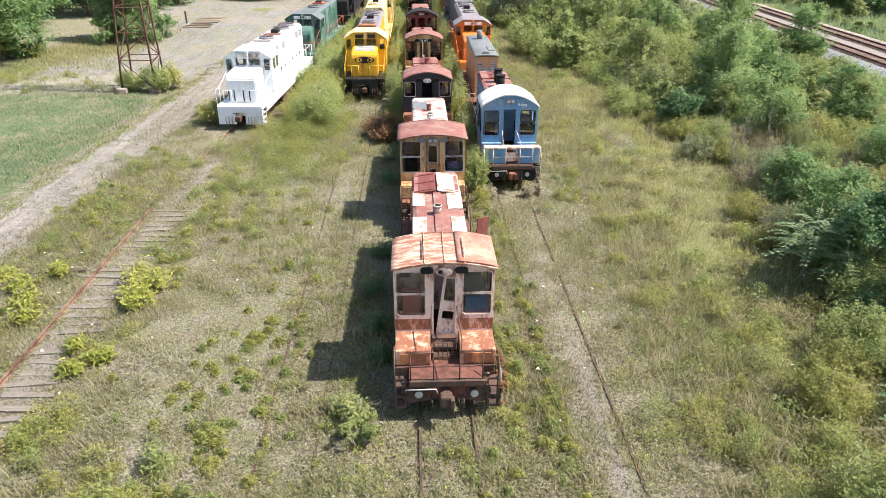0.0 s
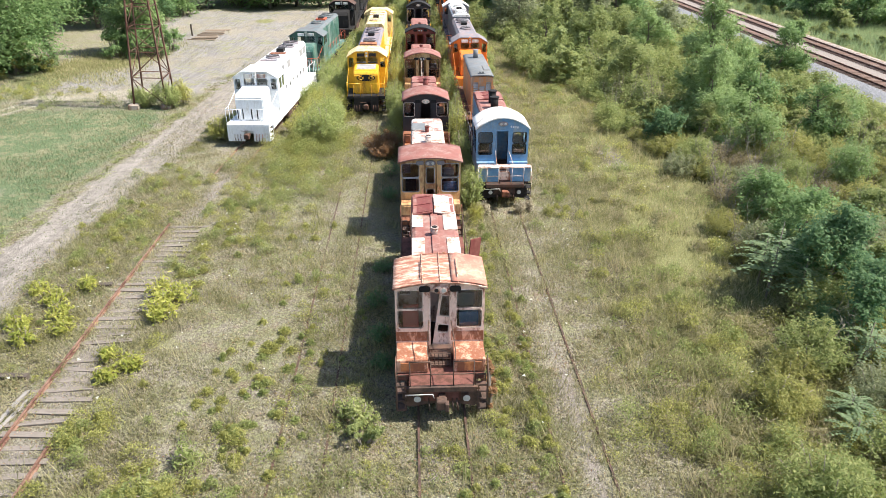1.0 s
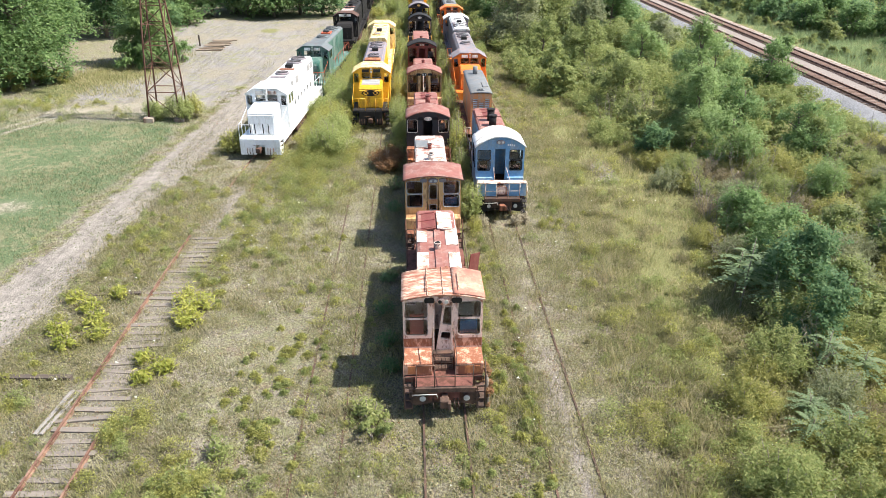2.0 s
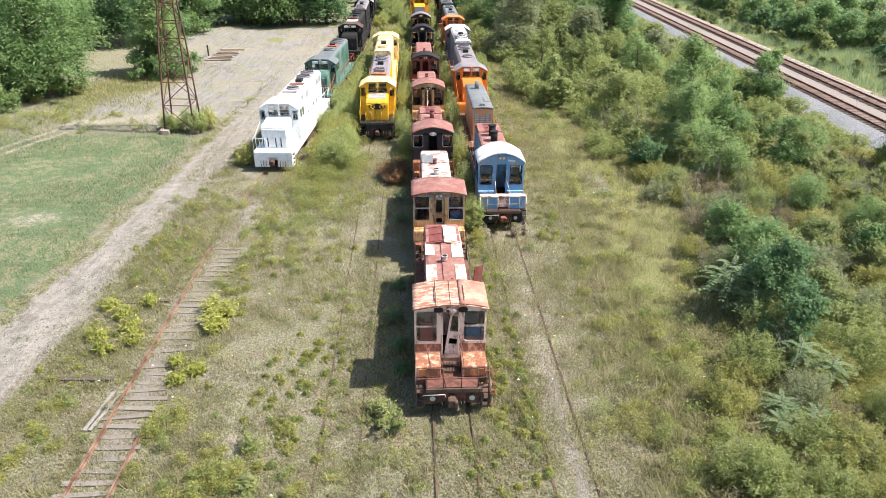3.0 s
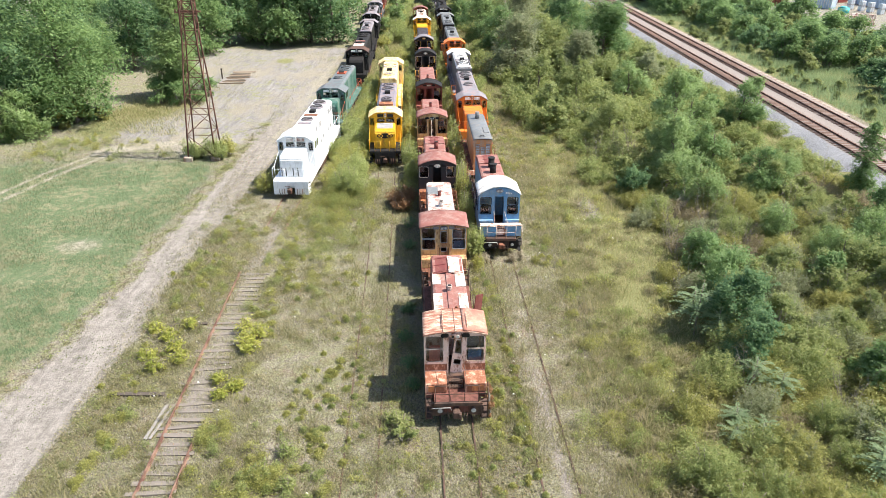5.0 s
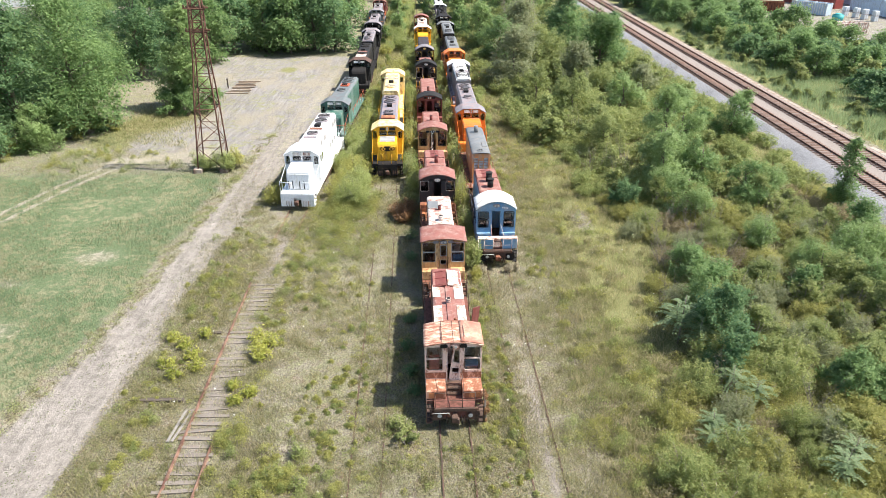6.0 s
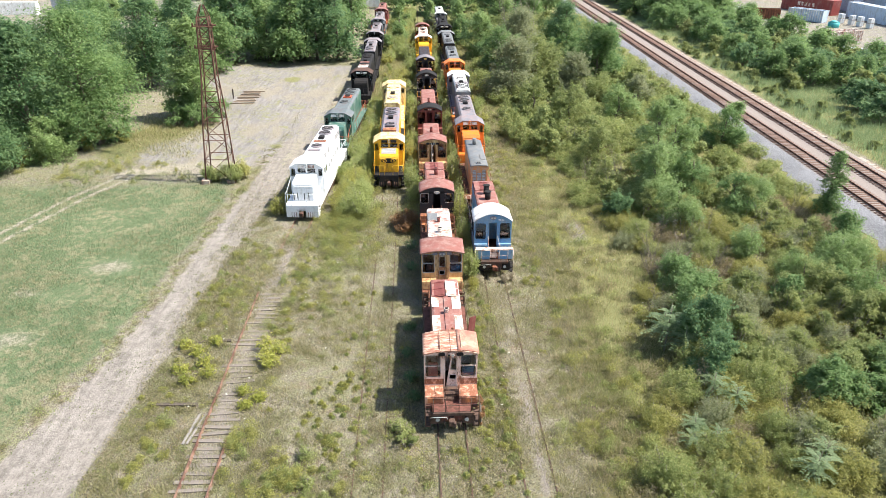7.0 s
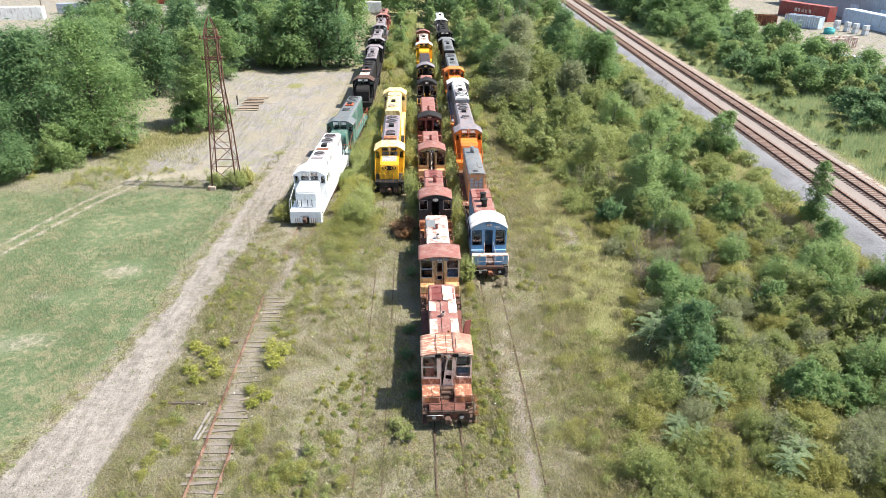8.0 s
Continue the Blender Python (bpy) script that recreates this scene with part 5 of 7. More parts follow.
switcher(0, 82.2, dict(
    label="brown switcher locomotive with arched grey roof", cab=M["dark_paint"], roof=M["black"], hood=M["dark_paint"], hood_roof=M["rust_roof"],
    deck=M["rust"], beam=M["rust"], trim=M["chalk"], rails=M["yellow"], rise=0.6, split=False, door=False, stacks=[(0.0, 3.3, 0.15, 0.5, M["maroon"])]))
switcher(0, 94.6, dict(
    label="black and yellow switcher locomotive with arched roof", cab=M["dark_paint"], roof=M["grey_mix"], hood=M["chalk"], hood_roof=M["dark_paint"], length=18.5,
    deck=M["rust"], beam=M["yellow"], trim=M["yellow"], rails=M["yellow"], rise=0.55, split=False, door=False))
gp(0, 114.0, dict(label="yellow road locomotive with a white cab roof", body=M["yellow"], roof=M["chalk"], rails=M["yellow"], cab_roof=M["white_roof"], length=16))
switcher(0, 131.5, dict(
    label="rusty red switcher locomotive under trees", cab=M["red_paint"], roof=M["rust_roof"], hood=M["maroon"], hood_roof=M["rust_roof"],
    deck=M["rust"], beam=M["rust"], trim=M["rust"], rails=M["rust"], rise=0.5, split=False, door=False))

switcher(TRACK_EAST, 31.0, dict(
    label="sky-blue switcher locomotive with a white arched roof", cab=M["blue"], roof=M["white_roof"], hood=M["blue"], hood_roof=M["rust_roof"],
    deck=M["under"], beam=M["under"], trim=M["black"], rails=M["chalk"], rise=0.58, door=False, nose=M["blue"], nose_top=2.1, nose_deep=0.25, apron=M["salmon"], lamp_body=M["grey_mix"], gear=M["black"], hood_top=3.85, board=M["blue"], win=(0.58, 1.32, 2.5, 3.74),
    hatches=(M["maroon"], M["maroon"]), hatch_lift=0.11, stacks=[(0.05, 2.6, 0.24, 0.65, M["black"]), (0.05, 3.8, 0.24, 0.75, M["black"])]))
slug(TRACK_EAST, 43.6, dict(label="bleached orange hood unit with a slate-grey roof", length=10.2, hood_at=(1.3, 9.2), hood=M["pale_orange"], roof=M["grey_roof"], trim=M["tank_white"], deck=M["rust"], rails=M["rust"]))
gp(TRACK_EAST + 0.2, 55.8, dict(label="orange road locomotive with a grey roof", body=M["orange"], roof=M["grey_mix"], rails=M["orange"], hood=M["grey_roof"], board=M["white_roof"], length=16.2, cab_roof=M["grey_mix"]))
gp(TRACK_EAST + 0.45, 88.8, dict(label="white-roofed grey road locomotive with its long hood leading", body=M["grey_mix"], roof=M["white_roof"], rails=M["black"], hood=M["grey_roof"], yaw=180, length=16.2,
    panels=[(-0.85, -0.05, 5.0, 6.6, 0.06, M["grey_mix"]), (0.05, 0.85, 5.0, 6.6, 0.06, M["grey_mix"]), (-0.85, 0.85, 6.8, 9.0, 0.05, M["dark_paint"])]))
gp(TRACK_EAST + 0.4, 89.6, dict(label="dark grey road locomotive with an orange cab", body=M["orange"], roof=M["grey_roof"], rails=M["black"], hood=M["black"], cab_roof=M["orange"], length=18, axles=3))
gp(TRACK_EAST + 0.4, 127.0, dict(label="black road locomotive with its long hood leading", body=M["black"], roof=M["grey_roof"], rails=M["black"], yaw=180, length=18, axles=3))
gp(TRACK_EAST + 0.4, 128.0, dict(label="black road locomotive with white number boards", body=M["black"], roof=M["black"], rails=M["black"], board=M["white_roof"], length=18, axles=3))
gp(TRACK_EAST + 0.3, 147.0, dict(label="white-roofed grey road locomotive", body=M["grey_mix"], roof=M["white_roof"], rails=M["black"], length=17))

gp(TRACK_YELLOW - 0.15, 49.6, dict(label="bright yellow road locomotive with an oval nose emblem", body=M["yellow"], roof=M["lilac_roof"], rails=M["yellow"], pilot=M["black"], pilot_half=0.95, sill=M["black"], emblem=True,
    nose_top=M["anti_glare"], cab_roof=M["pale_yellow"], hood=M["yellow"], trim=M["yellow"], fan_rim=M["lilac_roof"], panels=[(-0.7, 0.7, 0.3, 1.3, 0.18, M["rust_orange"]), (-0.5, 0.5, 2.0, 2.5, 0.12, M["dark_paint"])]))
gp(TRACK_YELLOW - 0.25, 82.6, dict(label="sun-bleached yellow road locomotive with its long hood leading", body=M["pale_yellow"], roof=M["pale_yellow"], rails=M["yellow"], yaw=180, length=16.2, fan_rim=M["pale_yellow"],
    fans=((8.2, 0.5, M["pale_yellow"]), (13.0, 0.6, M["lilac_roof"])), panels=[(-0.8, 0.8, 1.0, 2.2, 0.12, M["pale_yellow"]), (-0.8, 0.8, 2.8, 3.6, 0.1, M["chalk"])]))


def on_west(y, L):
    a, b = float(west_x(y + 2)), float(west_x(y + L - 2))
    yaw = math.degrees(math.atan2(a - b, L - 4))
    return a + math.sin(radians(yaw)) * 2, yaw


xw, yaw = on_west(42.2, 16.6)
gp(xw, 42.2, dict(label="all-white primed road locomotive on the curving track", body=M["white"], roof=M["white"], rails=M["white"], trim=M["white"], yaw=yaw, vents=True, skirt=M["white"], board=M["pale_metal"], fan_rim=M["grey_mix"], nose_bars=(-0.85, -0.5, 0.1, 0.5), bar_mat=M["black"],
    panels=[(-0.6, 0.6, 1.5, 2.0, 0.08, M["grey_mix"]), (-0.62, 0.62, 4.3, 4.9, 0.06, M["rust"])]))
xw, yaw = on_west(59.6, 16.6)
gp(xw, 59.6, dict(label="dark green road locomotive with red-orange handrails", body=M["green"], roof=M["green_roof"], rails=M["red_paint"], sill=M["green"], yaw=yaw, cab_roof=M["green_roof"], board=M["white_roof"],
    panels=[(-0.5, 0.5, 5.0, 6.2, 0.15, M["red_paint"])]))
xw, yaw = on_west(83.0, 18)
gp(xw, 83.0, dict(label="black road locomotive with a rusty cab roof", body=M["black"], roof=M["black"], rails=M["black"], board=M["white_roof"], yaw=yaw, cab_roof=M["under"], length=18, axles=3, panels=[(-0.75, 0.75, 0.3, 2.4, 0.05, M["chalk_grey"]), (-0.7, 0.7, 4.0, 4.8, 0.05, M["rust_roof"])]))
xw, yaw = on_west(118.5, 17)
gp(xw, 118.5, dict(label="weathered grey-black road locomotive with long hood leading", body=M["black"], roof=M["grey_mix"], rails=M["black"], yaw=180 + yaw, length=17))
gp(xw - 0.1, 119.5, dict(label="black road locomotive coupled in the far row", body=M["black"], roof=M["grey_mix"], rails=M["black"], length=17))
gp(xw - 0.2, 137.5, dict(label="grey road locomotive with orange handrails", body=M["grey_roof"], roof=M["grey_mix"], rails=M["orange"], length=17))
gp(xw - 0.3, 155.5, dict(label="rusty red road locomotive far down the row", body=M["maroon"], roof=M["rust_roof"], rails=M["rust"], length=17))

# faded markings on the blue cab
pen = Pen()
for i in range(4):
    pen.box(0.42 + i * 0.12, 0.5 + i * 0.12, 1.83, 1.845, 4.02 - i * 0.015, 4.13 - i * 0.015)
for ob in [c for c in scene.collection.objects if c.get("label", "").startswith("sky-blue")]:
    part("faded_marking", pen, M["white"], ob)

# ---- lattice mast ----
def lattice_mast():
    o = thing("lattice_mast", pose(-22.3, 53.4, 0.0, 0, 2.0, 3), "rust-brown riveted steel lattice mast with concrete footings", "mast")
    def half(z):
        return float(np.interp(z, [0.4, 7.5, 10.7, 15.4, 16.4], [1.28, 0.93, 0.66, 0.55, 0.5]))
    zs = [0.4, 2.6, 4.6, 6.4, 8.0, 9.5, 10.9, 12.1, 13.3, 14.4, 15.4, 16.4]
    for sx in (-1, 1):
        for sy in (-1, 1):
            part("leg", Pen().tube([(sx * half(z), sy * half(z), z) for z in zs], 0.075, 4), M["tower_rust"], o)
            pen = Pen()
            pen.box(sx * 1.28 - 0.4, sx * 1.28 + 0.4, sy * 1.28 - 0.4, sy * 1.28 + 0.4, -0.5, 0.48, 0.05)
            part("footing", pen, M["concrete"], o)
    for i, (a, b) in enumerate(zip(zs[:-1], zs[1:])):
        ha, hb = half(a), half(b)
        c = [(-1, -1), (1, -1), (1, 1), (-1, 1)]
        for k in range(4):
            p, q = c[k], c[(k + 1) % 4]
            pen = Pen()
            flip = (i + k) % 2
            if i < 7:
                s, e = (p, q) if flip else (q, p)
                pen.bar((s[0] * ha, s[1] * ha, a), (e[0] * hb, e[1] * hb, b), 0.05)
            else:
                pen.bar((p[0] * ha, p[1] * ha, a), (q[0] * hb, q[1] * hb, b), 0.045)
                pen.bar((q[0] * ha, q[1] * ha, a), (p[0] * hb, p[1] * hb, b), 0.045)
            pen.bar((p[0] * hb, p[1] * hb, b), (q[0] * hb, q[1] * hb, b), 0.05)
            part("brace", pen, M["tower_rust"], o)
    for z in (15.6, 13.6):
        pen = Pen()
        pen.bar((-1.0, -0.55, z), (1.0, -0.55, z), 0.11)
        pen.bar((-1.0, 0.55, z), (1.0, 0.55, z), 0.11)
        arm = part("crossarm", pen, M["tower_rust"], o)
        for s in (-1, 1):
            pen = Pen()
            pen.rod((s * 0.92, -0.55, z + 0.05), (s * 0.92, -0.55, z + 0.3), 0.07, n=8)
            part("insulator", pen, M["tower_rust"], arm)
    pen = Pen()
    for sx, sy in ((-1, -1), (1, -1), (1, 1), (-1, 1)):
        pen.bar((sx * 0.5, sy * 0.5, 16.4), (sx * 0.12, sy * 0.12, 17.5), 0.09)
    part("peak", pen, M["tower_rust"], o)


lattice_mast()


# ---- loose timbers ----
def timber(name, x, y, z, l, w, h, yaw, label, mat, tilt=0):
    pen = Pen().box(-l / 2, l / 2, -w / 2, w / 2, 0, h, 0.012)
    ob = part(name, pen, mat)
    ob.matrix_basis = pose(x, y, z, tilt, 0, yaw)
    return tagged(ob, label, "timber", "timbers beside the disused track")


timber("plank", -14.15, 14.6, 0.03, 2.4, 0.15, 0.07, 84, "silver-grey weathered plank beside the rusty track", M["plank_wood"])
timber("plank", -13.9, 14.5, 0.03, 2.2, 0.12, 0.07, 81, "silver-grey weathered plank beside the rusty track", M["plank_wood"])
timber("tie_timber", -15.75, 16.6, -0.02, 2.7, 0.24, 0.2, -2, "dark loose wooden tie lying in the weeds", M["dark_wood"])
timber("tie_timber", -15.3, 22.9, -0.02, 2.6, 0.24, 0.2, 4, "dark loose wooden tie lying in the weeds", M["dark_wood"])
for i in range(9):
    timber("board", -27.3 + 0.1 * (i % 3), 85.2 + i * 0.95, 0.04 + 0.03 * (i % 2), 3.4 - 0.25 * (i % 4), 0.3, 0.1, -6 + 3 * (i % 3), "weathered brown board lying on the gravel lot", M["pallet_wood"])
post_o = thing("marker_post", pose(-29.3, 88.4, 0), "short dark wooden post on the gravel lot", "post")
part("post", Pen().box(-0.09, 0.09, -0.09, 0.09, -0.2, 1.5, 0.01), M["dark_wood"], post_o)


# ---- storage yard beyond the running lines ----
def rolloff(x, y, yaw, l, w, h, mat, rib, label):
    o = thing("rolloff_container", pose(x, y, lift(x, y), 0, 0, yaw), label, "container", "containers in the storage yard")
    pen = Pen()
    t = 0.08
    pen.box(-l / 2, l / 2, -w / 2, w / 2, 0.15, 0.25)
    for s in (-1, 1):
        pen.box(-l / 2, l / 2, *sorted((s * w / 2, s * (w / 2 - t))), 0.25, h)
        pen.box(*sorted((s * l / 2, s * (l / 2 - t))), -w / 2 + t, w / 2 - t, 0.25, h)
    body = part("body", pen, mat, o)
    n = int(l / 0.6)
    for s in (-1, 1):
        for i in range(n + 1):
            pen = Pen()
            pen.box(-l / 2 + i * l / n - 0.07, -l / 2 + i * l / n + 0.07, *sorted((s * w / 2, s * (w / 2 + 0.1))), 0.2, h + 0.02)
            part("rib", pen, rib, body)
    pen = Pen()
    for s in (-1, 1):
        pen.box(-l / 2 - 0.05, l / 2 + 0.05, *sorted((s * (w / 2 - t), s * (w / 2 + 0.12))), h, h + 0.1)
    part("top_rail", pen, rib, body)
    pen = Pen()
    for s in (-1, 1):
        pen.box(-l / 2, l / 2, *sorted((s * 0.4, s * 0.55)), 0.0, 0.15)
    part("skid", pen, M["black"], o)


def freight_container(x, y, yaw, l, mat, label, h=2.6, w=2.44):
    o = thing("freight_container", pose(x, y, lift(x, y), 0, 0, yaw), label, "container", "containers in the storage yard")
    pen = Pen().box(-l / 2, l / 2, -w / 2, w / 2, 0.05, h, 0.03)
    body = part("body", pen, mat, o)
    for s in (-1, 1):
        pen = Pen()
        for i in range(int(l / 0.28)):
            pen.box(-l / 2 + 0.15 + i * 0.28, -l / 2 + 0.28 + i * 0.28, *sorted((s * w / 2, s * (w / 2 + 0.035))), 0.2, h - 0.15)
        part("corrugation", pen, mat, body)
    for s in (-1, 1):
        pen = Pen().box(-l / 2 - 0.02, -l / 2, *sorted((s * 0.04, s * 1.15)), 0.2, h - 0.15)
        d = part("door", pen, mat, body)
        pen = Pen()
        for q in (0.35, 0.8):
            pen.rod((-l / 2 - 0.05, s * q, 0.25), (-l / 2 - 0.05, s * q, h - 0.2), 0.02, n=6)
        part("lock_bar", pen, M["pale_metal"], d)
    return o


rolloff(92.2, 135.5, 18, 10.2, 2.4, 2.3, M["chalk_grey"], M["chalk"], "pale weathered roll-off container with upright ribs")
rolloff(102.5, 168.5, -58, 9.5, 2.4, 3.0, M["cladding"], M["white_roof"], "pale blue roll-off container with white ribs")
rolloff(93.6, 173.5, -20, 7.0, 2.4, 2.6, M["rust"], M["rust_orange"], "rust-brown roll-off container half full")
rolloff(90.5, 178.5, 10, 5.0, 2.4, 2.6, M["white_roof"], M["white_roof"], "white roll-off container beside brown one")
red_box = freight_container(112.5, 186.0, -72, 18.0, M["container_red"], "brick-red freight container with pale side lettering", h=4.0, w=3.0)
pen = Pen()
for i, wdt in enumerate((0.9, 0.7, 0.8, 0.6, 0.8)):
    pen.box(-3.0 + i * 1.3, -3.0 + i * 1.3 + wdt, -1.545, -1.53, 1.7, 2.7)
part("faded_lettering", pen, M["chalk"], red_box)
freight_container(84.5, 119.0, -58, 8.5, M["red_paint"], "low red container with a grey sheet roof", h=1.6, w=2.6)
pen = Pen().box(-4.4, 4.4, -1.45, 1.45, 1.6, 1.72, 0.03)
lid = part("sheet_cover", pen, M["roof_sheet"])
lid.matrix_basis = pose(84.5, 119.0, lift(84.5, 119.0), 0, 0, -58)
tagged(lid, "grey sheet cover lying on the red container", "cover")
freight_container(119.3, 164.0, -88, 24.0, M["cladding"], "long pale blue trailer body beside the warehouse", h=3.9, w=3.0)
for x, y in ((108.5, 163.0), (109.5, 160.0), (110.0, 157.2), (110.6, 154.0)):
    for k in range(2):
        o = thing("bulk_tank", pose(x, y, lift(x, y) + k * 1.22, 0, 0, 12), "white plastic bulk tank in a steel cage", "tank", "bulk tanks in the storage yard")
        part("tank", Pen().box(-0.58, 0.58, -0.58, 0.58, 0.16, 1.2, 0.1), M["tank_white"], o)
        pen = Pen()
        for s in (-1, 1):
            for q in (-0.6, 0.0, 0.6):
                pen.bar((q, s * 0.6, 0.1), (q, s * 0.6, 1.2), 0.03)
                pen.bar((s * 0.6, q, 0.1), (s * 0.6, q, 1.2), 0.03)
        pen.box(-0.6, 0.6, -0.6, 0.6, 0.0, 0.12)
        part("cage", pen, M["pale_metal"], o)
o = thing("poly_tank", pose(103.2, 157.0, lift(103, 157)), "round turquoise plastic tank", "tank")
part("tank", Pen().rod((0, 0, 0), (0, 0, 1.3), 1.3, n=20).rod((0, 0, 1.3), (0, 0, 1.7), 1.3, 0.4, n=20), M["turquoise"], o)


def warehouse(x0, x1, y0, y1, h, label):
    o = thing("warehouse", pose(0, 0, 0), label, "building")
    pen = Pen()
    for a, b, c, d in ((x0, x1, y0, y0 + 0.3), (x0, x1, y1 - 0.3, y1), (x0, x0 + 0.3, y0 + 0.3, y1 - 0.3), (x1 - 0.3, x1, y0 + 0.3, y1 - 0.3)):
        pen.box(a, b, c, d, -0.5, h)
    w = part("wall", pen, M["roof_sheet"], o)
    pen = Pen()
    for i in range(int((y1 - y0) / 1.0)):
        pen.box(x0 - 0.05, x0, y0 + 0.3 + i, y0 + 0.8 + i, 0, h - 0.2)
    part("wall_ribs", pen, M["roof_sheet"], w)
    pen = Pen()
    pen.prism([(x0 - 0.5, h), ((x0 + x1) / 2, h + 2.2), (x1 + 0.5, h), (x1 + 0.5, h - 0.15), ((x0 + x1) / 2, h + 2.0), (x0 - 0.5, h - 0.15)], "y", y0 - 0.5, y1 + 0.5)
    part("roof", pen, M["white_roof"], o)
    for i in range(2):
        pen = Pen().box(x0 - 0.08, x0 - 0.05, y0 + 6 + i * 14, y0 + 10 + i * 14, 0, 4.2)
        part("door", pen, M["cladding"], o)


warehouse(124, 160, 160, 225, 7.0, "large grey metal warehouse with a white roof")

# ---- lot far to the west ----
freight_container(-113, 186, 6, 14, M["white_roof"], "white trailer box parked on the far lot", h=3.6)
freight_container(-98, 200, 4, 20, M["roof_sheet"], "long grey storage container on the far lot", h=2.8)
freight_container(-90, 224, 0, 12, M["red_paint"], "bright red freight container on the far lot", h=4.2)
freight_container(-106, 228, 0, 8, M["yellow"], "yellow box body on the far lot", h=3.0)
freight_container(-84, 131, 20, 7, M["white_roof"], "white trailer box half hidden by trees", h=3.4)
freight_container(-15.5, 201, 5, 7, M["white_roof"], "white box van body beyond the trains", h=3.0)
o = thing("utility_pole", pose(-107, 188, 0), "grey wooden utility pole on the far lot", "pole")
part("pole", Pen().rod((0, 0, -0.5), (0, 0, 12), 0.17, 0.12, n=10), M["bark"], o)
part("crossarm", Pen().box(-1.2, 1.2, -0.07, 0.07, 11.0, 11.2), M["bark"], o)

# ---- plants ----
def leaf_quads(rs, pts, size, up=0.5, out=None, aspect=0.55):
    """Small pointed leaves at the points, turned at random with a lean to up and outwards."""
    n = len(pts)
    nor = rs.normal(size=(n, 3))
    nor /= np.linalg.norm(nor, axis=1, keepdims=True) + 1e-6
    if out is not None:
        nor += out * 0.7
    nor[:, 2] += up
    nor /= np.linalg.norm(nor, axis=1, keepdims=True) + 1e-6
    a = np.cross(nor, rs.normal(size=(n, 3)))
    a /= np.linalg.norm(a, axis=1, keepdims=True) + 1e-6
    b = np.cross(nor, a)
    s = (size * rs.uniform(0.6, 1.35, n))[:, None]
    v = np.stack([pts - a * s - b * s * aspect, pts - a * s + b * s * aspect, pts + a * s], 1).reshape(-1, 3)
    return v, np.arange(3 * n).reshape(-1, 3)


def blades(rs, x, y, z, h, w, lean=0.35):
    """Grass blades: slim triangles rooted at x, y, z."""
    n = len(x)
    a = rs.uniform(0, 2 * np.pi, n)
    d = np.stack([np.cos(a), np.sin(a)], 1)
    side = np.stack([-d[:, 1], d[:, 0]], 1)
    hh = h * rs.uniform(0.6, 1.3, n)
    ww = (w * rs.uniform(0.7, 1.3, n))[:, None]
    base = np.stack([x, y], 1)
    tip = base + d * (hh * lean * rs.uniform(0.2, 1.6, n))[:, None]
    v = np.stack([np.column_stack([base - side * ww, z - 0.02]), np.column_stack([base + side * ww, z - 0.02]), np.column_stack([tip, z + hh])], 1).reshape(-1, 3)
    return v, np.arange(3 * n).reshape(-1, 3)


def lobes(rs, n, rx, ry, h, low=0.15, spread=0.75, fat=1.0):
    """Rounded masses that make up a crown: centre and radius."""
    out = []
    for i in range(n):
        t = rs.uniform(0, 1)
        z = h * (low + (0.88 - low) * t)
        k = math.sin(math.pi * min(1.0, 0.25 + 0.72 * t)) * spread
        a, q = rs.uniform(0, 2 * math.pi), math.sqrt(rs.uniform(0.05, 1))
        r = fat * rs.uniform(0.2, 0.42) * min(rx, ry, h * 0.6) * (1.1 - 0.35 * t)
        out.append((rx * k * q * math.cos(a), ry * k * q * math.sin(a), min(z, h - r * 0.8), r))
    return out


def crown(rs, masses, n, size, up=1.0, ragged=0.22, flat=0.95, shoot=0.34):
    w = np.array([m[3] ** 2 for m in masses])
    pick = rs.choice(len(masses), n, p=w / w.sum())
    c = np.array(masses)[pick]
    d = rs.normal(size=(n, 3))
    d /= np.linalg.norm(d, axis=1, keepdims=True)
    low = d[:, 2] < -0.35
    d[low, 2] *= -1
    k = 1 - np.abs(rs.normal(0, ragged, n)) + 0.12 * rs.normal(size=n)
    # a share of the leaves sits along shoots that stand out of the masses
    shoots = rs.normal(size=(len(masses), 6, 3)) * np.array([0.75, 0.75, 0.5]) + np.array([0, 0, 0.75])
    shoots /= np.linalg.norm(shoots, axis=2, keepdims=True)
    spray = rs.uniform(size=n) < shoot
    m = spray.sum()
    d[spray] = shoots[pick[spray], rs.randint(0, 6, m)] + rs.normal(0, 0.09, (m, 3))
    k[spray] = rs.uniform(0.55, 1.6, m)
    pts = c[:, :3] + d * (c[:, 3] * k)[:, None] * np.array([1, 1, flat])
    pts[:, 2] = np.maximum(pts[:, 2], 0.03)
    return leaf_quads(rs, pts, size, up, d)


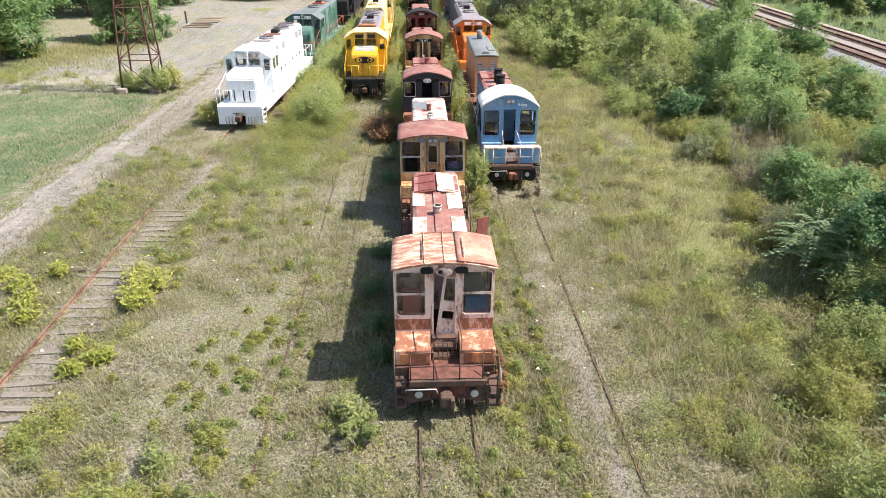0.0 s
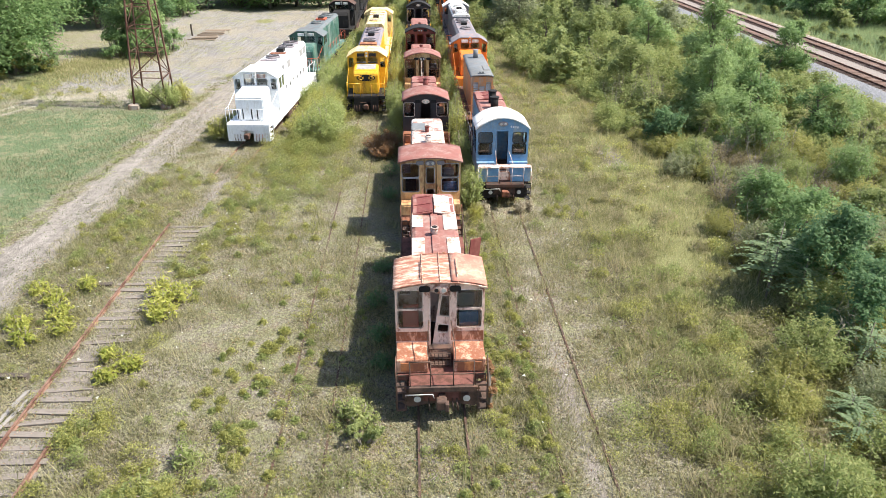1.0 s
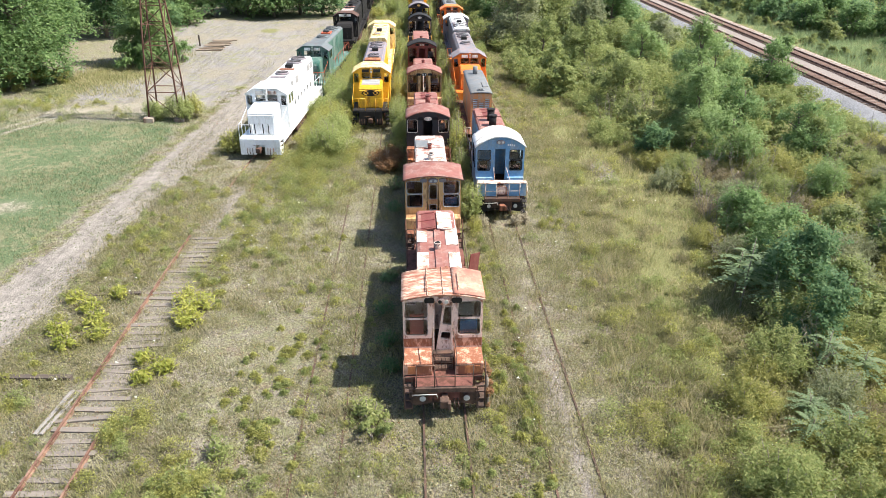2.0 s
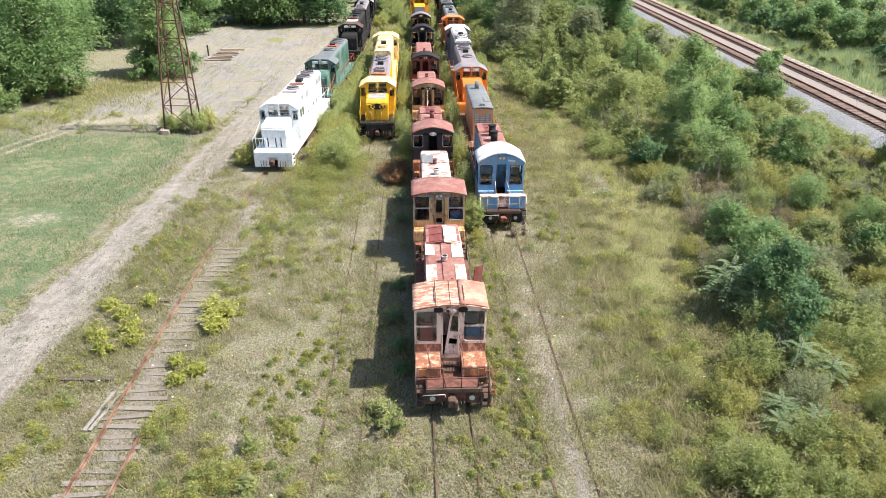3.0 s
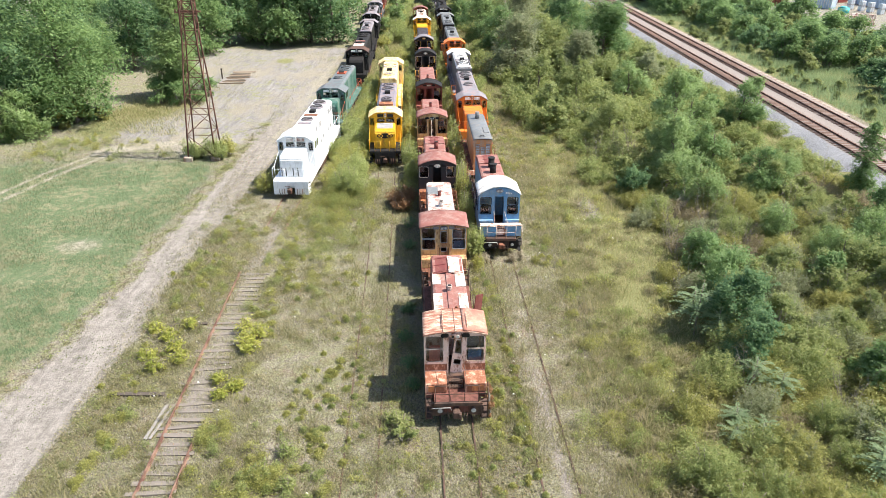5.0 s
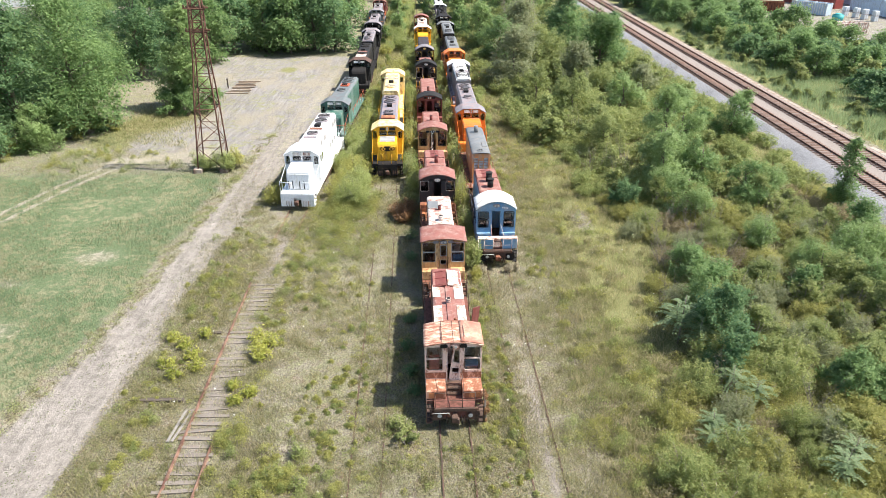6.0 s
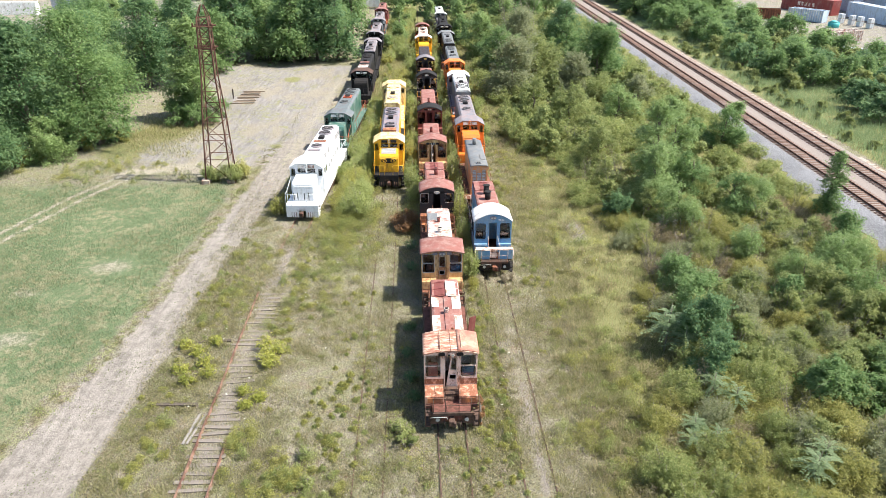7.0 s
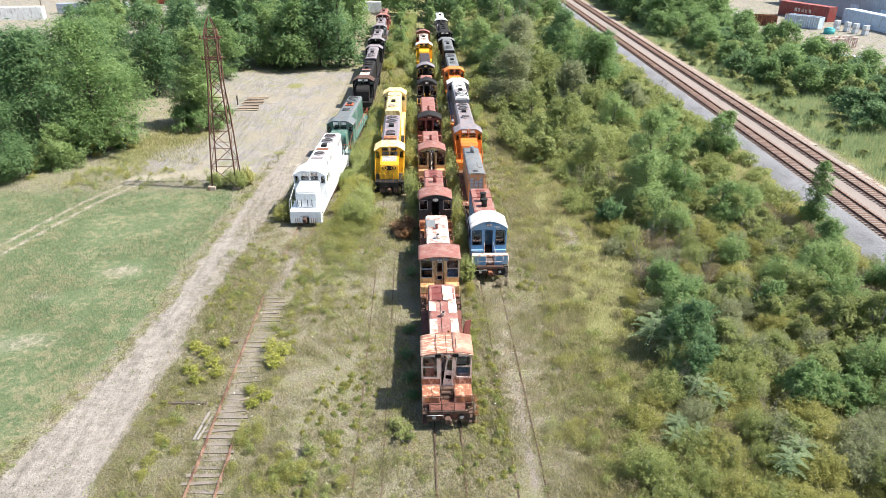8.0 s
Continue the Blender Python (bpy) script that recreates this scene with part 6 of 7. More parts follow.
def sprays(rs, h, r, stems, n, size):
    """Leaves along many arching stems that rise from one root: a soft, feathery shrub."""
    a = rs.uniform(0, 2 * np.pi, stems)
    q = np.sqrt(rs.uniform(0.0, 1.0, stems))
    tip = np.column_stack([np.cos(a) * q * r, np.sin(a) * q * r, h * (1 - 0.5 * q ** 2) * rs.uniform(0.7, 1.12, stems)])
    root = tip * np.array([0.3, 0.3, 0]) + rs.normal(0, 0.08, (stems, 3)) * np.array([1, 1, 0])
    knee = (root + tip) / 2 + np.array([0, 0, 1]) * (h * rs.uniform(0.05, 0.22, stems))[:, None]
    k = rs.randint(0, stems, n)
    t = (rs.uniform(0.12, 1.0, n) ** 0.75)[:, None]
    pts = root[k] * (1 - t) ** 2 + 2 * knee[k] * t * (1 - t) + tip[k] * t ** 2
    side = rs.normal(size=(n, 3)) * (0.05 + 0.11 * r * (1.15 - t))
    pts += side
    pts[:, 2] = np.maximum(pts[:, 2], 0.03)
    out = np.column_stack([np.cos(a[k]), np.sin(a[k]), np.full(n, 0.6)]) * 0.6
    lines = [[tuple(root[i]), tuple((root[i] + 2 * knee[i] + tip[i]) / 4), tuple(tip[i])] for i in range(0, stems, max(1, stems // 12))]
    return leaf_quads(rs, pts, size, 0.9, out, 0.34), lines


LEAVES = {}


def plant(name, rs, x, y, h, r, leaf, n, size, label, category, count=9, trunk=0.0, low=0.15, group="", stem=None, ry=None, fat=1.0, shoot=0.34, fine=2.0):
    """A shrub or tree: stems or a trunk with limbs, and a crown of many leaves."""
    o = thing(name, pose(x, y, lift(x, y)), label, category, group)
    pen = Pen()
    fine = fine if y < 62 else max(1.3, fine * 0.75)
    n, size = int(n * fine), size * 1.04 / fine ** 0.5
    if shoot >= 0.6:
        (v, f), lines = sprays(rs, h, r, int(26 + 22 * r * h), n, size * 1.1)
        for l in lines:
            pen.tube(l, 0.012, 4)
        part("stem", pen, stem or M["twig"], o)
        raw("foliage", v, f, leaf, o)
        LEAVES[o.name] = (v, f)
        return o
    ms = lobes(rs, count, r, ry or r, h, low, fat=fat)
    if trunk:
        bend = [(0, 0, -0.2)] + [(rs.normal(0, 0.12), rs.normal(0, 0.12), h * t) for t in (0.22, 0.45, 0.68)]
        rad = [trunk, trunk * 0.75, trunk * 0.5, trunk * 0.28]
        for i in range(3):
            pen.rod(bend[i], bend[i + 1], rad[i], rad[i + 1], n=8)
        for m in ms:
            b = bend[1 + (m[2] > h * 0.4) + (m[2] > h * 0.66)] if m[2] > h * 0.3 else bend[1]
            b = (b[0], b[1], min(b[2], m[2] * 0.8))
            pen.rod(b, m[:3], trunk * 0.3, trunk * 0.08, n=5)
    else:
        for m in ms:
            pen.rod((m[0] * 0.15, m[1] * 0.15, -0.1), m[:3], 0.035 + 0.01 * h, 0.012, n=5)
    part("trunk" if trunk else "stem", pen, stem or (M["bark"] if trunk else M["twig"]), o)
    v, f = crown(rs, ms, n, size, shoot=shoot)
    raw("crown" if trunk else "foliage", v, f, leaf, o)
    LEAVES[o.name] = (v, f)
    return o


rs = np.random.RandomState(7)


# low weeds and grass of the yard, thick and thin in drifts
def scatter(n, x0, x1, y0, y1, keep, power=1.0):
    x = rs.uniform(x0, x1, n)
    y = y0 + (y1 - y0) * rs.uniform(0, 1, n) ** power
    k = rs.uniform(0, 1, n) < keep(x, y)
    return x[k], y[k]


def yard_cover(x, y):
    d = np.clip(0.66 + 0.55 * fbm(x, y, 4.5, 21) + 0.75 * fbm(x, y, 0.75, 22) + 0.35 * smooth(4.8, 6.5, x) + 0.25 * smooth(-13.5, -15, x) + 0.45 * np.exp(-((x - 2.4) / 1.0) ** 2), 0.05, 1)
    d *= 1 - 0.85 * smooth(46, 56, y) * smooth(-12.4, -13.8, x)
    d *= 1 - 0.75 * (1 - smooth(-0.5, 0.5, abs(x - road_mid(y)) - road_half(y)))
    d *= 1 - 0.7 * np.exp(-((x - 4.4) / 0.5) ** 2) * (1 - smooth(18, 25, y))
    d *= 1 - 0.75 * np.exp(-((x - west_x(y)) / 0.75) ** 2) * (1 - smooth(27, 31, y))
    d *= 1 - 0.6 * np.exp(-((x + 2.3) / 1.3) ** 2) * (1 - smooth(13, 17, y))
    return d


def put(name, label, parts, material):
    vs, fs, b = [], [], 0
    for v, f in parts:
        vs.append(v)
        fs.append(f + b)
        b += len(v)
    ob = raw(name, np.concatenate(vs), np.concatenate(fs), material)
    return tagged(ob, label, "plants", kind="stuff")


x, y = scatter(900000, -18.5, 10.5, -6, 75, yard_cover, 1.3)
z = lifts(x, y)
hgt = 0.02 + 0.12 * np.clip(0.5 + fbm(x, y, 3.0, 31), 0, 1)
pts = np.column_stack([x, y, z + rs.uniform(0.01, 1, len(x)) * hgt])
put("low_weeds", "low olive-green weeds creeping over the gravel", [leaf_quads(rs, pts, np.full(len(x), 0.036), 1.3)], F["weed"])
x, y = scatter(640000, -18.5, 10.5, -4, 80, lambda x, y: yard_cover(x, y) * np.clip(0.6 + fbm(x, y, 2.6, 41), 0.1, 1), 1.35)
put("yard_grass", "dry yellow-green grass tufts between the tracks", [blades(rs, x, y, lifts(x, y), 0.10 + 0.2 * np.clip(0.4 + fbm(x, y, 2.2, 43), 0, 1), 0.014, 0.8)], F["yard_grass"])
x, y = scatter(160000, -18.5, 10.5, 3, 70, lambda x, y: yard_cover(x, y) * np.clip(0.3 + fbm(x, y, 1.7, 45), 0, 1), 1.3)
put("dark_weeds", "dark green low weeds scattered over the yard", [leaf_quads(rs, np.column_stack([x, y, lifts(x, y) + rs.uniform(0.02, 0.14, len(x))]), np.full(len(x), 0.035), 1.2)], F["weed_dark"])


x, y = scatter(90000, -18.5, 12, -4, 60, lambda x, y: np.clip(0.55 + 0.5 * fbm(x, y, 2.4, 47), 0.1, 1), 1.4)
put("dry_litter", "bleached dry stalks and leaf litter strewn over the gravel", [leaf_quads(rs, np.column_stack([x, y, lifts(x, y) + rs.uniform(0.01, 0.1, len(x))]), np.full(len(x), 0.034), 1.6, aspect=0.4)], F["chaff"])
x, y = scatter(60000, -18.5, 12, -4, 55, lambda x, y: np.clip(0.25 + 0.9 * fbm(x, y, 2.9, 48), 0.02, 1), 1.4)
put("dead_weeds", "dead brown weeds in thin drifts over the yard", [leaf_quads(rs, np.column_stack([x, y, lifts(x, y) + rs.uniform(0.01, 0.16, len(x))]), np.full(len(x), 0.036), 0.8, aspect=0.35)], F["brown"])


x, y = scatter(60000, -38, -13.5, 52, 114, lambda x, y: np.clip(0.1 + 0.9 * fbm(x, y, 6, 81) + 0.4 * fbm(x, y, 1.6, 82), 0.02, 1) * (y > 54 + 0.5 * abs(x + 25)))
put("lot_weeds", "sparse dry weeds scattered over the gravel lot", [leaf_quads(rs, np.column_stack([x, y, lifts(x, y) + rs.uniform(0.01, 0.1, len(x))]), np.full(len(x), 0.05), 1.4)], F["weed"])
x, y = scatter(46000, -27, -14, 4, 62, lambda x, y: (1 - smooth(-0.2, 0.4, abs(x - road_mid(y)) - road_half(y))) * np.clip(0.2 + 0.8 * fbm(x, y, 1.8, 84) + 0.5 * np.exp(-((x - road_mid(y)) / 0.3) ** 2), 0.02, 1))
put("road_weeds", "thin weeds growing in the dirt track", [leaf_quads(rs, np.column_stack([x, y, lifts(x, y) + rs.uniform(0.0, 0.05, len(x))]), np.full(len(x), 0.045), 1.6)], F["weed_dark"])


def lawn_cover(x, y):
    inside = (0.25 * smooth(0.0, 0.6, road_mid(y) - road_half(y) - x) + 0.75 * smooth(0.6, 2.6, road_mid(y) - road_half(y) - x + 0.8 * fbm(x, y, 2.5, 57))) * (1 - smooth(46, 60, y) * smooth(-36, -30, x))
    thin = np.ones_like(x)
    for bx, by, br in ((-26.2, 33.9, 2.2), (-29.3, 23.4, 2.2), (-27.4, 29.5, 1.6)):
        thin *= smooth(0.5, 1.2, np.hypot((x - bx) / 1.6, y - by) / br)
    for off in (-0.75, 0.75):
        thin *= 1 - 0.6 * np.exp(-((x - np.interp(y, [28, 38, 48.8, 56], [-42.5, -38.2, -35.0, -32.0]) - off) / 0.4) ** 2) * smooth(27, 30, y)
    return inside * thin * np.clip(0.5 + 0.8 * fbm(x, y, 5, 51) + 0.3 * fbm(x, y, 1.2, 52), 0.08, 1)


x, y = scatter(420000, -56, -17, -4, 66, lawn_cover, 1.2)
put("field_grass", "blue-green meadow grass beside the dirt track", [blades(rs, x, y, lifts(x, y), 0.16, 0.015, 0.9)], F["lawn"])


def meadow_cover(x, y):
    a = smooth(6.4, 9.5, x + 1.2 * fbm(x, y, 5, 61)) * (1 - smooth(-4.2, -3.4, x - south_line(y)))
    a *= 1 - 0.9 * np.exp(-((x - PATCH[0]) / 0.9) ** 2 - ((y - PATCH[1]) / 3.0) ** 2)
    return a * np.clip(0.6 + 0.6 * fbm(x, y, 3.5, 62), 0.1, 1)


x, y = scatter(420000, 5.5, 44, -6, 125, meadow_cover, 1.5)
put("tall_grass", "tall yellow-green grass along the thicket edge", [blades(rs, x, y, lifts(x, y), 0.42, 0.015, 0.75)], F["meadow"])
x, y = scatter(260000, 48, 92, 20, 175, lambda x, y: smooth(3.3, 4.5, x - north_line(y)) * (1 - smooth(-3, 2, x - 83)) * np.clip(0.7 + fbm(x, y, 5, 66), 0.1, 1), 1.2)
put("reeds", "grey-green reeds beside the running line", [blades(rs, x, y, lifts(x, y), 0.9, 0.022, 0.6)], F["reed"])


x, y = scatter(60000, -9, 9, 70, 185, lambda x, y: np.clip(0.7 + fbm(x, y, 4, 91), 0.15, 1) * (abs(x) > 1.5) * (abs(x - 4.4) > 1.5))
put("rank_grass", "rank grass between the far rows of locomotives", [blades(rs, x, y, lifts(x, y), 0.6, 0.045, 0.6)], F["meadow"])


x, y = scatter(26000, -40, -28, 60, 86, lambda x, y: np.clip(1.1 * np.exp(-((x + 33.5) / 4.2) ** 2 - ((y - 72) / 7.5) ** 2) + 0.3 * fbm(x, y, 2.5, 93), 0, 1))
put("shade_grass", "green grass between the western trees", [blades(rs, x, y, lifts(x, y), 0.35, 0.03, 0.8)], F["meadow"])


x, y = scatter(1500, -16, 20, 4, 60, lambda x, y: np.clip(0.1 + 0.9 * fbm(x, y, 3.2, 97), 0, 1))
put("white_flowers", "small white flower heads above the weeds", [leaf_quads(rs, np.column_stack([x, y, lifts(x, y) + rs.uniform(0.25, 0.5, len(x))]), np.full(len(x), 0.05), 3.0, aspect=0.9)], F["bloom"])


def clump(x, y, h, r, n, size, bias=0.2):
    """Leaves of one soft weed clump."""
    n = int(n * 1.5)
    d = rs.normal(size=(n, 3))
    d /= np.linalg.norm(d, axis=1, keepdims=True)
    d[:, 2] = abs(d[:, 2])
    q = rs.normal(0, 0.52, (n, 2)) * r * np.array([rs.uniform(0.7, 1.4), rs.uniform(0.7, 1.4)])
    fall = np.exp(-0.9 * (q ** 2).sum(1) / r ** 2)
    pts = np.column_stack([x + q[:, 0], y + q[:, 1], lift(x, y) + 0.02 + h * fall * rs.uniform(0.15, 1.1, n)])
    return leaf_quads(rs, pts, np.full(n, size * 0.8), bias, d * 0.6, 0.42)


def edge_x(y):
    return float(np.interp(y, [-5, 8.5, 12.7, 18.9, 22.7, 32.6, 38, 52, 60, 90, 130, 180], [8.6, 9.2, 10.4, 12.0, 13.8, 15.6, 15.0, 12.6, 10.4, 9.0, 8.2, 8.0]))


# goldenrod and other weed clumps, and patches of them where they stand thick
gold, mixed, pale = [], [], []
for cx, cy, sx, sy, n, tall in ((-8.6, 37, 1.6, 4.5, 46, 1.0), (-6.4, 37.5, 1.2, 3.0, 24, 0.8), (-9.8, 30, 1.3, 3.5, 34, 0.6), (-6.2, 16.5, 0.9, 2.6, 70, 0.24), (-8.4, 10.6, 1.3, 1.1, 46, 0.62), (-11.4, 13.2, 0.5, 0.6, 14, 0.6), (-5.6, 27, 0.8, 3.0, 8, 0.4),
                                (7.5, 30, 1.0, 4.0, 16, 0.5), (10.5, 18, 1.6, 4.0, 34, 0.8), (9.0, 11, 1.3, 2.0, 24, 0.8), (2.2, 17.5, 0.4, 2.2, 14, 0.4), (2.3, 26, 0.5, 4.0, 20, 0.5), (-15.3, 33, 1.2, 4, 20, 0.5), (1.2, 10.5, 0.5, 1.3, 10, 0.25), (-36, 57, 6, 2.0, 60, 0.7), (13.0, 9.5, 1.6, 2.2, 40, 1.0), (16.0, 7.5, 2.0, 1.6, 36, 1.1), (20.5, 10.5, 2.0, 2.0, 36, 1.2), (17.5, 17.5, 1.6, 2.5, 30, 1.3), (24, 17, 3.0, 3.0, 50, 1.4), (-7.3, 42.5, 0.9, 1.5, 22, 1.1), (-8.8, 41.0, 1.2, 1.8, 26, 1.2), (-5.6, 46.5, 0.5, 4.0, 16, 0.7), (-2.2, 44.5, 0.4, 3.0, 14, 0.9), (6.8, 46, 0.5, 8.0, 26, 0.6), (3.2, 15.5, 0.2, 4.0, 44, 0.3), (2.2, 20, 0.5, 4.0, 30, 0.35), (-10.6, 25, 0.8, 4.5, 26, 0.4), (-16, 13, 1.0, 3.0, 26, 0.4), (-16, 27, 0.8, 5.0, 30, 0.4)):
    for _ in range(n):
        px, py, h = rs.normal(cx, sx), rs.normal(cy, sy), tall * rs.uniform(0.5, 1.2)
        (gold if rs.uniform() < 0.6 else mixed).append(clump(px, py, h, h * rs.uniform(0.5, 0.9), int(170 + 150 * h), 0.05, 0.8))
for _ in range(6000):
    px, py = rs.uniform(-17.5, 9.5), 5 + 60 * rs.uniform() ** 1.25
    if min(abs(px - 4.2) - (0 if py < 24 else 9), abs(px - float(west_x(py)))) < 0.7 or (abs(px) < 1.7 and py > 12.5) or abs(px - float(road_mid(py))) < 1.6:
        continue
    m = fbm(np.array([px]), np.array([py]), 4.5, 21)[0] + 0.5 * fbm(np.array([px]), np.array([py]), 1.3, 23)[0]
    if m < rs.uniform(-0.5, 0.5):
        continue
    h = rs.uniform(0.08, 0.30) * rs.uniform(0.7, 1.3)
    (gold if rs.uniform() < 0.26 else mixed if rs.uniform() < 0.34 else pale).append(clump(px, py, h, rs.uniform(0.12, 0.45), int(30 + 120 * h), 0.05, 0.7))
for _ in range(900):
    py = 4 + 95 * rs.uniform() ** 1.4
    px = rs.uniform(7.4, edge_x(py) + 6)
    h = rs.uniform(0.25, 0.8) * (0.5 + 0.5 * min(1.0, (px - 7.0) / 3.0))
    (gold if rs.uniform() < 0.2 else mixed if rs.uniform() < 0.35 else pale).append(clump(px, py, h, rs.uniform(0.35, 0.8), int(70 + 110 * h), 0.075, 0.9))
for _ in range(620):
    py = 4 + 60 * rs.uniform() ** 1.2
    px = float(road_mid(py)) + rs.choice([-1, 1]) * (float(road_half(py)) + abs(rs.normal(0, 0.7)))
    h = rs.uniform(0.06, 0.22)
    (pale if rs.uniform() < 0.6 else mixed).append(clump(px, py, h, rs.uniform(0.2, 0.5), 40, 0.05, 0.9))
tufts = []
for _ in range(4200):
    if rs.uniform() < 0.72:
        px, py = rs.uniform(-17.5, 9.0), 5 + 65 * rs.uniform() ** 1.3
        if yard_cover(np.array([px]), np.array([py]))[0] < rs.uniform(0.2, 0.95) or (abs(px) < 1.6 and py > 13.5):
            continue
    else:
        py = 4 + 90 * rs.uniform() ** 1.3
        px = rs.uniform(7.0, edge_x(py) + 7)
    h = rs.uniform(0.16, 0.5) * (1.0 if px < 7 else 1.5)
    k = rs.randint(14, 30)
    q = np.abs(rs.normal(0, 0.14 + 0.1 * h, (2, k))) * rs.choice([-1, 1], (2, k))
    tufts.append(blades(rs, px + q[0], py + q[1], np.full(k, lift(px, py)), h, 0.014, 0.7))
put("grass_tufts", "separate tufts of yellowing grass", tufts, F["meadow"])
put("pale_weeds", "pale olive weed clumps in the yard", pale, F["weed"])
put("goldenrod", "yellow-green goldenrod clumps in the yard", gold, F["goldenrod"])
put("weed_clumps", "mixed green weed clumps in the yard", mixed, F["bush_green"])


def frond_plant(x, y, h, leaf, label, n=10, width=0.5, name="sapling", broad=0.34):
    """A sapling with long drooping fronds of paired leaflets."""
    o = thing(name, pose(x, y, lift(x, y), 0, 0, rs.uniform(0, 360)), label, "sapling", "saplings in the yard")
    pen = Pen()
    pts, nrm = [], []
    for i in range(n):
        a = 2.4 * i + rs.uniform(-0.3, 0.3)
        z0 = h * (0.35 + 0.6 * i / n)
        l = width * rs.uniform(0.8, 1.25) * (1.15 - 0.4 * i / n)
        prev = None
        for k in range(9):
            t = k / 8
            p = np.array([math.cos(a) * l * t, math.sin(a) * l * t, z0 * 0.8 + l * (0.95 * t - 0.8 * t * t)])
            side = np.array([-math.sin(a), math.cos(a), 0.1])
            if k:
                for s in (-1, 1):
                    q = l * broad * (1.1 - 0.6 * t)
                    pts.append(np.stack([p, p + side * s * q * 0.5 + np.array([math.cos(a), math.sin(a), 0]) * l * 0.1, p + side * s * q + np.array([math.cos(a), math.sin(a), -0.15]) * l * 0.05, p + side * s * q * 0.5 - np.array([math.cos(a), math.sin(a), 0]) * l * 0.06]))
        pen.tube([(0, 0, z0 * 0.8), (math.cos(a) * l * 0.5, math.sin(a) * l * 0.5, z0 * 0.8 + l * 0.27)], 0.008, 4)
    pen.rod((0, 0, -0.1), (0, 0, h * 0.95), 0.02 + 0.008 * h, 0.012, n=6)
    part("stem", pen, M["twig"], o)
    v = np.concatenate(pts)
    raw("fronds", v, np.arange(len(v)).reshape(-1, 4), leaf, o)
    return o


for x, y, h in ((-15.8, 21.5, 0.5), (-15.0, 20.4, 0.55), (-16.2, 19.6, 0.5), (-14.8, 22.6, 0.45), (-15.5, 18.6, 0.5), (-14.5, 19.4, 0.5), (-16.6, 22.2, 0.45), (-11.3, 20.8, 0.75), (-10.8, 21.6, 0.7), (-11.5, 22.1, 0.7), (-10.9, 20.2, 0.6), (-11.6, 16.4, 0.4), (-12.0, 17.6, 0.4), (-11.0, 17.0, 0.45)):
    plant("sapling", rs, x, y, h * 1.3, h * 1.05, F["fern"], 280, 0.1, "bright yellow-green leafy sapling by the disused track", "sapling", group="saplings in the yard", shoot=0.6, fine=1.2)
for x, y, h in ((-8.5, 11.0, 0.7), (-7.4, 10.2, 0.6), (-7.7, 12.3, 0.6), (-2.6, 13.7, 0.8), (-3.0, 14.3, 0.6)):
    plant("sapling", rs, x, y, h * 1.1, h * 0.75, F["bush_green"], 240, 0.085, "green leafy sapling growing in the gravel", "sapling", group="saplings in the yard", shoot=0.6, fine=1.3)
for x, y, h in ((14.0, 20.8, 3.8), (14.8, 19.9, 2.6), (15.0, 15.8, 2.2), (16.0, 15.0, 1.8), (14.2, 22.0, 2.6), (13.0, 13.2, 1.2), (13.9, 12.2, 1.2), (12.6, 12.2, 1.0), (17.5, 9.4, 2.4), (18.5, 10.4, 2.0)):
    frond_plant(x, y, h, F["sumac"], "blue-green sumac sapling with long feathery fronds", 22, 0.55 + 0.16 * h, "sumac_sapling", 0.2)

# shrubs between the stored trains
ROWS_BUSH = ((-7.9, 44.5, 1.6, 1.5), (-8.2, 47.0, 1.9, 1.5), (-7.6, 50.0, 2.2, 1.6), (-7.7, 53.2, 2.2, 1.5), (-7.4, 56.5, 2.4, 1.5), (-7.3, 60, 2.4, 1.5), (-7.2, 64, 2.8, 1.5), (-7.0, 68.5, 2.6, 1.4), (-7, 73, 2.2, 1.4), (-6.9, 78, 2.2, 1.3),
             (-14.6, 44.0, 1.6, 0.9), (-14.2, 45.6, 1.4, 0.8), (-2.1, 49.0, 2.4, 0.9), (-2.3, 52.5, 2.2, 0.9), (-2.3, 57, 2.6, 0.9), (-2.2, 62, 2.6, 0.9), (-2.2, 67, 2.4, 0.9), (-2.2, 73, 2.6, 0.9), (-2.3, 79, 2.6, 1.0),
             (2.2, 31.0, 1.9, 0.7), (2.3, 33.8, 1.6, 0.6), (2.1, 36.5, 2.5, 0.7), (2.0, 39.0, 3.6, 0.75), (2.1, 41.5, 2.8, 0.7), (2.2, 45, 2.6, 0.8), (2.2, 49, 2.4, 0.8), (2.2, 53, 2.6, 0.8), (2.2, 57, 2.6, 0.8), (2.2, 62, 3.0, 0.8), (2.2, 68, 2.8, 0.8), (2.3, 75, 2.6, 0.8), (2.3, 84, 2.8, 0.9), (2.3, 92, 2.8, 0.9),
             (-5.8, 86, 2.2, 1.3), (-4.5, 92, 2.4, 1.6), (-4, 99, 2.4, 1.6), (-2.6, 106, 3, 1.4))
for x, y, h, r in ROWS_BUSH:
    plant("shrub", rs, x, y, h * 1.15, r * 1.15, F["shrub_yellow"] if rs.uniform() < 0.4 else F["shrub_light"], int(1300 * r * h ** 0.5), 0.08, "light green shrub pushing up between the stored trains", "shrub", 10, low=0.1, group="shrubs between the trains", shoot=0.6)
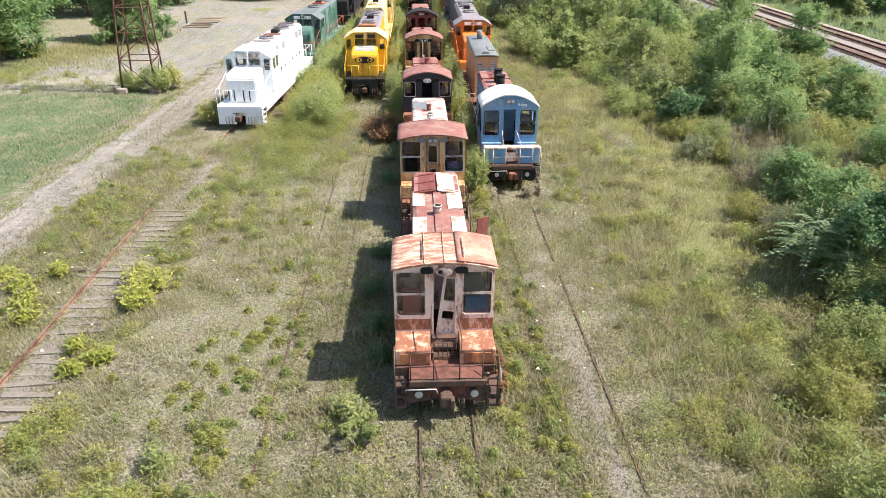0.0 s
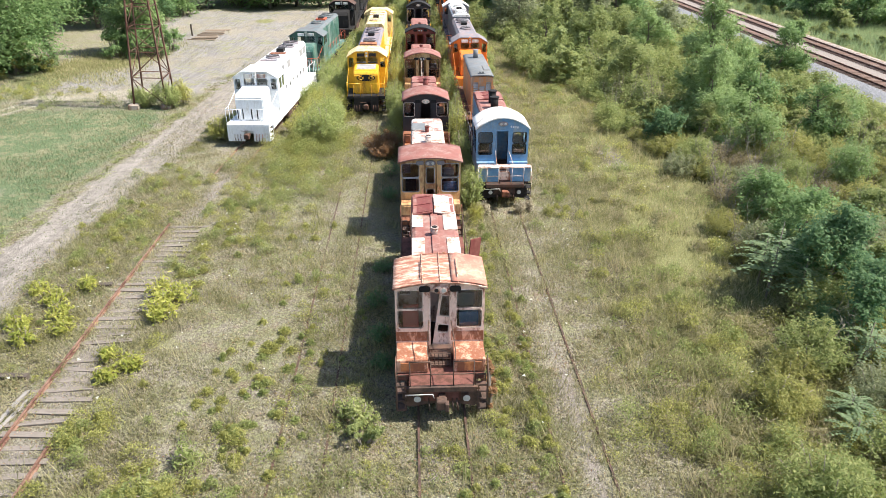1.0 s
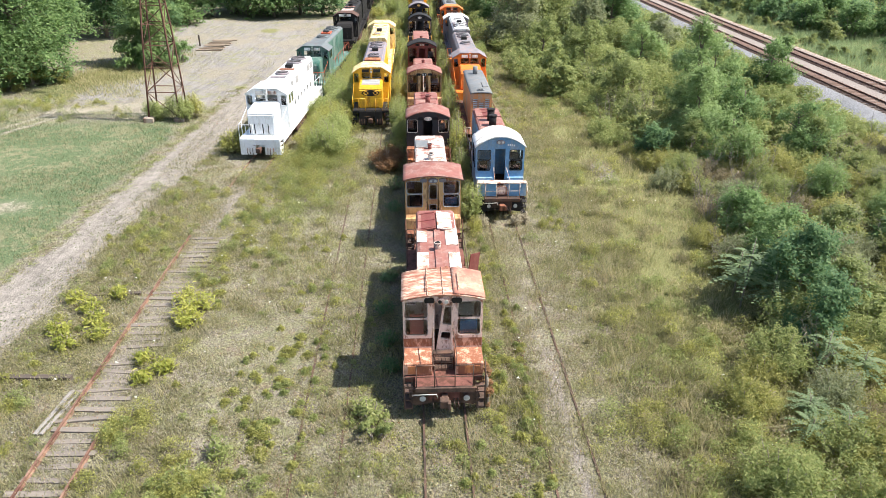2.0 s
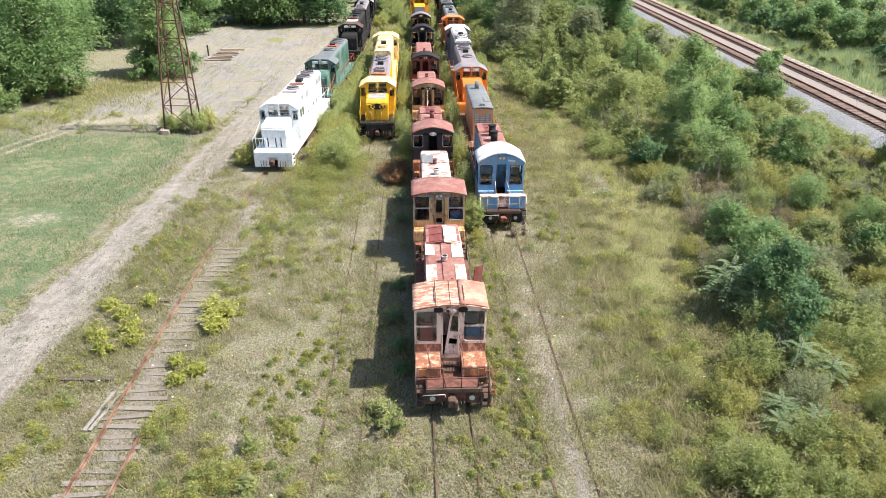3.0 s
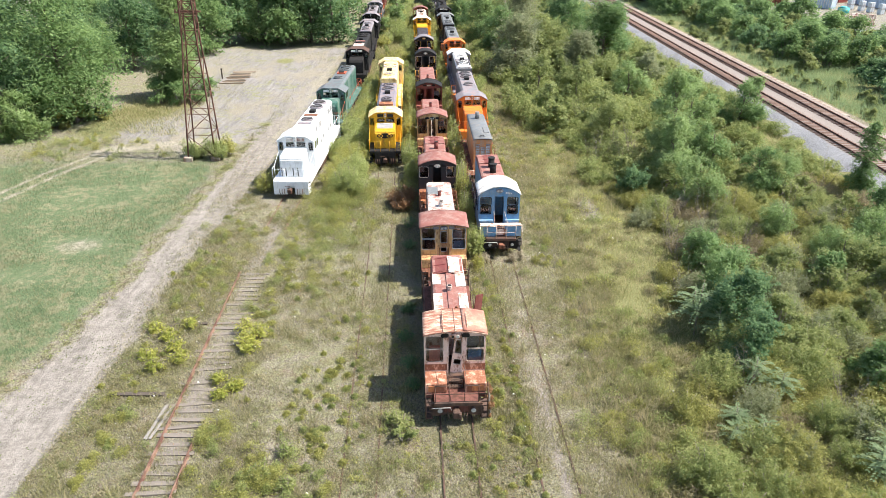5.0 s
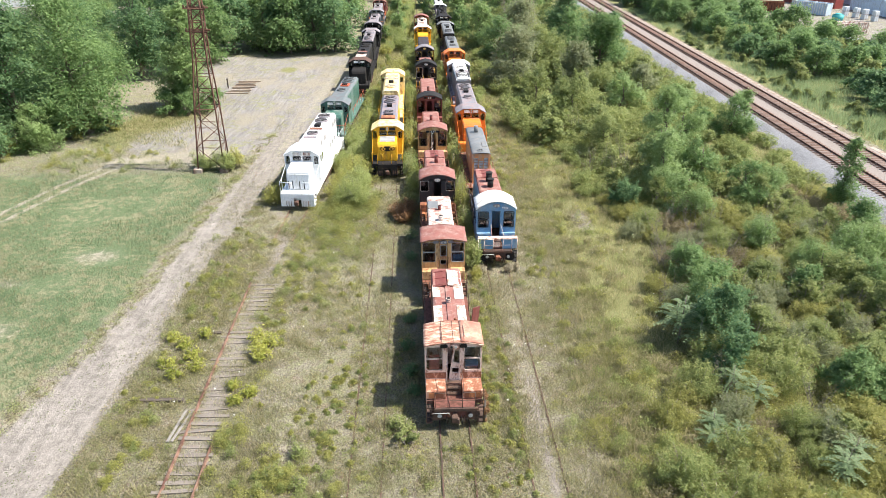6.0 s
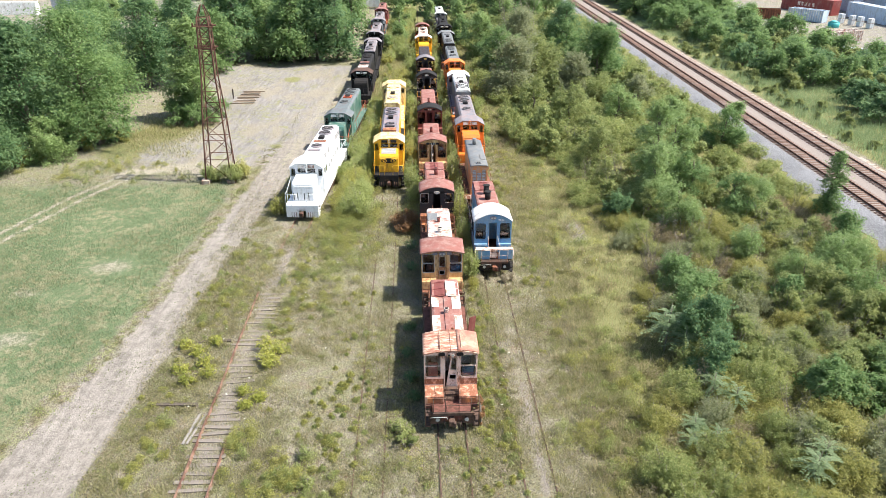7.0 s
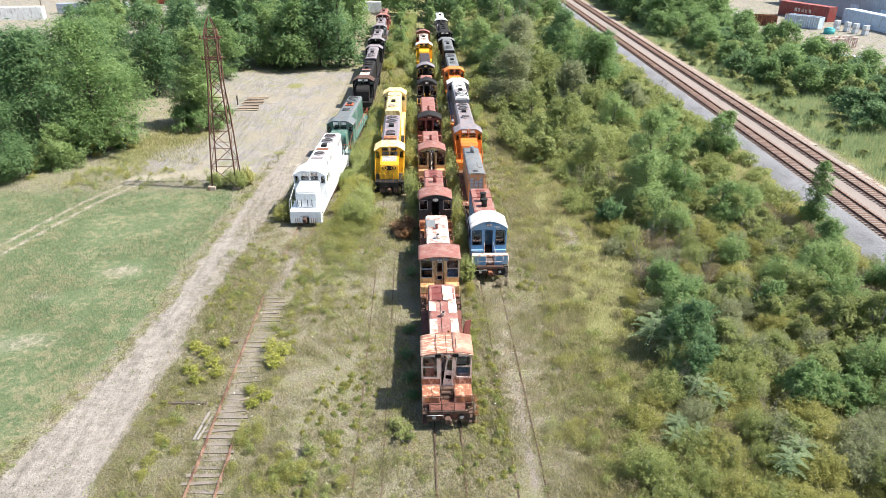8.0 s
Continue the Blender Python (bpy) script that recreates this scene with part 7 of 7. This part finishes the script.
# low shrubs west of the switchers; the dark leaf colour deepens the shade there
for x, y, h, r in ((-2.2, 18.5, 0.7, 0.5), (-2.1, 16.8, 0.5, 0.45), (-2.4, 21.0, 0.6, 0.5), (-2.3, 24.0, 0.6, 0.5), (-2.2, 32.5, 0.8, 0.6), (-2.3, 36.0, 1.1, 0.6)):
    plant("shrub", rs, x, y, h, r, F["tree_dark"], 420, 0.07, "low green shrub with leaf colour darkened for a switcher's shade", "shrub", group="shrubs between the trains", shoot=0.6)
MASS = [plant("shrub", rs, -8.0, 43 + 2 * i, h, r, F[leaf], int(1100 * h), 0.08, lab + " filling the gap between stored trains", "shrub", 18, low=0.05, group="shrubs between the trains", fat=0.95, shoot=0.6) for i, (h, r, leaf, lab) in
        enumerate(((2.2, 1.4, "shrub_light", "light green shrub"), (1.7, 1.3, "shrub_yellow", "yellow-green shrub"), (2.7, 1.3, "shrub_light", "tall green shrub")))]
for i, (x, y) in enumerate(((-8.0, 43.4), (-9.0, 45.2), (-7.0, 46.2))):
    MASS[i].matrix_basis = pose(x, y, lift(x, y))
for x0, x1, y0, y1, n, big in ((-9.2, -6.9, 43, 62, 24, 1.0), (-8.0, -6.6, 62, 84, 16, 1.0), (-6.7, -6.1, 47, 62, 9, 0.7), (-2.7, -1.9, 45.0, 84, 24, 0.9), (1.8, 2.5, 29.5, 62, 24, 0.85), (1.9, 2.5, 62, 100, 18, 0.9), (-6.9, -6.1, 84.5, 112, 9, 0.6), (-3.0, -2.2, 84.5, 112, 10, 0.7), (-7.0, -2.4, 112, 182, 40, 1.3), (1.7, 2.6, 100, 180, 26, 1.3), (6.4, 7.6, 62, 112, 14, 0.8)):
    for k in range(n):
        x, y = rs.uniform(x0, x1), y0 + (y1 - y0) * (k + rs.uniform(0, 1)) / n
        q = rs.uniform(0.7, 1.15) * big
        ob = copy_thing(MASS[rs.randint(3)], pose(x, y, lift(x, y), 0, 0, rs.uniform(0, 360)))
        ob.scale = (q * (0.62 if x1 - x0 < 1 else 1.0),) * 2 + (q,)
for x, y in ((-2.9, 39.6), (-2.4, 41.2), (-3.3, 40.8)):
    plant("withered_shrub", rs, x, y, 1.5, 0.95, F["brown"], 1100, 0.09, "withered shrub with brown dead leaves", "shrub", 7, low=0.1, group="withered shrubs", shoot=0.6)
plant("shrub", rs, -2.5, 12.8, 0.9, 0.75, F["bush"], 600, 0.07, "green shrub at the end of the rusty switcher", "shrub", 7, low=0.1)
for x, y in ((-21.4, 52.6), (-22.6, 52.8), (-20.6, 52.3), (-20.0, 53.4), (-23.6, 53.4)):
    plant("shrub", rs, x, y, 2.3 if x > -22 else 1.5, 0.95, F["shrub_light" if x < -20.5 else "shrub_yellow"], 1700, 0.085, "yellow-green shrub round the mast's footings", "shrub", 7, low=0.1, group="shrubs round the mast", shoot=0.6)

for k in range(46):
    t = k / 45
    x, y = -54 + 15.5 * t + rs.normal(0, 0.6), 51.5 + 17.5 * t ** 1.3 + rs.normal(0, 0.8)
    h = rs.uniform(1.2, 3.2)
    plant("skirt_shrub", rs, x, y, h, h * 0.7, F["tree" if k % 3 == 0 else "tree_dark" if k % 3 == 1 else "bush_yellow"], int(500 * h), 0.11, "leafy shrub at the foot of the western trees", "shrub", 9, low=0.05, group="shrubs under the western trees")
for x, y in ((-33.5, 74.5), (-31, 74), (-29, 75.2), (-28.6, 77.5), (-34.2, 77)):
    plant("skirt_shrub", rs, x, y, 3.2, 2.2, F["tree"], 1500, 0.13, "light green shrub under the young poplar", "shrub", 10, low=0.05, group="shrubs under the western trees")

# ---- thicket to the east ----
KINDS = []
for i, (leaf, h, r, n, size) in enumerate((("bush", 1.9, 1.5, 1500, 0.10), ("bush_yellow", 1.5, 1.5, 1400, 0.09), ("bush_green", 1.9, 1.4, 1300, 0.09), ("bush", 2.6, 1.7, 1900, 0.11), ("bush_green", 1.3, 1.3, 1000, 0.08), ("tree", 2.4, 1.8, 1800, 0.11), ("bush_yellow", 1.0, 1.2, 900, 0.08), ("tree_light", 2.8, 1.5, 1600, 0.11), ("bush_grey", 1.5, 1.3, 1000, 0.085), ("dry_scrub", 1.1, 1.2, 800, 0.075))):
    KINDS.append((plant("thicket_bush", rs, 12 + i * 0.01, -60 - i * 5, h * (1.15 if i in (1, 2, 4, 6, 7, 8, 9) else 1.0), r, F[leaf], int(n * (2.3 if i in (1, 2, 4, 6, 7, 8, 9) else 1.25)), size * 0.88, {"bush": "dense green thicket bush", "bush_yellow": "yellowing thicket bush", "bush_green": "fresh green feathery thicket bush", "tree": "dark green thicket bush", "tree_light": "light green leafy thicket bush", "bush_grey": "grey-green feathery thicket bush", "dry_scrub": "tan-brown withering thicket scrub"}[leaf] + " among tall grass", "bush", 16, low=0.1, group="thicket bushes", shoot=0.6 if i in (1, 2, 4, 6, 7, 8, 9) else 0.4), h))


taken, picks = [], []
for _ in range(5200):
    y = -2 + 172 * rs.uniform() ** 1.15
    x = rs.uniform(edge_x(y), float(south_line(y)) - 4.6)
    gap = 1.15 if y < 45 else 1.75 if y < 90 else 2.4
    if any((x - a) ** 2 + (y - b) ** 2 < gap ** 2 for a, b in taken) or len(taken) > 680:
        continue
    if 17 < y < 25 and x < 14.4:
        continue
    if 24 < x < 27 and 28 < y < 60 and rs.uniform() < 0.6:
        continue
    taken.append((x, y))
    near_edge = x < edge_x(y) + 2.5
    near_rail = x > float(south_line(y)) - 9
    mood = fbm(np.array([x]), np.array([y]), 7.0, 71)[0]
    if near_edge or near_rail:
        k = rs.choice([1, 4, 6, 6, 8, 2, 9] if near_edge else [1, 4, 6, 8, 9, 9])
    elif mood > 0.25:
        k = rs.choice([0, 3, 5, 7])
    elif mood < -0.3:
        k = rs.choice([2, 4, 8, 1, 9])
    else:
        k = rs.choice([0, 1, 2, 3, 8, 8, 1])
    s = rs.uniform(0.75, 1.2) * (1.0 if y < 60 else 1.35)
    picks.append((y, x, k, s, rs.uniform(0, 360), rs.uniform(0.8, 1.15)))
picks.sort()
for y, x, k, s, turn, tall in picks[:292]:
    ob = copy_thing(KINDS[k][0], pose(x, y, lift(x, y), 0, 0, turn))
    ob.scale = (s, s, s * tall)
for key, ks in (("green", (0, 3, 5, 7)), ("dry", (1, 2, 4, 6, 8, 9))):
    rest = []
    for y, x, k, s, turn, tall in picks[292:]:
        if k in ks:
            v, f = LEAVES[KINDS[k][0].name]
            v = v.reshape(-1, 3, 3)[::3]
            mid = v.mean(1, keepdims=True)
            v = (mid + (v - mid) * 1.75).reshape(-1, 3) * np.array([s, s, s * tall])
            c, q = math.cos(radians(turn)), math.sin(radians(turn))
            v = np.column_stack([v[:, 0] * c - v[:, 1] * q + x, v[:, 0] * q + v[:, 1] * c + y, v[:, 2] + lift(x, y)])
            rest.append((v, np.arange(len(v)).reshape(-1, 3)))
    put("far_thicket", "far " + key + " scrub filling the strip before the railway", rest, F["bush" if key == "green" else "bush_green"])
# the pattern bushes stand in the thicket too
for (ob, h), (x, y) in zip(KINDS, ((19, 12), (14.5, 11), (22, 20), (27, 24), (16.5, 24.5), (30, 15), (12.4, 15.5), (24.5, 33), (20.5, 24.5), (28.5, 35))):
    ob.matrix_basis = pose(x, y, lift(x, y))

TREES = (  # x, y, height, radius, leaf, leaves, size
    (22.3, 49.5, 9.6, 2.7, "tree_light", 5200, 0.14), (20.6, 44.0, 6.5, 2.3, "tree_light", 3200, 0.13), (24.8, 46.0, 6.0, 2.4, "tree", 3000, 0.13), (21.0, 39.0, 5.5, 2.2, "tree_light", 2600, 0.12), (27.5, 42.0, 5.0, 2.2, "tree", 2500, 0.12),
    (18.0, 55.0, 5.0, 2.6, "bush", 2800, 0.13), (34.5, 61.0, 5.2, 2.6, "tree", 3000, 0.14), (29.5, 66.0, 5.6, 2.8, "tree_light", 2800, 0.14), (27.0, 57.0, 6.0, 2.6, "tree_light", 2800, 0.14), (36.8, 63.5, 5.4, 2.4, "tree_light", 2600, 0.14), (31.5, 62.0, 3.6, 2.2, "tree", 2200, 0.14),
    (13.0, 87.0, 9.0, 4.6, "bush_grey", 5600, 0.18), (17.5, 93.0, 8.5, 4.4, "bush", 5000, 0.18), (22.0, 88.0, 6.5, 3.6, "bush_grey", 3600, 0.17), (28.5, 98.0, 11.0, 4.2, "tree", 5400, 0.19), (31.5, 103.0, 9.5, 3.4, "tree_dark", 4000, 0.19), (24.5, 104.0, 9.0, 4.0, "tree", 4200, 0.19),
    (18.0, 70.0, 6.0, 3.0, "bush", 3200, 0.15), (25.0, 72.0, 5.5, 3.0, "tree_light", 3000, 0.15), (14.5, 76.0, 5.5, 2.8, "bush", 2800, 0.15), (30.0, 80.0, 5.0, 2.8, "bush_grey", 2600, 0.15), (12.5, 104.0, 8.5, 4.0, "tree", 3800, 0.19), (10.5, 118.0, 9.0, 4.0, "tree_light", 3600, 0.2), (18.0, 116.0, 10.0, 4.6, "bush_grey", 4200, 0.2), (27.0, 118.0, 11.0, 4.6, "tree_dark", 4200, 0.2),
    (35.5, 27.5, 4.2, 2.2, "tree", 2600, 0.12), (33.0, 34.0, 3.8, 2.2, "tree", 2400, 0.12), (26.5, 27.5, 3.4, 2.2, "bush", 2200, 0.12), (18.2, 26.5, 3.2, 2.0, "tree", 2200, 0.12), (16.3, 20.5, 4.6, 2.1, "tree_dark", 3000, 0.11), (16.9, 23.6, 4.2, 2.0, "tree", 2800, 0.11), (17.6, 28.6, 3.6, 2.0, "tree", 2400, 0.11), (21.5, 15.5, 3.0, 2.0, "tree", 2200, 0.11), (15.6, 17.6, 3.8, 1.7, "tree_dark", 2400, 0.11), (16.8, 41.5, 2.6, 1.8, "tree_dark", 1700, 0.12),
    (-41.4, 67.5, 16.4, 6.9, "tree", 11500, 0.19), (-64, 101, 10, 5.0, "tree_dark", 2600, 0.24), (-58, 113, 12, 5.0, "tree", 2600, 0.26), (-66, 124, 11, 5.0, "tree_dark", 2400, 0.26), (-53, 100, 12, 4.6, "tree", 2600, 0.24), (-44, 95, 15, 4.6, "tree_dark", 3600, 0.24), (-39, 101, 15, 4.6, "tree_dark", 3600, 0.24), (-49, 88, 13, 4.6, "tree_dark", 3200, 0.24), (-41.5, 109, 15, 4.6, "tree_dark", 3200, 0.24), (-36.5, 108, 12, 4.0, "tree", 2800, 0.24), (-62, 84, 10, 4.5, "tree", 2600, 0.26), (-70, 92, 9, 4.5, "tree_dark", 2400, 0.26), (-56, 74, 12, 4.5, "tree_dark", 3000, 0.24), (-66, 70, 11, 5.0, "tree_dark", 2600, 0.26), (-46.0, 63.0, 15.5, 5.4, "tree_dark", 8200, 0.19), (-47.6, 57.0, 9.6, 4.2, "tree_dark", 6200, 0.18), (-43.4, 61.0, 5.2, 2.8, "tree_light", 3600, 0.15), (-53.5, 55.0, 10.0, 5.0, "tree_dark", 5200, 0.2), (-55.0, 62.0, 13.0, 6.0, "tree_dark", 5600, 0.22), (-51.0, 72.0, 14.0, 6.0, "tree_dark", 5600, 0.22),
    (-4.9, 134.0, 6.0, 1.9, "tree_light", 1500, 0.2), (-5.1, 147.0, 7.5, 2.0, "tree_light", 1800, 0.22), (-5.4, 160.0, 8.0, 2.2, "tree", 1800, 0.22), (2.2, 137.0, 6.5, 1.5, "bush_grey", 1400, 0.2), (2.1, 152.0, 7.5, 1.7, "tree_light", 1500, 0.22), (2.1, 166.0, 8.0, 1.8, "tree", 1500, 0.22), (-7.2, 126.0, 4.0, 1.3, "tree_light", 1000, 0.18), (7.8, 134.0, 7.0, 2.4, "tree", 1800, 0.2), (8.5, 150.0, 8.0, 2.6, "tree_light", 1800, 0.22), (-31.4, 77.5, 14.2, 3.6, "tree_light", 7000, 0.18), (-33.0, 79.0, 9.0, 3.0, "tree_light", 3600, 0.18))
for x, y, h, r, leaf, n, size in TREES:
    plant("tree", rs, x, y, h, r, F[leaf], int(n * (2.3 if h > 6 else 1.5)), size * 0.92, {"tree": "mid-green leafy tree", "tree_light": "light green young poplar", "tree_dark": "dark green dense tree", "bush": "broad green tree", "bush_grey": "grey-green willow-like tree"}[leaf] + " with foliage down to the grass", "tree", 34 if h > 9 else 20 if h > 6 else 12, trunk=0.04 + 0.02 * h, low=0.04, group="trees round the yard", fat=1.3)

# woods that close the view: two crowns to a pattern, repeated
WOOD = [plant("wood_tree", rs, -30, 118, h, r, F[leaf], int(n * 0.62), 0.36, lab + " in the wood behind the yard", "tree", 30, trunk=0.3, low=0.03, group="trees of the wood", fat=1.2, fine=2.4) for h, r, leaf, n, lab in
        ((15.0, 5.4, "tree_dark", 5200, "tall dark green tree"), (13.0, 5.0, "tree", 4600, "mid-green broadleaf tree"), (16.5, 5.8, "tree_dark", 5400, "tall spreading dark green tree"), (11.0, 4.6, "tree_light", 3800, "light green broadleaf tree"))]
spots = [(-35, 117), (-24.5, 116.5), (-16.5, 118.5), (-29.5, 119)]
for k, (x, y) in enumerate(spots):
    WOOD[k].matrix_basis = pose(x, y, 0)
more = []
FRONT = [(x + rs.uniform(-1, 1), 117.5 + rs.uniform(-1.5, 2.5) + max(0, -x - 40) * -1.2) for x in np.arange(-47, -12, 4.4)]
for x, y in FRONT:
    if all((x - a) ** 2 + (y - b) ** 2 > 9 for a, b in spots):
        more.append((x, y))
        ob = copy_thing(WOOD[rs.randint(4)], pose(x, y, 0, 0, 0, rs.uniform(0, 360)))
for _ in range(2500):
    x, y = rs.uniform(-125, 60), rs.uniform(74, 300)
    if x > -12.8 and y < 160:
        continue
    if -13.5 < x < 11 and y < 182:
        continue
    if x > 8 and (y < 128 or x > float(south_line(y)) - 7):
        continue
    if x < -12 and y < 116 and x > -50:
        continue
    if x < -48 and (y > 104 and x < -30 - 0.34 * y or x < -95):
        continue
    if -24 < x < -13 and 190 < y < 210:
        continue
    gap = 4.6 if y < 160 else 6.5
    if any((x - a) ** 2 + (y - b) ** 2 < gap ** 2 for a, b in more + spots) or len(more) > 165:
        continue
    more.append((x, y))
    ob = copy_thing(WOOD[rs.randint(4)], pose(x, y, 0, 0, 0, rs.uniform(0, 360)))
    s = rs.uniform(0.8, 1.15) * (0.62 if x < -48 else 1.0)
    ob.scale = (s, s, s)

# layered scrub on the bank beyond the running lines
BANK = [plant("bank_bush", rs, 60, 80 + i, h, r, F[leaf], int(n * 1.15), 0.19, lab + " on the bank beyond the line", "bush", 22, low=0.05, group="bushes on the bank", fat=1.3) for i, (h, r, leaf, n, lab) in
        enumerate(((3.4, 2.7, "tree_dark", 2200, "dark green layered bush"), (2.6, 2.3, "bush", 1700, "green rounded bush"), (4.4, 3.0, "tree", 2400, "tall dark green bush")))]
done = [(64, 84), (58.5, 92), (72, 95)]
for k, (x, y) in enumerate(done):
    BANK[k].matrix_basis = pose(x, y, lift(x, y))
for _ in range(1600):
    y = rs.uniform(40, 260)
    x = rs.uniform(float(np.interp(y, [40, 60, 85, 110, 158, 260], [64, 62, 58.5, 57.5, 59, 66])), float(np.interp(y, [40, 90, 100, 126, 141, 167, 260], [90, 78, 78, 82.5, 82, 79, 84])))
    if any((x - a) ** 2 + (y - b) ** 2 < 3.4 ** 2 for a, b in done) or len(done) > 190:
        continue
    done.append((x, y))
    k = 2 if y > 150 else rs.randint(3)
    s = rs.uniform(1.0, 1.4) * (1.5 if y > 165 else 1.0)
    ob = copy_thing(BANK[k], pose(x, y, lift(x, y), 0, 0, rs.uniform(0, 360)))
    ob.scale = (s, s, s)


for _ in range(70):
    y = rs.uniform(45, 190)
    x = float(north_line(y)) + rs.uniform(4.2, 11)
    ob = copy_thing(BANK[1], pose(x, y, lift(x, y), 0, 0, rs.uniform(0, 360)))
    q = rs.uniform(0.25, 0.55)
    ob.scale = (q, q, q * rs.uniform(0.7, 1.2))


# dry branching snags and a vine-grown post
def snag(x, y, h, label, n=9):
    o = thing("bare_shrub", pose(x, y, lift(x, y), 0, 0, rs.uniform(0, 360)), label, "shrub", "bare shrubs")
    pen = Pen()
    for i in range(n):
        a = rs.uniform(0, 6.28)
        p = Vector((0.1 * math.cos(a), 0.1 * math.sin(a), -0.1))
        for k in range(4):
            q = p + Vector((math.cos(a) * h * 0.13 * rs.uniform(0.3, 1.4), math.sin(a) * h * 0.13 * rs.uniform(0.3, 1.4), h / 4 * rs.uniform(0.7, 1.15)))
            w = 1.0 if h < 6 else 4.0
            pen.rod(p, q, 0.022 * w * (1 - k * 0.2), 0.02 * w * (0.8 - k * 0.2), n=4)
            for _ in range(2):
                d = Vector((rs.normal(), rs.normal(), 0.6 + rs.uniform())).normalized() * h * 0.17
                pen.rod(q, q + d, 0.008 * w, 0.003 * w, n=3)
            p, a = q, a + rs.normal(0, 0.5)
    part("branch", pen, M["twig"], o)


for x, y, h in ((18.8, 37.5, 2.8), (20.4, 35.5, 2.6), (19.5, 33.0, 2.4), (17.5, 35.5, 2.4), (14.8, 15.8, 2.2), (18.8, 13.8, 2.4), (20.2, 29.0, 2.4), (33.2, 42.4, 5.0), (19.8, 52.5, 3.2), (16.9, 51.0, 2.8), (22.5, 36.5, 2.6), (16.5, 31.0, 2.2), (28.5, 38, 3.0), (24, 25, 2.4), (22, 11, 2.2), (17.5, 62, 3.2), (36, 88, 4.0), (38.2, 95, 4.5), (26.0, 33.0, 2.6), (29.5, 31.5, 2.6), (16.2, 29.5, 2.4), (17.2, 33.2, 2.6), (18.2, 30.4, 2.4), (19.2, 27.2, 2.2), (15.6, 26.6, 1.9), (21.4, 31.4, 2.6), (14.6, 24.0, 1.8), (25.2, 21.5, 2.4), (27.6, 19.0, 2.2), (31.0, 24.0, 2.6), (18.0, 48.6, 3.0), (15.4, 49.6, 2.6)):
    snag(x, y, h, "leafless grey scrub with fine dry branches", 3 if h > 4 else 9)
for x, y, h in ((20.0, 131, 12.5), (22.5, 134, 11.0)):
    snag(x, y, h, "tall bare grey tree with fine dead branches", 6)
post = plant("vine_grown_post", rs, 35.8, 41.0, 7.2, 1.1, F["tree"], 4200, 0.12, "old post wrapped in dark green vines", "post", 30, trunk=0.14, low=0.03, fat=1.9)

for x, y, h, r in ((1.55, 14.4, 2.0, 0.32), (1.6, 15.2, 1.5, 0.28)):
    plant("dry_vine", rs, x, y, h, r, F["brown"], 420, 0.07, "dry orange-brown vine clinging to the rusty switcher", "vine", 7, low=0.05)

for x, y, r in ((2.9, 30.2, 0.4), (4.9, 30.3, 0.35), (5.4, 30.6, 0.3)):
    plant("dry_brush", rs, x, y, 0.75, r, F["chaff"], 260, 0.09, "bleached dry brush under the blue switcher's coupler", "shrub", 6, low=0.05, group="dry brush", shoot=0.6)
